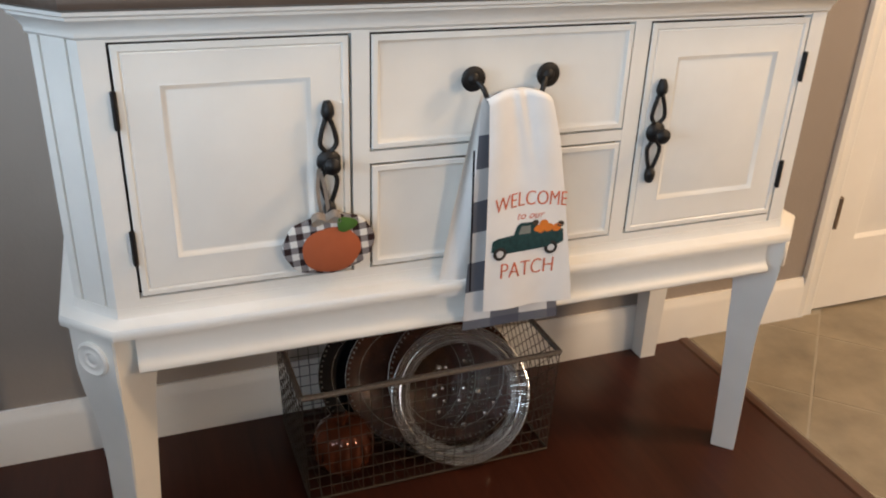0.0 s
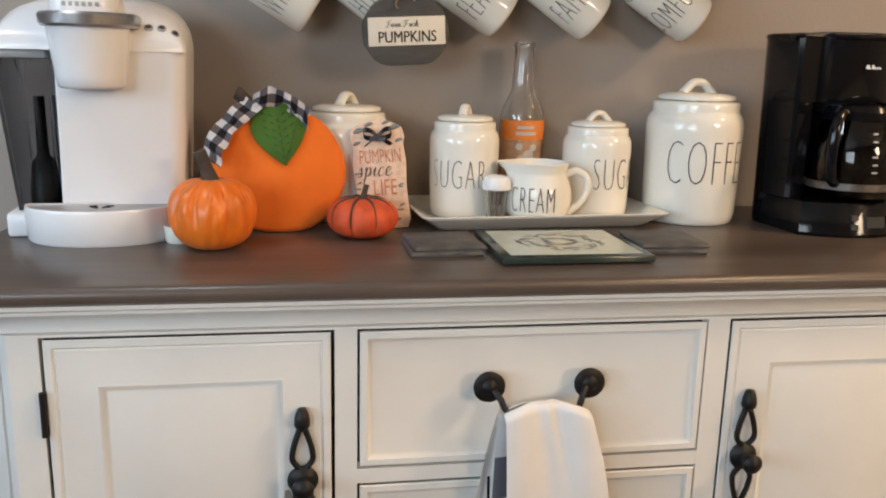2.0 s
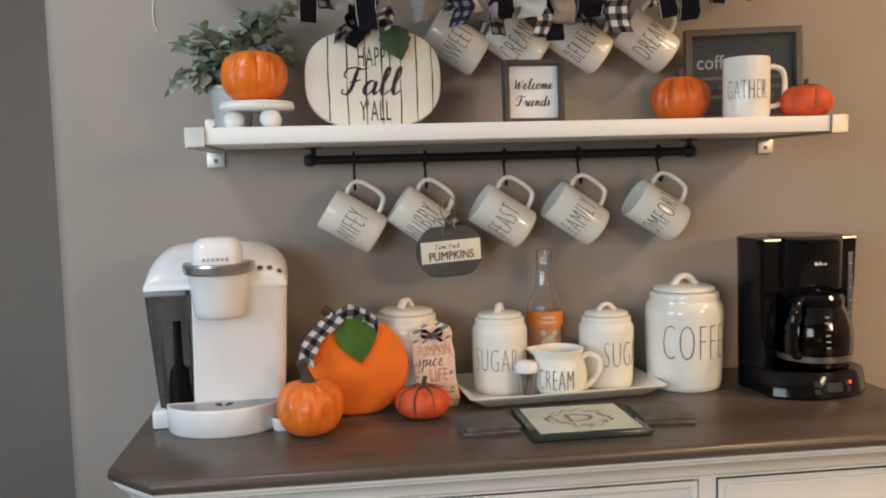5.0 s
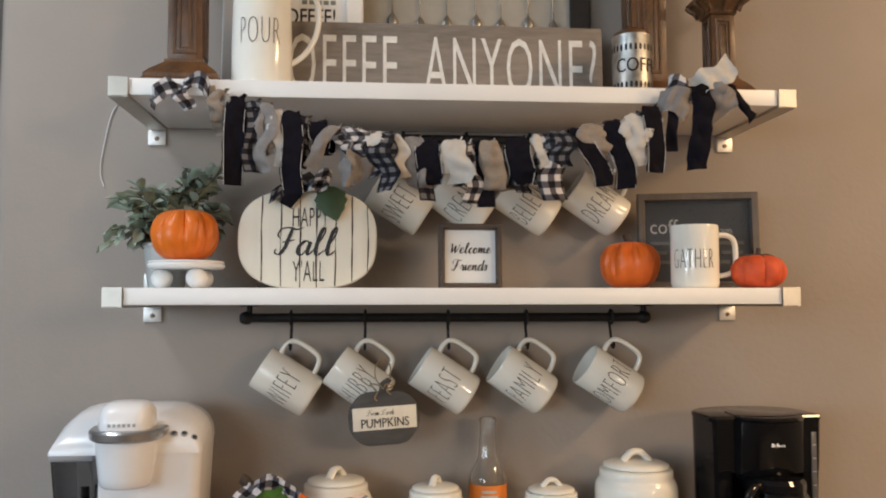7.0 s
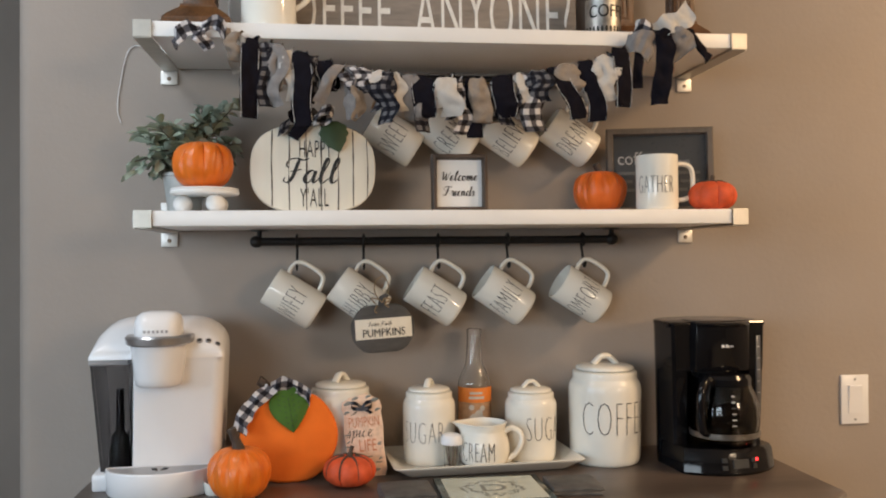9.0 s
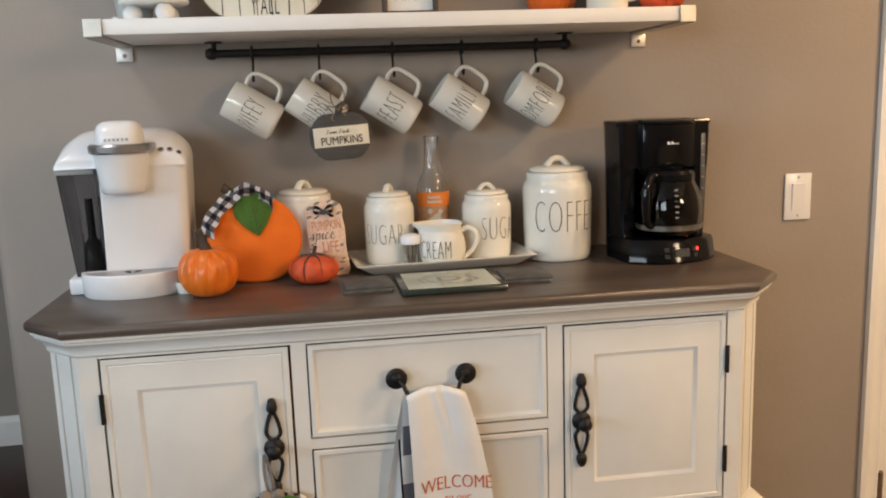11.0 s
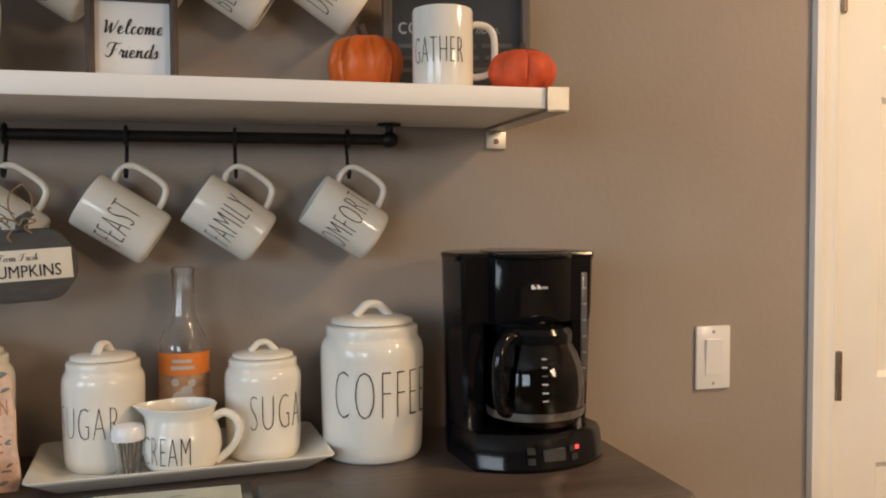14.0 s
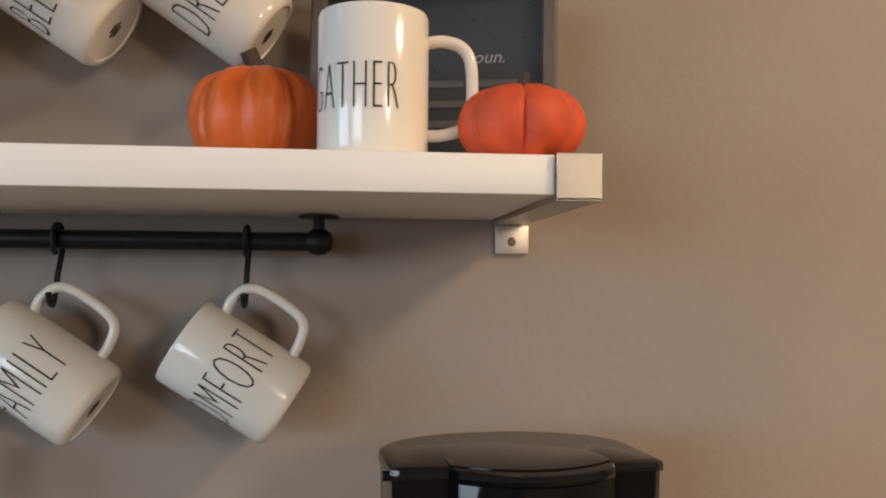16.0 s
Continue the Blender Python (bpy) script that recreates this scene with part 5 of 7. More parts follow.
def drip_machine(m):
    ob = thing("drip_coffee_maker", m, "black glossy drip coffee maker with glass carafe", "coffee maker")
    bm = bmesh.new()
    def back(x, ya, yb, z, n=14):
        """The rounded back, from one side round to the other."""
        return [(x * math.cos(math.pi * k / n), ya + (yb - ya) * math.sin(math.pi * k / n), z) for k in range(n + 1)]
    def rr(x, y0, y1, z, front=0.0, n=9, bay=False):
        pts = back(x, y0 + 0.001, y1, z) + [(-x, y0, z)] if bay else [(x * 0.985, y1, z), (-x * 0.985, y1, z), (-x, y0, z)]
        for k in range(1, n):
            t = k / n
            pts.append((-x + 2 * x * t, y0 - front * math.sin(math.pi * t) ** 0.8, z))
        return pts + [(x, y0, z)]
    def bowed(x, y0, y1, z, bow, half=0.068, n=13):
        """Plan of the head: flat shoulders with a bowed basket front between them."""
        pts = back(x, y0 + 0.49 * (y1 - y0), y1, z) + [(-x, y0 + 0.006, z), (-x + 0.006, y0, z), (-half, y0, z)]
        for k in range(n):
            t = (k + 0.5) / n
            pts.append((-half + 2 * half * t, y0 - 0.010 * min(1, bow * 99) - bow * math.sin(math.pi * t) ** 0.75, z))
        return pts + [(half, y0, z), (x - 0.006, y0, z), (x, y0 + 0.006, z)]
    rings(bm, [rr(0.103, 0.012, 0.088, 0.0, bay=True), rr(0.105, 0.010, 0.090, 0.01, bay=True), rr(0.108, 0.010, 0.090, 0.20, bay=True)])
    part("tower", bm, BLACKPLASTIC, ob, sharp=30)
    for s in (-1, 1):
        bm = bmesh.new()
        rings(bm, [[(s * a, y, z) for a, y in ((0.070, 0.0085), (0.070, f + 0.010), (0.074, f + 0.002), (0.080, f), (w - 0.006, f), (w, f + 0.006), (w, 0.0085))] for z, w, f in ((0.0512, 0.104, -0.062), (0.2, 0.108, -0.066))])
        part("side_column", bm, BLACKPLASTIC, ob, sharp=35)
    bm = bmesh.new()
    rings(bm, [rr(0.104, -0.105, 0.0085, 0.0, 0.046), rr(0.106, -0.108, 0.0085, 0.006, 0.048), rr(0.103, -0.102, 0.0085, 0.044, 0.044), rr(0.099, -0.098, 0.0085, 0.051, 0.041)])
    base = part("base", bm, BLACKPLASTIC, ob, sharp=30)
    bm = bmesh.new()
    rings(bm, [bowed(0.1085, -0.0665, 0.090, 0.2002, 0.018), bowed(0.109, -0.067, 0.090, 0.212, 0.024), bowed(0.111, -0.068, 0.091, 0.292, 0.028), bowed(0.111, -0.068, 0.091, 0.2935, 0.026)])
    part("head", bm, BLACKPLASTIC, ob, sharp=30)
    bm = bmesh.new()
    rings(bm, [bowed(0.1125, -0.0695, 0.092, 0.2938, 0.029), bowed(0.113, -0.070, 0.093, 0.297, 0.030), bowed(0.112, -0.068, 0.091, 0.3005, 0.028), bowed(0.108, -0.064, 0.088, 0.302, 0.024)])
    lid = part("lid", bm, BLACKPLASTIC, ob, "glossy black hinged lid", sharp=30)
    bm = bmesh.new()
    rings(bm, [rr(0.066, -0.066, 0.05, 0.3021, 0.028, bay=True), rr(0.066, -0.066, 0.05, 0.3034, 0.028, bay=True), rr(0.060, -0.058, 0.044, 0.3048, 0.024, bay=True)])
    part("lid_panel", bm, BLACKPLASTIC, lid, "", sharp=30)
    for s in (-1, 1):
        bm = bmesh.new()
        tube(bm, [(s * 0.110, -0.052, 0.294), (s * 0.117, -0.052, 0.294)], 0.004, 10)
        part("hinge_pin", bm, BLACKMATT, lid)
    bm = bmesh.new()
    box(bm, 0.088, 0.099, -0.0695, -0.063, 0.105, 0.270, 0.001)
    win = part("water_window", bm, STRIPGREY, ob, "grey clear water level strip")
    for k in range(6):
        bm = bmesh.new()
        box(bm, 0.0905, 0.0965, -0.0701, -0.0696, 0.126 + 0.024 * k, 0.1274 + 0.024 * k)
        part("level_mark", bm, GREYPLASTIC, win)
    bm = bmesh.new()
    for k, w in enumerate((0.004, 0.002, 0.0035, 0.002, 0.002, 0.002)):
        box(bm, -0.014 + 0.0048 * k, -0.014 + 0.0048 * k + w, -0.1056, -0.1030, 0.2505, 0.2535 + (0.003 if k in (0, 2) else 0))
    part("maker_mark", bm, PAPER, ob, "small white maker's mark")
    bm = bmesh.new()
    rings(bm, [[(x * q, -0.040 + y * q, z) for x, y in [(0.050 * math.cos(2 * math.pi * k / 32), 0.050 * math.sin(2 * math.pi * k / 32)) for k in range(32)]] for z, q in ((0.2, 1), (0.186, 0.9), (0.178, 0.5))])
    part("filter_basket", bm, BLACKMATT, ob)
    # carafe
    car = part("carafe", lathe([(0, 0.002), (0.054, 0.002), (0.061, 0.006), (0.0685, 0.024), (0.0705, 0.042), (0.0680, 0.064), (0.0600, 0.084), (0.0520, 0.096), (0.048, 0.104), (0.0465, 0.104), (0.050, 0.095), (0.058, 0.083), (0.066, 0.063), (0.0685, 0.042), (0.0665, 0.025), (0.058, 0.008), (0, 0.005)], 56), CARAFEGLASS, ob, "dark clear glass carafe", pose(0.004, -0.080, 0.0512) @ Matrix.Diagonal((1.06, 1.06, 1.26, 1)), sharp=50)
    part("collar", lathe([(0.0480, 0.0975), (0.0525, 0.0975), (0.053, 0.108), (0.048, 0.114), (0.02, 0.1175), (0.001, 0.118), (0.001, 0.112), (0.048, 0.106)], 40, caps=(False, False)), BLACKPLASTIC, car, "black plastic lid and collar")
    part("band", lathe([(0.0680, 0.0150), (0.0696, 0.0155), (0.0710, 0.0235), (0.0692, 0.0240)], 48, caps=(False, False)), SPOON, car, "dull metal band")
    bm = bmesh.new()
    d = Vector((-0.848, -0.530, 0))
    handle_arc(bm, [d * 0.050 + Vector((0, 0, 0.104)), d * 0.072 + Vector((0, 0, 0.106)), d * 0.090 + Vector((0, 0, 0.092)), d * 0.094 + Vector((0, 0, 0.06)), d * 0.086 + Vector((0, 0, 0.032)), d * 0.066 + Vector((0, 0, 0.024))], 0.0072, 1.2, (0, 0, 1))
    part("carafe_handle", bm, BLACKPLASTIC, car, "black carafe handle")
    bm = bmesh.new()
    for k in range(6):
        c = round_at(0.0716, 0, -14)
        z = 0.038 + 0.009 * k
        f = 1 - max(0, k - 1) * 0.035
        p = [c(-0.004, z), c(0.004, z), c(0.004, z + 0.0012), c(-0.004, z + 0.0012)]
        vs = [bm.verts.new((x * f, y * f, w)) for x, y, w in p]
        bm.faces.new(vs)
    part("cup_marks", bm, PAPER, car)
    # control panel on the curved front of the base
    def front(u, w):
        t = (u + 0.103) / 0.206
        return (u, -0.1065 + (w - 0.03) * 0.16 - 0.0455 * math.sin(math.pi * t) ** 0.8 - 0.0006, w)
    def panel(name, x0, x1, z0, z1, mat, label=""):
        bm = bmesh.new()
        rings(bm, [[Vector(front(u, w)) + Vector((0, dy, 0)) for u, w in ((x0, z0), (x1, z0), (x1, z1), (x0, z1))] for dy in (0.003, -0.0015)])
        part(name, bm, mat, base, label)
    panel("display", -0.016, 0.018, 0.016, 0.032, DIMSTRIP, "dark grey clock display")
    for x, z in ((-0.034, 0.017), (-0.034, 0.031), (0.035, 0.018), (0.032, 0.030)):
        panel("button", x - 0.005, x + 0.005, z - 0.004, z + 0.004, DIMSTRIP, "small dark grey button")
    panel("indicator_light", 0.038, 0.043, 0.0285, 0.0325, RED_LED, "lit red indicator light")
    return ob


brewer = drip_machine(pose(0.553, -0.165, ZC, 0, 0, 6))
brewer.scale = (0.965, 0.88, 1)

# light switch
switch = thing("light_switch", pose(1.0045, -0.0005, 1.1365), "white rocker light switch on the greige wall", "switch", kind="structure")
part("plate", boxes((-0.0355, 0.0355, -0.006, 0, -0.0585, 0.0585), bevel=0.0022), PLASTICWHITE, switch)
bm = bmesh.new()
rings(bm, [[(-0.0165, y, z) , (0.0165, y, z), (0.0165, y2, z2), (-0.0165, y2, z2)] for y, z, y2, z2 in ((-0.0055, -0.033, -0.0055, 0.033), (-0.0072, -0.033, -0.0105, 0.033))])
part("rocker", bm, PLASTICWHITE, switch)
for z in (-0.048, 0.048):
    part("screw", lathe([(0, 0), (0.003, 0), (0.0028, 0.001), (0, 0.0012)], 12), GREYPLASTIC, switch, "", Matrix.Translation((0, -0.006, z)) @ Matrix.Rotation(radians(90), 4, "X"))


# ---- mug rails and hanging mugs ----
def mug_rail(z, xs, label):
    ob = thing("mug_rail", pose(0, -0.052, z, 0, -0.26, 0), label, "rail", "mug rails")
    bm = bmesh.new()
    tube(bm, [(-0.392, 0, 0), (0.386, 0, 0)], 0.0088, 14)
    part("rod", bm, IRON, ob)
    for s in (-1, 1):
        fin = lathe([(0, -0.014), (0.008, -0.012), (0.012, -0.006), (0.013, 0.0), (0.012, 0.006), (0.008, 0.012), (0, 0.014)], 18)
        part("finial", fin, IRON, ob, "black ball finial", Matrix.Translation((s * 0.391 - 0.003, 0, 0)) @ Matrix.Rotation(radians(90), 4, "Y"))
        bm = bmesh.new()
        tube(bm, [(s * 0.388, 0, 0), (s * 0.388, 0, 0.0225)], 0.0055, 10)
        lathe([(0.019, 0.0222), (0.019, 0.0245), (0.0, 0.0246)], 24, None, bm)
        bmesh.ops.translate(bm, vec=(s * 0.388, 0, 0), verts=bm.verts[-72:])
        part("post", bm, IRON, ob)
    for x in xs:
        bm = bmesh.new()
        pts = [(x, 0.0135 * math.cos(a), 0.0135 * math.sin(a)) for a in [radians(250 - 250 * k / 12) for k in range(13)]]
        pts += [(x, 0.012, -0.012), (x, 0.003, -0.030), (x, -0.003, -0.050), (x, -0.010, -0.060), (x, -0.018, -0.057), (x, -0.021, -0.049)]
        tube(bm, smooth_path(pts, 3), 0.0028, 8)
        part("hook", bm, IRON, ob, "black iron S-hook")
    return ob


ROWS = ((1.5185, (-0.309, -0.167, -0.005, 0.150, 0.321), ("WIFEY", "HUBBY", "FEAST", "FAMILY", "COMFORT"), "lower"),
        (1.8715, (-0.095, 0.030, 0.158, 0.300), ("SWEET", "CREAM", "BELIEVE", "DREAM"), "upper"))
for z, xs, words, where in ROWS:
    mug_rail(z, xs, "black iron mug rail with S-hooks under the white shelf")
    for k, (x, word) in enumerate(zip(xs, words)):
        tip = 56.5 + (1.5, -2.0, 0.5, -1.0, 1.0)[k]
        c, s = math.cos(radians(tip)), math.sin(radians(tip))
        px, pz = 0.0675, 0.0855
        at = (x + 0.006 - (px * c - pz * s), -0.058, z + 0.0045 * x - (0.051 if where == "lower" else 0.056) - (px * s + pz * c))
        m = Matrix.Translation(at) @ Matrix.Rotation(radians(-tip), 4, "Y") @ Matrix.Rotation(radians((-4, 3, -2, 2, -3)[k]), 4, "Z")
        mug(m, word, (-8, -12, -8, -8, -14)[k], "white glazed mug lettered %s hanging from a black hook" % word.lower(), 0.046, "hanging mugs")


def pumpkin_tag(m):
    ob = thing("hanging_sign", m, "charcoal wooden pumpkin sign with white label hung by twine", "sign")
    part("board", slab(blob(0.066, 0.051, 2.5, 60, 0, 0, lambda a: 0.03 * math.cos(6 * a) * abs(math.sin(a))), 0.009, 0.0015), SLATEWOOD, ob)
    bm = bmesh.new()
    box(bm, -0.058, 0.060, -0.0022, 0.0005, -0.020, 0.022, 0.0006)
    lab = part("label", bm, WHITEWOOD, ob, "white wooden label")
    script_on("lettering", lab, flat_at(-0.032, -0.0026, 0.0075), "Farm Fresh", 0.0048, 0.0009, LETTER)
    letters_on("lettering", lab, flat_at(0.001, -0.0026, -0.015), "PUMPKINS", 0.0165, LETTER, squeeze=0.82, stroke=0.0002)
    part("stem", slab([(-0.008, 0.045), (0.008, 0.045), (0.010, 0.062), (0.018, 0.068), (0.010, 0.074), (-0.004, 0.066)], 0.008, 0.001), SLATEWOOD, ob)
    bm = bmesh.new()
    tube(bm, smooth_path([(-0.012, -0.003, 0.052), (-0.022, -0.006, 0.066), (-0.006, -0.008, 0.062), (0.0, -0.008, 0.056), (0.006, -0.008, 0.064), (0.020, -0.004, 0.060), (0.006, -0.009, 0.054), (0.014, -0.006, 0.044)], 4), 0.0014, 6)
    tube(bm, smooth_path([(0.0, 0.004, 0.055), (-0.012, 0.004, 0.075), (-0.010, 0.006, 0.098), (0.006, 0.008, 0.110)], 4), 0.0012, 6)
    tube(bm, smooth_path([(0.0, 0.004, 0.055), (0.014, 0.003, 0.072), (0.016, 0.006, 0.095), (0.006, 0.008, 0.110)], 4), 0.0012, 6)
    tube(bm, smooth_path([(-0.010, -0.004, 0.050), (-0.016, -0.006, 0.040), (-0.012, -0.004, 0.034)], 4), 0.0013, 6)
    part("twine_bow", bm, TWINE, ob, "jute twine bow")
    return ob


pumpkin_tag(pose(-0.130, -0.128, 1.334, 3, -3.5, 4))

# ---- on the lower shelf ----
def low(x, y, z, *turn):
    """A pose over the lower shelf, which hangs a hair low at one end."""
    return lower_shelf.matrix_basis @ pose(x, y, z, *turn)


def potted_plant(m):
    ob = thing("potted_plant", m, "small dusty-green leafy plant in a pale grey pot", "plant")
    part("pot", lathe([(0, 0), (0.030, 0), (0.032, 0.002), (0.041, 0.076), (0.0435, 0.078), (0.0435, 0.084), (0.040, 0.084), (0.038, 0.070), (0, 0.069)], 36), GREYPAINT, ob)
    part("soil", lathe([(0, 0.0692), (0.037, 0.0692), (0.02, 0.074), (0, 0.075)], 20), STEM, ob)
    rnd = random.Random(11)
    stems, leaves = bmesh.new(), bmesh.new()
    for k in range(50):
        a = rnd.uniform(0, 2 * math.pi)
        out, up = rnd.uniform(0.02, 0.108), rnd.uniform(0.10, 0.232)
        if math.cos(a) < -0.2:
            up *= rnd.uniform(0.55, 0.95)
        p0, p3 = Vector((0.010 * math.cos(a), 0.010 * math.sin(a), 0.07)), Vector((out * 1.05 * math.cos(a), out * 0.62 * math.sin(a) - 0.004, up))
        p1 = p0.lerp(p3, 0.4) + Vector((0, 0, 0.03))
        pts = smooth_path([p0, p1, p3], 5)
        tube(stems, pts, 0.0011, 5)
        for q in range(2, len(pts)):
            for side in (-1, 1):
                d = (pts[q] - pts[q - 1]).normalized()
                o = Vector((-math.sin(a), math.cos(a), 0)) * side
                aim = (d * rnd.uniform(0.2, 0.9) + o * rnd.uniform(0.5, 1.0) + Vector((0, 0, rnd.uniform(-0.3, 0.4)))).normalized()
                L, Wd = rnd.uniform(0.024, 0.040), rnd.uniform(0.015, 0.022)
                n = aim.cross(Vector((rnd.uniform(-1, 1), rnd.uniform(-1, 1), 1.2))).normalized()
                up_n = n.cross(aim)
                row = [leaves.verts.new(pts[q] + aim * (L * f) + n * (Wd * w * 0.5) + up_n * (0.12 * L * abs(w) - 0.25 * L * f * f)) for f, w in ((0, 0), (0.3, -0.85), (0.3, 0), (0.3, 0.85), (0.65, -0.9), (0.65, 0), (0.65, 0.9), (1.0, 0))]
                for f in ((0, 1, 2), (0, 2, 3), (1, 4, 5, 2), (2, 5, 6, 3), (4, 7, 5), (5, 7, 6)):
                    leaves.faces.new([row[i] for i in f])
    part("stems", stems, STEM, ob)
    part("foliage", leaves, LEAF, ob, "dusty green leaves", sharp=80)
    return ob


potted_plant(low(-0.532, -0.112, 0))


def riser(m):
    ob = thing("riser_stand", m, "round white wooden riser on ball feet", "riser")
    part("top", lathe([(0, 0.0345), (0.062, 0.0345), (0.0655, 0.037), (0.0665, 0.041), (0.064, 0.044), (0.0655, 0.0465), (0.063, 0.0485), (0, 0.0485)], 48), WHITEPAINT, ob)
    for k in range(3):
        a = radians(-58 - 122 * k + (0 if k else 4))
        ball = lathe([(0.0185 * math.cos(b) if -1.55 < b < 1.55 else 0, 0.0178 + 0.0178 * math.sin(b)) for b in [-math.pi / 2 + math.pi * q / 14 for q in range(15)]], 24)
        part("ball_foot", ball, WHITEPAINT, ob, "", pose(0.042 * math.cos(a), 0.042 * math.sin(a), 0))
    return ob


riser(low(-0.482, -0.178, 0))
pumpkin("orange_pumpkin", low(-0.485, -0.178, 0.0485, 0, 0, 10), 0.058, 0.091, ORANGE_SATIN, "orange craft pumpkin sitting on the white riser", 8, 0.22, 0.004, (0.0, 0.006), 9, stem_r=0.004, folds=0.13)


def fall_sign(m):
    ob = thing("pumpkin_sign", m, "whitewashed pumpkin-shaped wooden sign lettered Happy Fall Y'all", "sign")
    board = part("board", slab(blob(0.125, 0.091, 2.7, 72, 0, 0.091), 0.019, 0.003), WHITEWOOD, ob)
    rnd = random.Random(3)
    for k, x in enumerate((-0.082, -0.048, -0.014, 0.016, 0.050, 0.080, 0.108)):
        hgt = 0.089 * (1 - abs(x / 0.126) ** 2.7) ** (1 / 2.7)
        bm = bmesh.new()
        pts, n = [], 22
        left, right = [], []
        for q in range(n + 1):
            z = 0.091 - hgt + 2 * hgt * q / n
            w = 0.0011 + 0.0010 * noise.noise((x * 90, z * 30, 1))
            dx = 0.0022 * noise.noise((x * 50, z * 14, 5))
            left.append(bm.verts.new((x + dx - w, -0.0005, z)))
            right.append(bm.verts.new((x + dx + w, -0.0005, z)))
        for q in range(n):
            bm.faces.new((left[q], right[q], right[q + 1], left[q + 1]))
        part("painted_groove", bm, STEM, board, "dark painted plank line")
    letters_on("lettering", board, flat_at(0.004, -0.0009, 0.113), "HAPPY", 0.036, LETTER, squeeze=0.40, thin=-0.008, space=1.1)
    script_on("lettering", board, flat_at(-0.061, -0.0009, 0.061), "Fall", 0.0255, 0.0062, LETTER)
    letters_on("lettering", board, flat_at(0.002, -0.0009, 0.013), "Y'ALL", 0.038, LETTER, squeeze=0.40, thin=-0.008, space=1.1)
    part("stem", slab([(-0.012, 0.176), (0.010, 0.176), (0.012, 0.205), (0.002, 0.216), (-0.014, 0.208)], 0.015, 0.002), STEM, ob, "dark wooden stem")
    for pts, wide, wd, mat in (
            ([(-0.010, -0.006, 0.186), (-0.030, -0.014, 0.196), (-0.052, -0.012, 0.184), (-0.060, -0.008, 0.158)], (0.9, -0.2, 0.5), 0.028, NAVYCHECK),
            ([(-0.008, -0.006, 0.186), (-0.024, -0.018, 0.206), (-0.044, -0.014, 0.212), (-0.040, -0.008, 0.196), (-0.010, -0.008, 0.186)], (0.2, 0.5, 0.9), 0.028, NAVY),
            ([(0.0, -0.008, 0.186), (0.022, -0.018, 0.205), (0.040, -0.012, 0.206), (0.036, -0.008, 0.190), (0.0, -0.008, 0.184)], (0.2, 0.5, 0.9), 0.026, CHECK),
            ([(-0.006, -0.008, 0.188), (-0.020, -0.016, 0.176), (-0.034, -0.012, 0.160), (-0.040, -0.008, 0.150)], (0.9, 0, -0.5), 0.024, NAVY)):
        bm = bmesh.new()
        ribbon(bm, smooth_path(pts, 6), wide, wd, 0.25, 5, None, 0.008)
        part("ribbon", bm, mat, ob, "plaid and navy ribbon", sharp=60)
    lf = slab(leaf_outline(0.068, 0.058, 18, 0.07), 0.0012, 0.0004)
    part("leaf", lf, DARKLEAF, ob, "dark green serrated leaf", pose(0.034, -0.008, 0.186, -6, -16, 0))
    part("foot", boxes((-0.09, -0.04, 0.0185, 0.052, 0, 0.012), bevel=0.001), STEM, ob, "small dark foot block")
    return ob


fall_sign(low(-0.271, -0.172, 0, -4, 0, 0))


def picture(name, m, w, h, bar, depth, frame_mat, face_mat, label, category="picture frame", inner=0.006, bottom=0.0):
    """Frame standing on its lower edge; local origin at the middle of the base, front towards -y."""
    ob = thing(name, m, label, category)
    bm = bmesh.new()
    frame_ring(bm, -w / 2, w / 2, 0, h, bar, 0, depth)
    part("frame", bm, frame_mat, ob)
    bm = bmesh.new()
    box(bm, -w / 2 + bar * 0.9, w / 2 - bar * 0.9, inner, depth - 0.001, bar * 0.9, h - bar * 0.9)
    face = part("face", bm, face_mat, ob)
    return ob, face, inner


wf, face, yy = picture("framed_sign", low(0.020, -0.222, 0, -3, 0, 0), 0.112, 0.116, 0.010, 0.028, FRAMEWOOD, PAPER, "small brown-framed white sign lettered Welcome Friends", inner=0.016)
script_on("lettering", face, flat_at(-0.037, yy - 0.0006, 0.064), "Welcome", 0.0098, 0.0024, LETTER)
script_on("lettering", face, flat_at(-0.034, yy - 0.0006, 0.033), "Friends", 0.0098, 0.0024, LETTER)

chalk, face, yy = picture("framed_coffee_print", low(0.487, -0.098, 0, -5, 0, -14), 0.234, 0.194, 0.016, 0.020, TAUPEWOOD, CHALK, "taupe-framed charcoal print defining coffee, propped on the wall", inner=0.010)
letters_on("lettering", face, flat_at(-0.093, yy - 0.0006, 0.113), "coffee", 0.029, CHALKINK, align="LEFT", squeeze=0.88)
letters_on("lettering", face, flat_at(0.030, yy - 0.0006, 0.113), "noun.", 0.012, CHALKINK, align="LEFT", lean=0.25)
for z, runs in ((0.090, ((-0.092, -0.035), (-0.025, 0.03), (0.04, 0.088))), (0.071, ((-0.092, -0.06), (-0.05, 0.035), (0.045, 0.085))), (0.052, ((-0.092, -0.02), (-0.01, 0.06)))):
    for x0, x1 in runs:
        bm = bmesh.new()
        box(bm, x0, x1, yy - 0.0012, yy + 0.001, z, z + 0.0065)
        part("text_bar", bm, DIMINK, face, "unreadable line of small print")

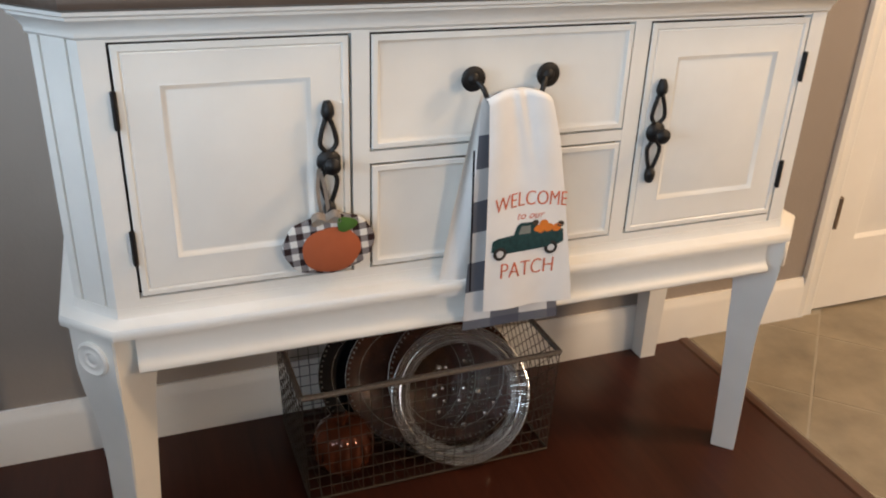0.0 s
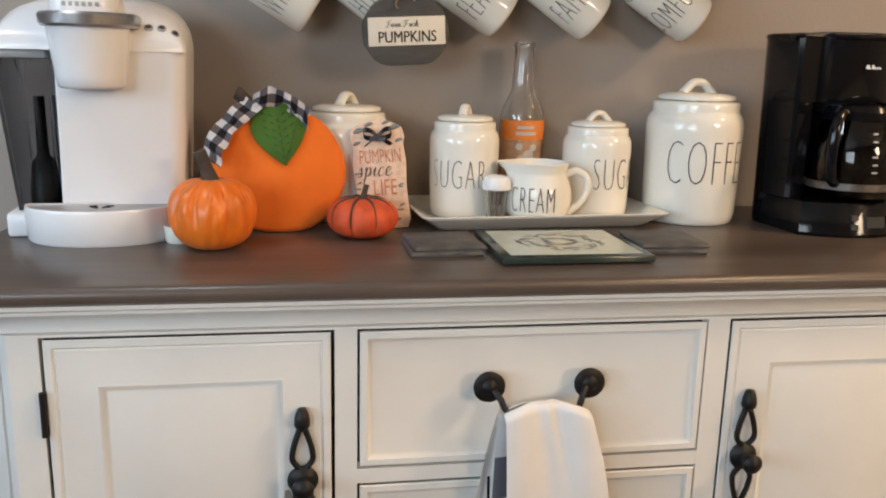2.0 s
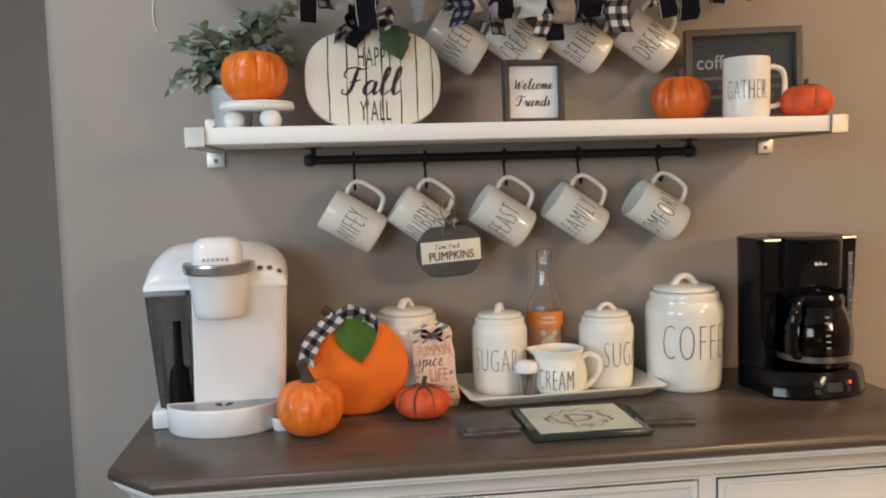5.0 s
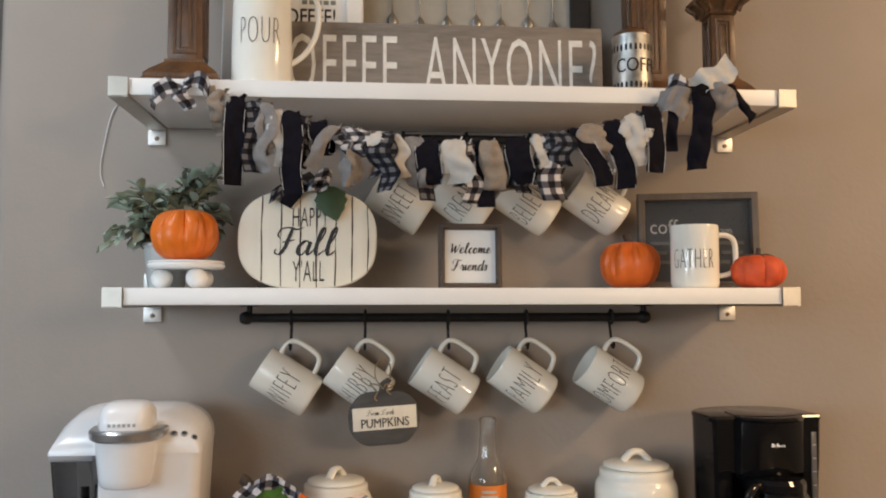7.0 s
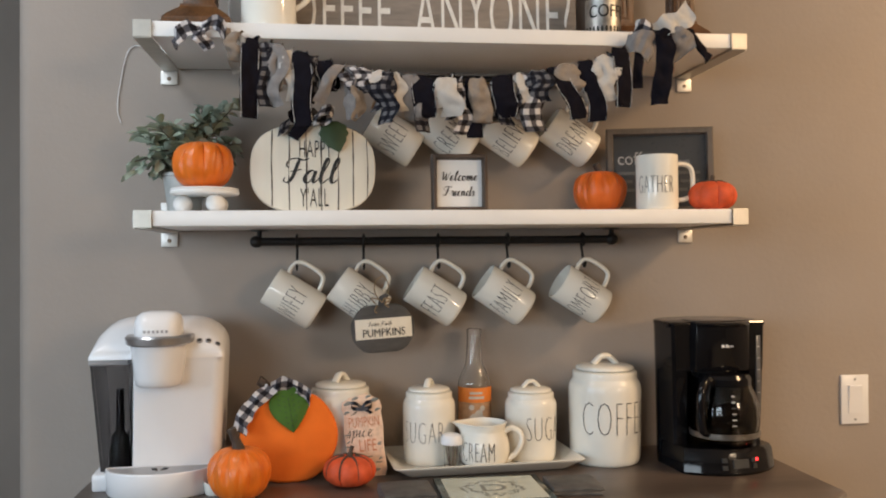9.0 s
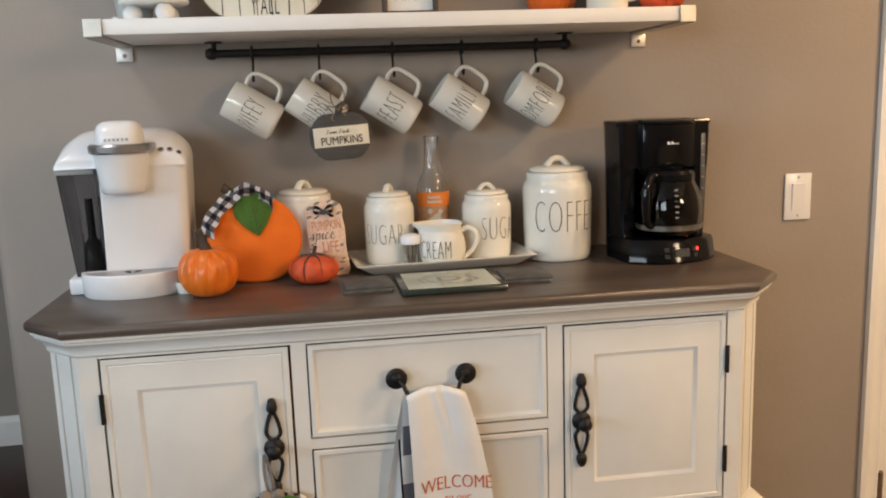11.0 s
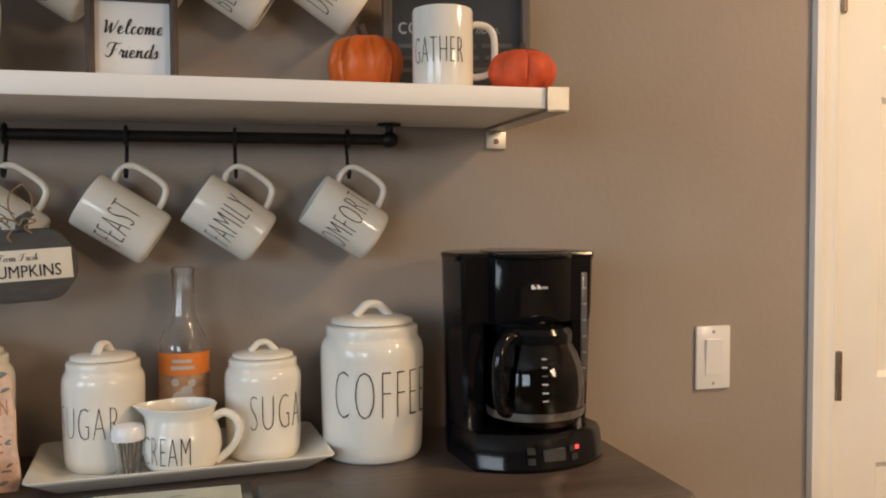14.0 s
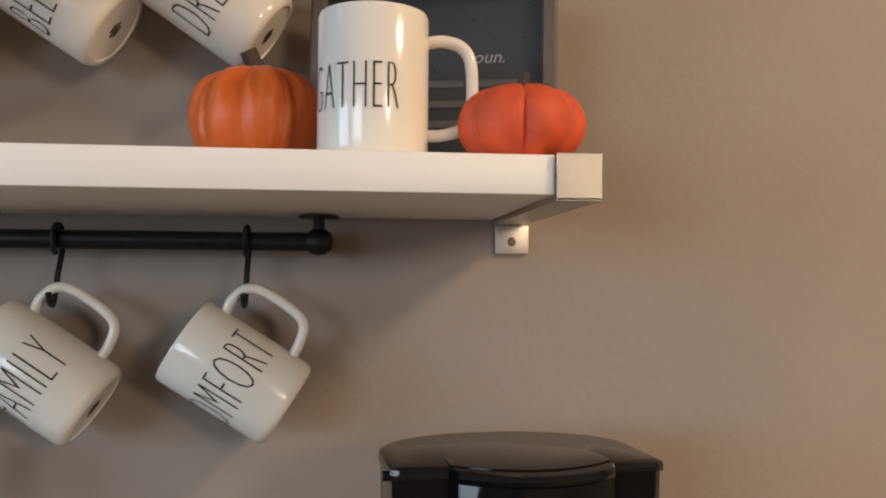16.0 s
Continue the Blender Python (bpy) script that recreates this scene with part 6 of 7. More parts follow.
pumpkin("orange_pumpkin", low(0.338, -0.125, 0, 0, 0, 40), 0.0555, 0.090, ORANGE_DEEP, "orange satin pumpkin beside the white mug", 8, 0.20, 0.022, (-0.010, 0.002), 15, stem_r=0.0085, folds=0.13)
mug(low(0.435, -0.205, 0), "GATHER", -26, "white glazed mug lettered gather standing on the shelf", 0.038)
pumpkin("small_pumpkin", low(0.550, -0.215, 0, 0, 0, 5), 0.050, 0.061, ORANGE_FOAM, "small reddish foam pumpkin at the shelf end", 7, 0.17, 0.016, (0.004, 0.003), 21, 7, 0.005, crease_from=0.75)

# ---- on the upper shelf ----
def up(x, y, *turn):
    """A pose on the upper shelf, which hangs a little low at one end."""
    return upper_shelf.matrix_basis @ pose(x, y, 0, *turn)


def pillar(m, height, w_base, w_col, w_cap, label, carved=True, ch=0.062):
    ob = thing("candle_holder", m, label, "candle holder", "wooden candle holders")
    def sq(w, z):
        a = w / 2
        return [(-a, -a, z), (a, -a, z), (a, a, z), (-a, a, z)]
    bm = bmesh.new()
    b = w_base
    rings(bm, [sq(b, 0), sq(b, 0.014), sq(b * 0.96, 0.017), sq(b * 0.93, 0.020), sq(b * 0.93, 0.026), sq(b * 0.80, 0.036), sq(w_col * 1.28, 0.050), sq(w_col * 1.14, 0.054), sq(w_col * 1.14, 0.059)])
    part("base", bm, BROWNWOOD, ob, sharp=25)
    top, g = height - ch, ch / 0.062
    col = bmesh.new()
    box(col, -w_col / 2, w_col / 2, -w_col / 2, w_col / 2, 0.0592, top, 0.003)
    shaft = part("shaft", col, BROWNWOOD, ob)
    for k in range(4):
        bm = bmesh.new()
        frame_ring(bm, -w_col * 0.34, w_col * 0.34, 0.070, top - 0.008, 0.006, -w_col / 2 - 0.0022, -w_col / 2 + 0.002, 0.001)
        frame_ring(bm, -w_col * 0.17, w_col * 0.17, 0.080, top - 0.018, 0.004, -w_col / 2 - 0.0018, -w_col / 2 + 0.002, 0.001)
        part("panel_moulding", bm, BROWNWOOD, shaft, "", Matrix.Rotation(radians(90 * k), 4, "Z"))
    bm = bmesh.new()
    rings(bm, [sq(w_col * 1.06, top + 0.0002), sq(w_col * 1.14, top + 0.004 * g), sq(w_col * 1.10, top + 0.010 * g), sq(w_col * 1.18, top + 0.020 * g), sq(w_cap * 0.86, top + 0.044 * g), sq(w_cap * 0.98, top + 0.048 * g), sq(w_cap, top + 0.054 * g), sq(w_cap, top + 0.060 * g), sq(w_cap * 0.97, top + ch)])
    cap = part("capital", bm, BROWNWOOD, ob, sharp=25)
    if carved:
        for k in range(4):
            for dx in (-0.36, 0.0, 0.36):
                bm = bmesh.new()
                x = dx * w_cap
                tube(bm, smooth_path([(x, -w_col * 0.56, top + 0.008 * g), (x, -w_col * 0.66, top + 0.024 * g), (x * 1.1, -w_cap * 0.47, top + 0.040 * g), (x * 1.12, -w_cap * 0.52, top + 0.044 * g), (x * 1.1, -w_cap * 0.50, top + 0.036 * g)], 4), [0.003 * g + 0.005 * g * math.sin(math.pi * q / 16) for q in range(17)], 8)
                part("carved_leaf", bm, BROWNWOOD, cap, "", Matrix.Rotation(radians(90 * k), 4, "Z"))
    return ob


pillar(up(-0.492, -0.155), 0.318, 0.138, 0.061, 0.120, "tall carved brown wooden pillar candle holder", True)
pillar(up(0.385, -0.085), 0.390, 0.150, 0.070, 0.130, "tallest carved brown wooden pillar candle holder behind the tin", True)
pillar(up(0.520, -0.130), 0.220, 0.110, 0.048, 0.092, "short carved brown wooden pillar candle holder with a candle", True, 0.040)
cd = lathe([(0, 0), (0.0385, 0), (0.039, 0.002), (0.039, 0.168), (0.037, 0.171), (0.012, 0.168), (0, 0.167)], 40)
candle = thing("candle", up(0.520, -0.130) @ pose(0, 0, 0.220), "thick ivory pillar candle on the short holder", "candle")
part("wax", cd, WAX, candle)
bm = bmesh.new()
tube(bm, [(0, 0, 0.165), (0.001, 0, 0.182)], 0.0012, 6)
part("wick", bm, LETTER, candle)


def pitcher(m):
    ob = thing("pitcher", m, "tall cream stoneware pitcher lettered pour", "pitcher")
    def lip(a, z):
        t = max(0.0, (z - 0.20) / 0.035)
        d = abs(a % (2 * math.pi) - math.pi)
        return 1 + 0.22 * min(1, t) * math.exp(-(d / 0.32) ** 2)
    r = 0.0530
    part("body", lathe([(0, 0.002), (r - 0.008, 0.002), (r - 0.006, 0), (r - 0.001, 0.004), (r + 0.001, 0.02), (r + 0.001, 0.09), (r - 0.0005, 0.165), (r - 0.003, 0.192), (r - 0.0045, 0.205), (r - 0.0035, 0.215), (r + 0.0005, 0.229), (r - 0.002, 0.2305), (r - 0.0075, 0.205), (r - 0.004, 0.02), (0, 0.012)], 64, lip), CERAMIC, ob, sharp=55)
    bm = bmesh.new()
    handle_arc(bm, [(r - 0.004, 0, 0.205), (r + 0.018, 0, 0.208), (r + 0.042, 0, 0.190), (r + 0.050, 0, 0.155), (r + 0.042, 0, 0.112), (r + 0.022, 0, 0.080), (r - 0.001, 0, 0.062)], 0.0065, 0.85, (0, 1, 0))
    part("handle", bm, CERAMIC, ob)
    letters_on("lettering", ob, round_at(r + 0.0016, 0.082, -6), "POUR", 0.052, LETTER, "thin black hand lettering", squeeze=0.36, thin=-0.034, space=1.16, stroke=0.00025)
    return ob


pitcher(up(-0.358, -0.165, 0, 0, 8))

ornament = thing("wall_ornament", pose(-0.410, -0.003, 2.372), "white ceramic scalloped ornament hung high on the wall", "wall ornament")
part("dish", lathe([(0, 0.0), (0.046, 0.0), (0.052, 0.004), (0.050, 0.010), (0.040, 0.008), (0, 0.006)], 48), CERAMIC, ornament, "", Matrix.Rotation(radians(90), 4, "X"), sharp=50)
for k in range(8):
    a = radians(22.5 + 45 * k)
    bm = bmesh.new()
    bmesh.ops.create_uvsphere(bm, u_segments=20, v_segments=12, radius=0.023)
    part("scallop", bm, CERAMIC, ornament, "", Matrix.Translation((0.056 * math.cos(a), -0.012, 0.056 * math.sin(a))) @ Matrix.Diagonal((1, 0.5, 1, 1)), sharp=80)

wh, face, yy = picture("framed_quote", up(-0.311, -0.084, -5, 0, 0), 0.272, 0.342, 0.034, 0.018, WHITEPAINT, PAPER, "white-framed coffee quote print leaning on the wall", inner=0.008)
for t, x, z, h, kw in (("I NEED", 0.050, 0.257, 0.016, dict(squeeze=0.85)), ("DAY", 0.040, 0.234, 0.014, dict(squeeze=0.85)), ("COFFEE!", 0.022, 0.172, 0.032, dict(squeeze=0.72, thin=0.01))):
    letters_on("lettering", face, flat_at(x, yy - 0.0006, z), t, h, LETTER, **kw)
for k in range(5):
    bm = bmesh.new()
    box(bm, 0.016 + 0.014 * k, 0.026 + 0.014 * k, yy - 0.0012, yy + 0.001, 0.213, 0.221)
    part("text_bar", bm, GREYINK, face, "unreadable small print")

spoons, face, yy = picture("spoon_display_case", up(0.034, -0.026, -1.5, 0, 0), 0.520, 0.520, 0.040, 0.022, BLACKFRAME, LINEN, "black-framed display of souvenir teaspoons", "display case", 0.016)
rnd = random.Random(6)
for row, (z, xs) in enumerate(((0.206, (-0.150, -0.093, -0.038, 0.023, 0.074, 0.132, 0.184)), (0.332, (-0.180, -0.128, -0.067, -0.011, 0.049, 0.096, 0.153)), (0.455, (-0.165, -0.11, -0.05, 0.01, 0.065, 0.12, 0.17)))):
    for x in xs:
        z0 = z + rnd.uniform(-0.006, 0.004)
        bm = bmesh.new()
        L = rnd.uniform(0.070, 0.082)
        pts = [(0, 0, -0.005), (0, 0, 0.001), (0, 0, 0.010), (0, 0, 0.019), (0, 0, 0.026), (0, 0, 0.031), (0, 0, L), (0, 0, L + 0.006), (0, 0, L + 0.013), (0, 0, L + 0.017)]
        tube(bm, pts, [0.002, 0.0080, 0.0100, 0.0080, 0.003, 0.0014, 0.0017, rnd.uniform(0.004, 0.009), rnd.uniform(0.003, 0.010), 0.0015], 12, 0.4, (1, 0, 0))
        part("teaspoon", bm, SPOON, spoons, "small silver souvenir spoon", Matrix.Translation((x, yy - 0.005, z0 - 0.02)))

sign = thing("wooden_sign", up(-0.036, -0.105, -2, 0, 0), "grey barn-wood sign with white letters reading Coffee, anyone?", "sign")
bm = bmesh.new()
box(bm, -0.332, 0.331, 0, 0.018, 0, 0.164, 0.002)
brd = part("board", bm, GREYWOOD, sign)
letters_on("lettering", brd, flat_at(-0.008, -0.0007, 0.020), "COFFEE, ANYONE?", 0.122, WHITEINK, "hand painted white letters", squeeze=0.404, thin=-0.007, space=1.13, stroke=0.0004)
letters_on("comma", brd, flat_at(-0.047, -0.0009, 0.006), ",", 0.026, WHITEINK, squeeze=1.0)


def coffee_tin(m):
    ob = thing("coffee_tin", m, "pierced galvanised tin lettered coffee with knobbed lid", "tin")
    r, h = 0.0365, 0.118
    part("can", lathe([(0, 0), (r, 0), (r + 0.001, 0.002), (r + 0.001, 0.006), (r, 0.008), (r, h - 0.006), (r + 0.001, h - 0.004), (r + 0.001, h), (0, h)], 48), TIN, ob)
    part("lid", lathe([(0, h + 0.0002), (r - 0.001, h + 0.0002), (r - 0.002, h + 0.006), (r * 0.6, h + 0.014), (0.006, h + 0.017), (0, h + 0.017)], 40), BROWNWOOD, ob, "brown domed lid")
    part("lid_knob", lathe([(0, h + 0.016), (0.004, h + 0.016), (0.006, h + 0.021), (0.004, h + 0.026), (0, h + 0.027)], 18), BROWNWOOD, ob)
    for z in (0.022, 0.092):
        bm = bmesh.new()
        for k in range(26):
            c = round_at(r + 0.0006, 0, -90 + 360 / 26 * k)
            rings(bm, [[c(0.0026 * f * math.cos(a), z + 0.0066 * f * math.sin(a)) for a in [2 * math.pi * q / 12 for q in range(12)]] for f in (1.0, 0.1)], False, True)
        part("pierced_band", bm, BLACKMATT, ob, "row of pierced ovals")
    letters_on("lettering", ob, round_at(r + 0.0008, 0.046, 12), "COFFEE", 0.026, BLACKMATT, "pierced lettering", squeeze=0.8, stroke=0.0003)
    return ob


coffee_tin(up(0.328, -0.185))


# ---- rag garland along the upper shelf ----
def garland():
    ob = thing("rag_garland", pose(0, 0, -0.009), "rag garland of gingham, navy, linen and cream strips", "garland")
    ctrl = [(-0.470, -0.288, 1.922), (-0.392, -0.292, 1.893), (-0.314, -0.294, 1.868), (-0.223, -0.296, 1.844), (-0.120, -0.298, 1.826), (0.010, -0.298, 1.820), (0.110, -0.296, 1.830), (0.200, -0.295, 1.848), (0.290, -0.293, 1.872), (0.350, -0.292, 1.908), (0.400, -0.288, 1.922)]
    line = smooth_path(ctrl, 12)
    bm = bmesh.new()
    tube(bm, line, 0.0014, 6)
    part("string", bm, TWINE, ob, "jute string")
    rnd = random.Random(31)
    code = {"N": (NAVY, "navy ribbon strip"), "k": (CHECK, "black and white gingham strip"), "b": (BURLAP, "beige linen strip"), "c": (CREAM, "cream cloth strip"), "p": (NAVYCHECK, "dark plaid strip"), "g": (GAUZE, "grey gauze strip")}
    words = dict(code.values())

    def strip(letter, x, sway, length, wide, fwd=0.014, curl=0.0):
        """One rag tied over the string at x: it hangs by length, ends sway to a side, and may curl back up."""
        mat, word = code[letter]
        p = min(line, key=lambda q: abs(q.x - x)) + Vector((0, rnd.uniform(-0.004, 0.003), 0))
        solid = letter == "N"
        bm = bmesh.new()
        kink = rnd.uniform(-0.004, 0.004) if solid else rnd.uniform(-0.012, 0.012)
        way = [p + Vector((0, 0.003, 0.002)), p + Vector((sway * 0.1, -0.006 - fwd * 0.5, 0.006)), p + Vector((sway * 0.45 + kink, -0.008 - fwd, -0.32 * length)), p + Vector((sway * 0.8 - kink, -0.008 - fwd * 0.9, -0.68 * length)), p + Vector((sway, -0.006 - fwd * 0.6, -length))]
        if curl:
            way += [p + Vector((sway + curl, 0.004 - fwd * 0.3, -length * 0.92)), p + Vector((sway * 0.6 + curl * 1.1, 0.006 - fwd * 0.2, -length * 0.45)), p + Vector((0.004, 0.004, -0.006))]
        pts = smooth_path(way, 6)
        a0, a1 = rnd.uniform(-0.35, 0.35), rnd.uniform(-0.6, 0.6) if solid else rnd.uniform(-1.5, 1.5)
        across = []
        for q in range(len(pts)):
            f = q / (len(pts) - 1)
            a = a0 * (1 - f) + a1 * f
            across.append(Vector((math.cos(a), math.sin(a) * 0.8, sway * 4 * f)))
        ribbon(bm, pts, across, wide, rnd.uniform(0.08, 0.25) if solid else rnd.uniform(0.15, 0.5), 8, [0.42 + 0.58 * min(1, q / 9) for q in range(len(pts))], 0.0065 if solid else 0.006)
        if not solid:
            b1 = rnd.uniform(-1.2, 1.2)
            tail = smooth_path([p + Vector((0.002, 0.002, 0.002)), p + Vector((-sway * 0.3, -0.010, 0.002)), p + Vector((-sway * 0.6 - kink, -0.004 - fwd, -0.3 * length)), p + Vector((-sway * 0.5 + kink, -fwd * 0.7, -0.72 * length))], 6)
            ribbon(bm, tail, [Vector((math.cos(b1 * q / 18), math.sin(b1 * q / 18), 0.2)) for q in range(len(tail))], wide * 0.7, 0.5, 7, None, 0.005)
        knot = smooth_path([p + Vector((-0.006, 0.004, -0.012)), p + Vector((-0.003, -0.012, -0.006)), p + Vector((0.002, -0.014, 0.006)), p + Vector((0.005, 0.004, 0.010))], 4)
        ribbon(bm, knot, (0.8, 0, 0.5), wide * 0.62, 0.5, 6, None, 0.0045)
        made = part("strip", bm, mat, ob, word, sharp=70)
        if solid and wide > 0.03:
            edge = bmesh.new()
            for s in (-0.46, 0.46):
                tube(edge, [pts[q] + across[q].normalized() * (s * wide) + Vector((0, -0.0016, 0)) for q in range(9, len(pts))], 0.0005, 4)
            part("stitching", edge, STITCH, made, "pale stitched edge")

    for row in (("b", -0.405, -0.004, 0.045, 0.022), ("p", -0.352, 0.004, 0.112, 0.032, 0.010), ("N", -0.382, -0.004, 0.142, 0.034, 0.022), ("g", -0.334, 0.002, 0.105, 0.030), ("c", -0.316, 0.006, 0.088, 0.022, 0.02), ("p", -0.272, -0.004, 0.078, 0.026, 0.010), ("N", -0.296, 0.008, 0.128, 0.036, 0.024), ("N", -0.250, 0.004, 0.046, 0.032, 0.012, 0.01)):
        strip(*row)
    for row in (("g", -0.214, -0.044, 0.064, 0.024, 0.02), ("k", -0.192, 0.012, 0.036, 0.040, 0.024, 0.02), ("g", -0.202, 0.002, 0.090, 0.026, 0.008), ("b", -0.166, -0.030, 0.086, 0.026), ("c", -0.146, 0.004, 0.036, 0.036, 0.020), ("p", -0.142, 0.002, 0.090, 0.044, 0.026), ("c", -0.124, 0.020, 0.062, 0.020, 0.018), ("g", -0.092, 0.008, 0.074, 0.036, 0.012, 0.022)):
        strip(*row)
    for row in (("p", -0.062, 0.004, 0.096, 0.032, 0.008), ("N", -0.068, 0.004, 0.070, 0.044, 0.024), ("k", 0.000, 0.006, 0.096, 0.030, 0.010, 0.020), ("c", -0.026, 0.008, 0.066, 0.044, 0.024), ("N", 0.026, 0.006, 0.104, 0.030, 0.008), ("b", 0.036, 0.012, 0.074, 0.038, 0.020, 0.022), ("p", 0.096, 0.004, 0.086, 0.034, 0.008), ("N", 0.090, 0.004, 0.072, 0.046, 0.024), ("c", 0.116, 0.014, 0.060, 0.016, 0.020)):
        strip(*row)
    for row in (("k", 0.136, 0.020, 0.104, 0.046, 0.016), ("p", 0.158, 0.004, 0.052, 0.042, 0.022), ("N", 0.186, 0.050, 0.090, 0.036, 0.020), ("b", 0.216, 0.004, 0.046, 0.044, 0.022, 0.012), ("g", 0.234, 0.012, 0.094, 0.022, 0.010), ("N", 0.246, 0.026, 0.108, 0.036, 0.018), ("c", 0.282, 0.012, 0.078, 0.038, 0.022), ("p", 0.308, 0.002, 0.056, 0.030, 0.014), ("N", 0.320, 0.008, 0.108, 0.038, 0.020), ("N", 0.356, 0.004, 0.092, 0.020, 0.010)):
        strip(*row)
    # the two tied ends
    for pts, wide, wd, mat in (
            ([(-0.470, -0.292, 1.912), (-0.490, -0.300, 1.914), (-0.506, -0.302, 1.900), (-0.520, -0.300, 1.880)], (0.5, -0.3, -0.8), 0.026, CHECK),
            ([(-0.470, -0.292, 1.912), (-0.452, -0.304, 1.922), (-0.434, -0.304, 1.918), (-0.426, -0.300, 1.902)], (0.2, -0.3, 0.9), 0.028, CHECK),
            ([(-0.470, -0.293, 1.912), (-0.476, -0.302, 1.898), (-0.462, -0.304, 1.884), (-0.456, -0.300, 1.874)], (0.9, 0, 0.4), 0.026, CHECK),
            ([(-0.428, -0.293, 1.912), (-0.418, -0.300, 1.884), (-0.412, -0.298, 1.856), (-0.404, -0.296, 1.832)], (0.9, 0.1, 0.3), 0.022, BURLAP),
            ([(0.398, -0.294, 1.922), (0.420, -0.308, 1.946), (0.446, -0.306, 1.952), (0.470, -0.300, 1.980)], (0.4, -0.3, -0.9), 0.046, CREAM),
            ([(0.398, -0.294, 1.920), (0.424, -0.310, 1.924), (0.448, -0.306, 1.912), (0.456, -0.300, 1.886)], (0.75, -0.3, 0.6), 0.050, GAUZE),
            ([(0.404, -0.294, 1.930), (0.440, -0.298, 1.938), (0.474, -0.298, 1.924), (0.508, -0.296, 1.880)], (0.6, 0, 0.8), 0.020, NAVY),
            ([(0.352, -0.296, 1.930), (0.362, -0.310, 1.936), (0.378, -0.310, 1.930), (0.386, -0.304, 1.914)], (0.3, -0.2, 0.9), 0.034, CHECK),
            ([(0.378, -0.296, 1.926), (0.402, -0.314, 1.930), (0.410, -0.316, 1.880), (0.398, -0.310, 1.786)], (0.95, -0.2, 0.1), 0.036, NAVY),
            ([(0.336, -0.296, 1.902), (0.356, -0.314, 1.910), (0.376, -0.314, 1.900), (0.384, -0.304, 1.880)], (0.3, 0, 0.95), 0.046, GAUZE)):
        bm = bmesh.new()
        ribbon(bm, smooth_path(pts, 7), wide, wd, 0.35, 6, None, 0.012)
        part("strip", bm, mat, ob, words[mat], sharp=70)
    return ob


garland()
cord = bmesh.new()
tube(cord, smooth_path([(-0.594, -0.005, 1.926), (-0.640, -0.003, 1.944), (-0.668, -0.003, 1.930), (-0.686, -0.003, 1.850), (-0.690, -0.003, 1.806), (-0.683, -0.003, 1.778)], 6), 0.0009, 6)
bmesh.ops.translate(cord, vec=(0, 0, -ZU), verts=cord.verts)
part("cord", cord, PLASTICWHITE, upper_shelf, "thin white hanging cord")


# ---- hanging on the sideboard ----
def door_ornament(m):
    ob = thing("door_ornament", m, "gingham oval ornament with rust felt pumpkin on the door pull", "ornament")
    outline = blob(0.072, 0.050, 2.2, 56, 0, 0, lambda a: 0.02 * math.cos(8 * a))
    bm = slab(outline, 0.010, 0.003)
    uv = bm.loops.layers.uv.verify()
    for f in bm.faces:
        for loop in f.loops:
            loop[uv].uv = (loop.vert.co.x + 0.5, loop.vert.co.z + 0.5)
    part("body", bm, CHECKBIG, ob)
    part("felt_pumpkin", slab(blob(0.046, 0.038, 2.1, 44, 0.002, -0.008, lambda a: 0.015 * math.cos(5 * a)), 0.003, 0.0008, -0.003), RUST_FELT, ob, "rust felt pumpkin patch")
    part("leaf", slab(blob(0.016, 0.012, 2.0, 20, 0.030, 0.032, lambda a: 0.12 * math.cos(3 * a)), 0.003, 0.0008, -0.005), GREEN_FELT, ob, "green felt leaf")
    bm = bmesh.new()
    for s in (-1, 1):
        ribbon(bm, smooth_path([(s * 0.004, 0.006, 0.046), (s * 0.006, 0.003, 0.070), (s * 0.005, 0.002, 0.100), (0, 0.000, 0.128)], 4), (1, 0, 0), 0.006, 0.1)
    part("hanging_loop", bm, BURLAP, ob, "beige ribbon loop")
    bm = bmesh.new()
    for s in (-1, 1):
        ribbon(bm, smooth_path([(0, -0.003, 0.048), (s * 0.012, -0.008, 0.056), (s * 0.022, -0.004, 0.050), (s * 0.02, -0.002, 0.042), (0, -0.003, 0.046)], 4), (0.1, 0.6, 0.8), 0.012, 0.2)
    part("bow", bm, BURLAP, ob, "small beige bow")
    return ob


CHECKBIG = checks("black_white_buffalo_check", (0.72, 0.70, 0.66), (0.030, 0.016, 0.016), (0.22, 0.20, 0.20), 0.011)
door_ornament(pose(-0.296, -0.488, 0.657, 0, -6, -4))


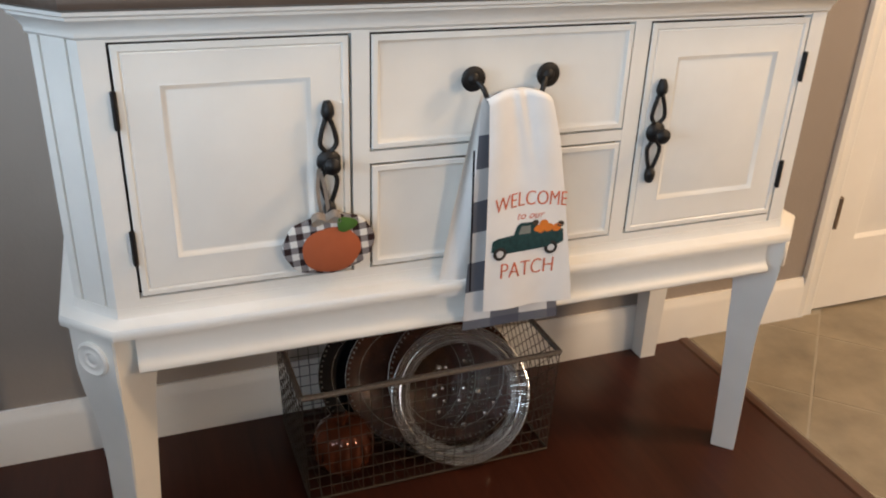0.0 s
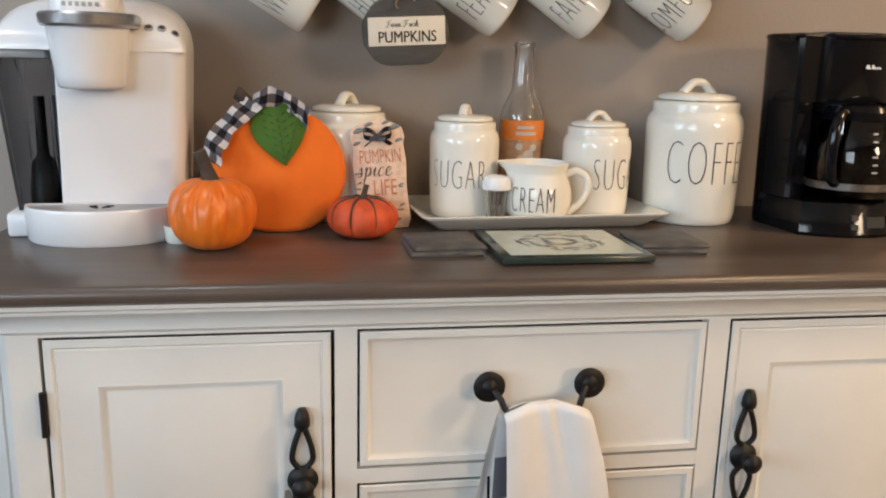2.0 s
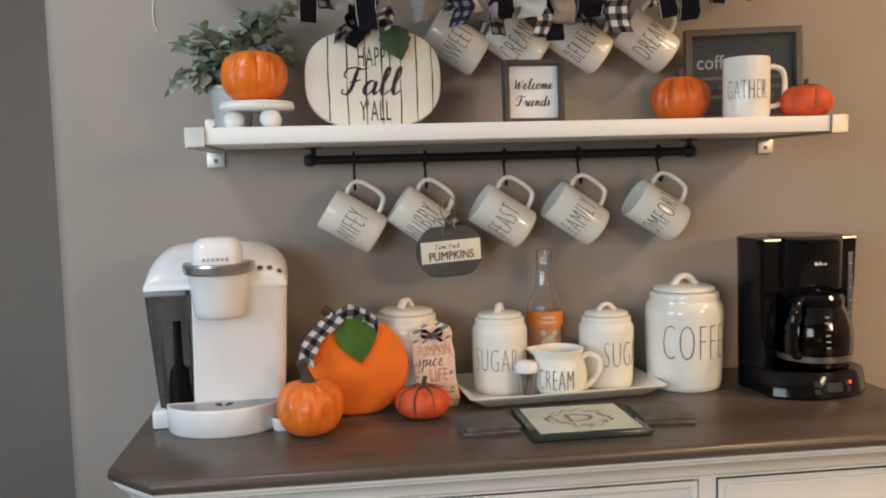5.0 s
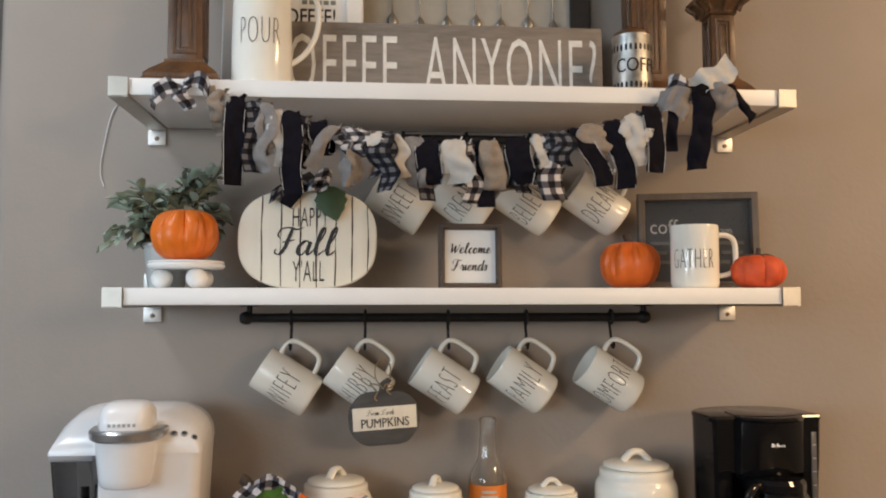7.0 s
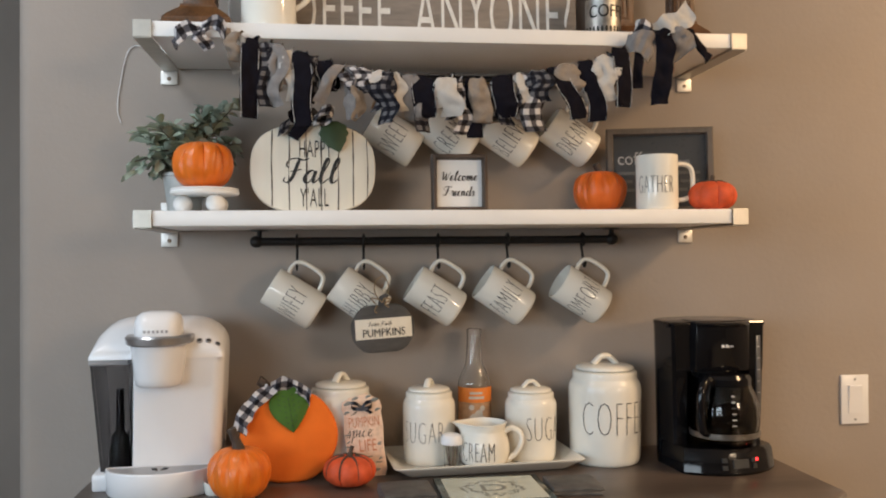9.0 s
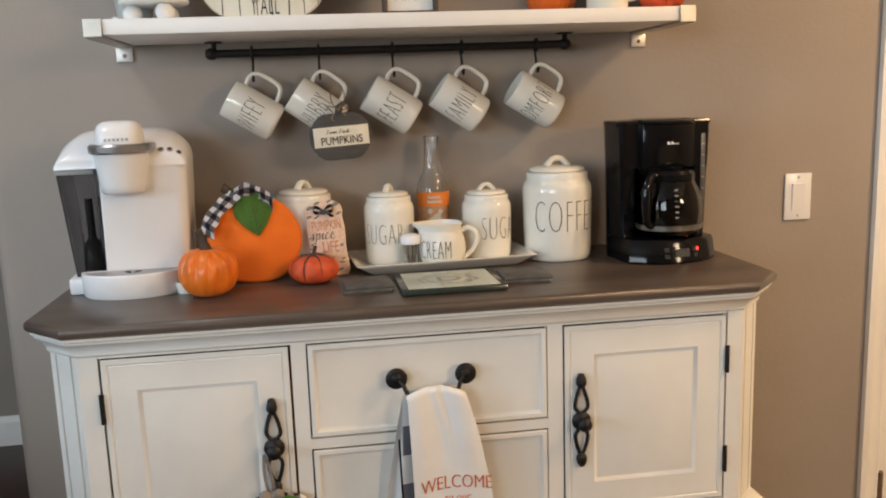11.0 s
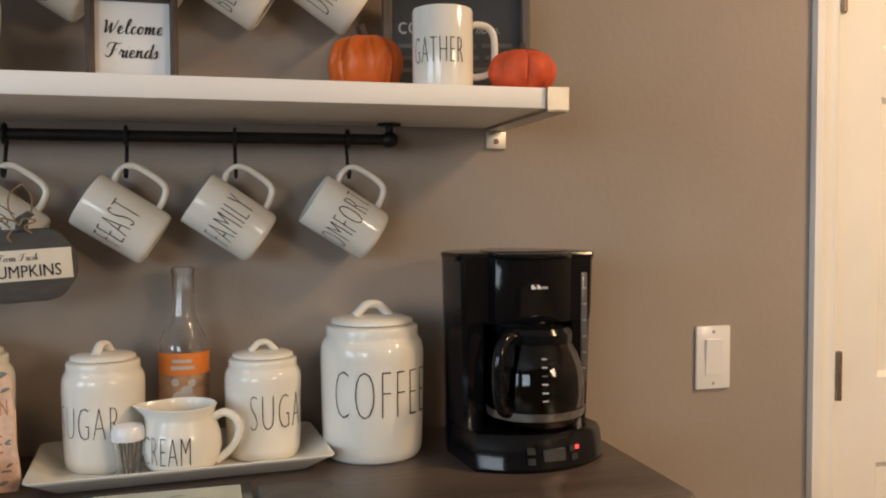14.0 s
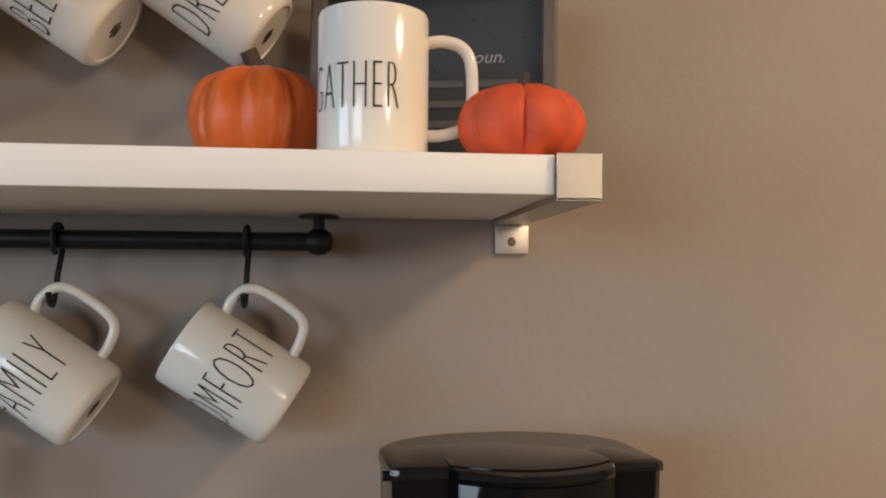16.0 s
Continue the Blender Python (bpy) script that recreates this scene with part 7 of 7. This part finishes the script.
def tea_towel():
    ob = thing("tea_towel", pose(0, 0, 0), "white cotton tea towel printed with a truck and pumpkins", "towel")
    def sheet(name, top, bottom, z0, z1, y_top, y_bot, folds, mat, nx=28, nz=34, phase=0.0, curl=0.0, roll=0.0):
        """Cloth hanging from z1 to z0 between x ranges top and bottom, with soft folds."""
        bm = bmesh.new()
        uv = bm.loops.layers.uv.verify()
        g = []
        for j in range(nz + 1):
            t = (j / nz) ** (1.7 if roll else 1.0)
            z = z1 + (z0 - z1) * t
            over = max(0.0, 1 - (z1 - z) / roll) if roll else 0.0
            xa, xb = top[0] + (bottom[0] - top[0]) * t ** 0.8, top[1] + (bottom[1] - top[1]) * t ** 0.8
            row = []
            for i in range(nx + 1):
                f = i / nx
                y = y_top + (y_bot - y_top) * min(1, t * 1.6) - folds * math.sin(math.pi * (2.6 * f + phase)) * (1 - 0.55 * t) - 0.002 * math.sin(9 * f + 5 * t)
                y += curl * f * t + roll * (1 - math.sqrt(max(0.0, 1 - over * over)))
                row.append(bm.verts.new((xa + (xb - xa) * f, y, z + 0.006 * (f - 0.5) * 0)))
            g.append(row)
        for j in range(nz):
            for i in range(nx):
                fc = bm.faces.new((g[j][i], g[j][i + 1], g[j + 1][i + 1], g[j + 1][i]))
                for loop, (a, b) in zip(fc.loops, ((i, j), (i + 1, j), (i + 1, j + 1), (i, j + 1))):
                    loop[uv].uv = (0.452 + a / nx * (bottom[1] - bottom[0]), b / nz * (z1 - z0))
        return part(name, bm, mat, ob, sharp=80)
    def soften(ob2, reach):
        """Rounded, sagging top corners and the shallow valley where the cloth hangs."""
        for v in ob2.data.vertices:
            f = (v.co.x - 0.004) / 0.054
            k = max(0.0, 1 - (0.896 - v.co.z) / reach)
            v.co.z -= k * (0.011 * min(1.2, abs(f)) ** 4 - 0.002 * math.cos(3.5 * f))
            v.co.y -= k * 0.003 * math.sin(4.2 * f + 0.6)
            # the crease that runs from the middle of the top to one side
            fade = max(0.0, 1 - (0.90 - v.co.z) / 0.17)
            line = (v.co.x - 0.002 - 0.22 * (0.89 - v.co.z)) / 0.007
            v.co.y -= fade * (0.005 * math.exp(-line * line) - 0.003 * math.exp(-(line - 1.8) ** 2))
    front = sheet("front_fall", (-0.050, 0.058), (-0.038, 0.130), 0.508, 0.890, -0.513, -0.516, 0.0045, TOWEL, phase=0.15, nz=46, roll=0.011)
    # the roll over the bail
    bm = bmesh.new()
    pts = [(0.004, -0.5015 + 0.011 * math.cos(a), 0.879 + 0.011 * math.sin(a)) for a in [radians(92 - 92 * k / 8) for k in range(9)]]
    ribbon(bm, pts, (1, 0, 0), 0.108, 0.02, 12)
    fold = part("fold", bm, TOWEL, ob, sharp=80)
    soften(fold, 0.09)
    soften(front, 0.09)
    sheet("check_fall", (-0.056, 0.048), (-0.068, 0.116), 0.466, 0.876, -0.497, -0.499, 0.004, TOWELCHECK, phase=0.6)
    sheet("back_fall", (-0.050, -0.030), (-0.114, -0.030), 0.530, 0.882, -0.486, -0.485, 0.0035, TOWEL, phase=0.9, nx=14)
    bm = bmesh.new()
    ribbon(bm, [(-0.0665 + 0.006 * (1 - k / 10), -0.5050, 0.545 + 0.028 * k) for k in range(10)], (1, 0.2, 0), 0.004, 0.0)
    part("dark_edge", bm, NAVY, ob, "navy towel edge")

    def on(u, w):
        t = (0.890 - w) / 0.382
        f = (u - (-0.050 + 0.012 * t ** 0.8)) / (0.108 + 0.060 * t ** 0.8)
        y = -0.513 - 0.003 * min(1, t * 1.6) - 0.0045 * math.sin(math.pi * (2.6 * f + 0.15)) * (1 - 0.55 * t) - 0.002 * math.sin(9 * f + 5 * t)
        return (u, y - 0.0011, w)
    cx = 0.036
    letters_on("lettering", front, lambda u, w: on(cx + u, 0.686 + w + 0.012 * math.cos(u / 0.075 * 1.4)), "WELCOME", 0.026, PRINTRED, "coral printed words", squeeze=0.74, thin=-0.014, stroke=0.0004)
    letters_on("lettering", front, lambda u, w: on(cx + u, 0.674 + w), "to our", 0.013, PRINTRED, lean=0.3)
    letters_on("lettering", front, lambda u, w: on(cx + 0.002 + u, 0.569 + w), "PATCH", 0.029, PRINTRED, squeeze=0.78, thin=-0.016, stroke=0.0004)

    def decal(name, outline, mat, label="", parent=front, lift=0.0):
        bm = bmesh.new()
        vs = []
        for x, z in outline:
            p = on(x, z)
            vs.append(bm.verts.new((p[0], p[1] - lift, p[2])))
        bm.faces.new(vs)
        bmesh.ops.triangulate(bm, faces=bm.faces)
        return part(name, bm, mat, parent, label)
    def sh(pts, dx=0.0, dz=0.0):
        return [(cx - 0.070 + dx + x * 0.142, 0.606 + dz + z * 0.142) for x, z in pts]
    truck = decal("truck_body", sh([(0.02, 0.10), (0.03, 0.24), (0.10, 0.27), (0.30, 0.29), (0.34, 0.40), (0.38, 0.43), (0.53, 0.43), (0.56, 0.40), (0.57, 0.28), (0.94, 0.30), (0.96, 0.14), (0.88, 0.10), (0.60, 0.07), (0.20, 0.06)]), PRINTTEAL, "dark teal printed truck")
    decal("truck_window", sh([(0.36, 0.29), (0.39, 0.39), (0.51, 0.39), (0.52, 0.29)]), GREYINK, lift=0.0007)
    for x in (0.13, 0.80):
        decal("truck_wheel", sh([(x + 0.085 * math.cos(2 * math.pi * k / 18), 0.07 + 0.085 * math.sin(2 * math.pi * k / 18)) for k in range(18)]), LETTER, lift=0.0007)
        decal("truck_hub", sh([(x + 0.045 * math.cos(2 * math.pi * k / 14), 0.07 + 0.045 * math.sin(2 * math.pi * k / 14)) for k in range(14)]), STITCH, lift=0.0014)
    for x, z, r in ((0.63, 0.33, 0.07), (0.74, 0.34, 0.065), (0.85, 0.33, 0.06), (0.68, 0.40, 0.055), (0.57, 0.42, 0.04), (0.90, 0.37, 0.045)):
        decal("printed_pumpkin", sh([(x + r * math.cos(2 * math.pi * k / 14), z + 0.85 * r * math.sin(2 * math.pi * k / 14)) for k in range(14)]), SYRUP if r > 0.05 else STEM, lift=0.0004)
    return ob


tea_towel()


# ---- under the sideboard ----
def wire_basket(m):
    ob = thing("wire_basket", m, "brown wire basket full of glass and silver plates", "basket")
    W0, W1, D0, D1, Hh = 0.270, 0.280, 0.142, 0.138, 0.255
    def rim(w, d, z):
        return [(-w, -d, z), (w, -d, z), (w, d, z), (-w, d, z), (-w, -d, z)]
    for name, z, r in (("base_rod", 0.004, 0.003), ("rim", Hh, 0.0062)):
        bm = bmesh.new()
        f = z / Hh
        pts = rim(W0 + (W1 - W0) * f, D0 + (D1 - D0) * f, z)
        for a, b in zip(pts, pts[1:]):
            tube(bm, [a, b], r, 8)
        part(name, bm, ROPEWIRE if name == "rim" else RUSTWIRE, ob, "thick brown wire")
    def wall(name, p0, p1, q0, q1, nu, nv, diamond=False):
        bm = bmesh.new()
        P0, P1, Q0, Q1 = map(Vector, (p0, p1, q0, q1))
        at = lambda u, v: P0.lerp(P1, u).lerp(Q0.lerp(Q1, u), v)
        if diamond:
            for k in range(-nv, nu + 1):
                for s in (1, -1):
                    u0, u1 = k / nu, (k + nv) / nu
                    v0, v1 = (0.0, 1.0) if s > 0 else (1.0, 0.0)
                    ta, tb = max(0, -u0 / (u1 - u0)), min(1, (1 - u0) / (u1 - u0))
                    if tb - ta > 0.02:
                        tube(bm, [at(u0 + (u1 - u0) * t, v0 + (v1 - v0) * t) for t in (ta, tb)], 0.0010, 5)
        else:
            for k in range(nu + 1):
                tube(bm, [at(k / nu, 0), at(k / nu, 1)], 0.0010, 5)
            for k in range(1, nv):
                tube(bm, [at(0, k / nv), at(1, k / nv)], 0.0010, 5)
        part(name, bm, RUSTWIRE, ob)
    lo, hi = rim(W0, D0, 0.004), rim(W1, D1, Hh)
    wall("front_mesh", lo[0], lo[1], hi[0], hi[1], 24, 9)
    wall("side_mesh", lo[1], lo[2], hi[1], hi[2], 9, 8, True)
    wall("back_mesh", lo[3], lo[2], hi[3], hi[2], 24, 9)
    wall("side_mesh", lo[0], lo[3], hi[0], hi[3], 9, 9)
    wall("bottom_mesh", lo[0], lo[1], lo[3], lo[2], 20, 9)
    return ob


BX, BY = -0.042, -0.184
wire_basket(pose(BX, BY, 0))


def round_plate(m, r, mat, label, clear=False):
    ob = thing("plate", m, label, "plate", "plates in the basket")
    prof = [(0, 0), (r * 0.62, 0), (r * 0.66, 0.001), (r * 0.74, 0.010), (r * 0.97, 0.017), (r, 0.019), (r * 0.985, 0.021), (r * 0.95, 0.0195), (r * 0.74, 0.0135), (r * 0.64, 0.004), (0, 0.0035)]
    if clear:
        well = [(0, 0), (r * 0.62, 0), (r * 0.66, 0.001), (r * 0.74, 0.010), (r * 0.74, 0.0135), (r * 0.64, 0.004), (0, 0.0035)]
        part("well", lathe(well, 72), mat, ob, sharp=50)
        band = [(r * 0.7405, 0.010), (r * 0.86, 0.0135), (r * 0.97, 0.017), (r, 0.019), (r * 0.985, 0.022), (r * 0.95, 0.0205), (r * 0.86, 0.0175), (r * 0.7405, 0.0135)]
        part("fluted_band", lathe(band, 144, lambda a, z: 1 + 0.012 * math.sin(48 * a), caps=(False, False)), RIMGLASS, ob, "fluted silvery glass rim", sharp=50)
    else:
        part("plate", lathe(prof, 72, lambda a, z: 1 + 0.010 * math.sin(36 * a) * min(1, z / 0.015)), mat, ob, sharp=50)
    bm = bmesh.new()
    n = 72
    for k in range(n):
        a = 2 * math.pi * k / n
        c = bmesh.ops.create_icosphere(bm, subdivisions=1, radius=0.0028)
        bmesh.ops.translate(bm, vec=(r * 0.955 * math.cos(a), r * 0.955 * math.sin(a), 0.0205), verts=c["verts"])
    part("beaded_edge", bm, STEEL if clear else SPOON, ob, "beaded silver edge")
    part("rim", lathe([(r * 0.992, 0.0185), (r * 1.005, 0.019), (r * 1.006, 0.0215), (r * 0.994, 0.022)], 72, caps=(False, False)), STEEL if clear else SPOON, ob, "silver rim")
    part("inner_rim", lathe([(r * 0.785, 0.0145), (r * 0.79, 0.0152), (r * 0.795, 0.0162), (r * 0.788, 0.0160)], 72, caps=(False, False)), SPOON, ob, "dull metal inner ring")
    if clear:
        part("middle_rim", lathe([(r * 0.865, 0.0175), (r * 0.872, 0.0180), (r * 0.885, 0.0190), (r * 0.876, 0.0192)], 72, caps=(False, False)), STEEL, ob, "silver middle ring")
        rnd = random.Random(2)
        for k in range(44):
            a, q = rnd.uniform(0, 6.283), r * 0.52 * math.sqrt(rnd.random())
            bm = bmesh.new()
            bmesh.ops.create_icosphere(bm, subdivisions=1, radius=rnd.uniform(0.004, 0.008))
            # Every third boss is steel instead of glass, standing in for a glint.
            part("pressed_boss", bm, STEEL if k % 3 == 0 else PRESSED, ob, "", Matrix.Translation((q * math.cos(a), q * math.sin(a), 0.0045)) @ Matrix.Diagonal((1, 1, 0.35, 1)), sharp=80)
    return ob


def lean(x, y, z, tilt, turn):
    return Matrix.Translation((x, y, z)) @ Matrix.Rotation(radians(turn), 4, "Z") @ Matrix.Rotation(radians(90 - tilt), 4, "X")


BROWNGLASS = mottled("brown_charger_lacquer", (0.050, 0.018, 0.010), 0.35, 40, 0.25, 0.2, 150, 0.3)
round_plate(lean(0.042, -0.247, 0.138, 30, -14), 0.151, THINGLASS, "clear glass plate with beaded rim leaning in the basket", True)
round_plate(lean(0.050, -0.178, 0.140, 29, -14), 0.146, BROWNGLASS, "brown lacquered plate with beaded silver edge")
round_plate(lean(-0.040, -0.150, 0.137, 28, -15), 0.146, BROWNGLASS, "brown round plate with beaded silver edge behind another")
round_plate(lean(-0.098, -0.116, 0.136, 26, -14), 0.142, BLACKPLASTIC, "dark blue-black round plate at the back")
round_plate(pose(0.010, -0.186, 0.006, 0, 0, 0), 0.118, CLEAR, "clear glass plate lying flat in the basket")
jar = thing("glass_pumpkin", pose(-0.222, -0.246, 0.006) @ Matrix.Scale(1.02, 4), "ribbed amber-brown glass pumpkin in the wire basket", "glass pumpkin")
part("body", pumpkin_body(0.066, 0.118, 12, 0.09, 2, 72), COPPERGLASS, jar, sharp=80)
bm = bmesh.new()
tube(bm, smooth_path([(0, 0, 0.108), (0.004, 0, 0.125), (0.012, 0, 0.136)], 4), 0.006, 10)
part("stem", bm, COPPERGLASS, jar, "amber glass stem")

# ---- floor tiles, laid in their own bed ----
tile_mesh = finish(box(bmesh.new(), -0.1618, 0.1618, -0.1618, 0.1618, -0.008, 0.0, 0.0012, 1), "tile", TILE)
bed = bpy.data.objects["floor_screed"]
a45 = radians(45)
for i in range(-14, 15):
    for j in range(-14, 15):
        x = 1.9 + 0.33 * (i * math.cos(a45) - j * math.sin(a45))
        y = -1.05 + 0.33 * (i * math.sin(a45) + j * math.cos(a45))
        if SEAM + 0.24 < x < 2.76 and -2.2 < y < -0.245:
            t = new("tile", tile_mesh)
            t.parent = bed
            t.matrix_basis = pose(x, y, 0, 0, 0, 45)
# cut tiles along the edges
bm = bmesh.new()
cut = []
for i in range(-14, 15):
    for j in range(-14, 15):
        x = 1.9 + 0.33 * (i * math.cos(a45) - j * math.sin(a45))
        y = -1.05 + 0.33 * (i * math.sin(a45) + j * math.cos(a45))
        whole = SEAM + 0.24 < x < 2.76 and -2.2 < y < -0.245
        if whole or not (SEAM - 0.22 < x < 3.0 and -2.4 < y < 0.22):
            continue
        h = 0.1618 * math.sqrt(2)
        poly = [Vector((x + h, y)), Vector((x, y + h)), Vector((x - h, y)), Vector((x, y - h))]
        for axis, limit, sign in ((0, SEAM + 0.036, 1), (1, 0.10 if x > 1.28 else -0.018, -1)):
            out = []
            for k in range(len(poly)):
                p, q = poly[k], poly[(k + 1) % len(poly)]
                dp, dq = sign * (p[axis] - limit), sign * (q[axis] - limit)
                if dp >= 0:
                    out.append(p)
                if dp * dq < 0:
                    out.append(p.lerp(q, dp / (dp - dq)))
            poly = out
            if len(poly) < 3:
                break
        if len(poly) >= 3:
            tb = bmesh.new()
            rings(tb, [[(p.x, p.y, z) for p in poly] for z in (-0.008, 0.0)])
            part("cut_tile", tb, TILE, bed)
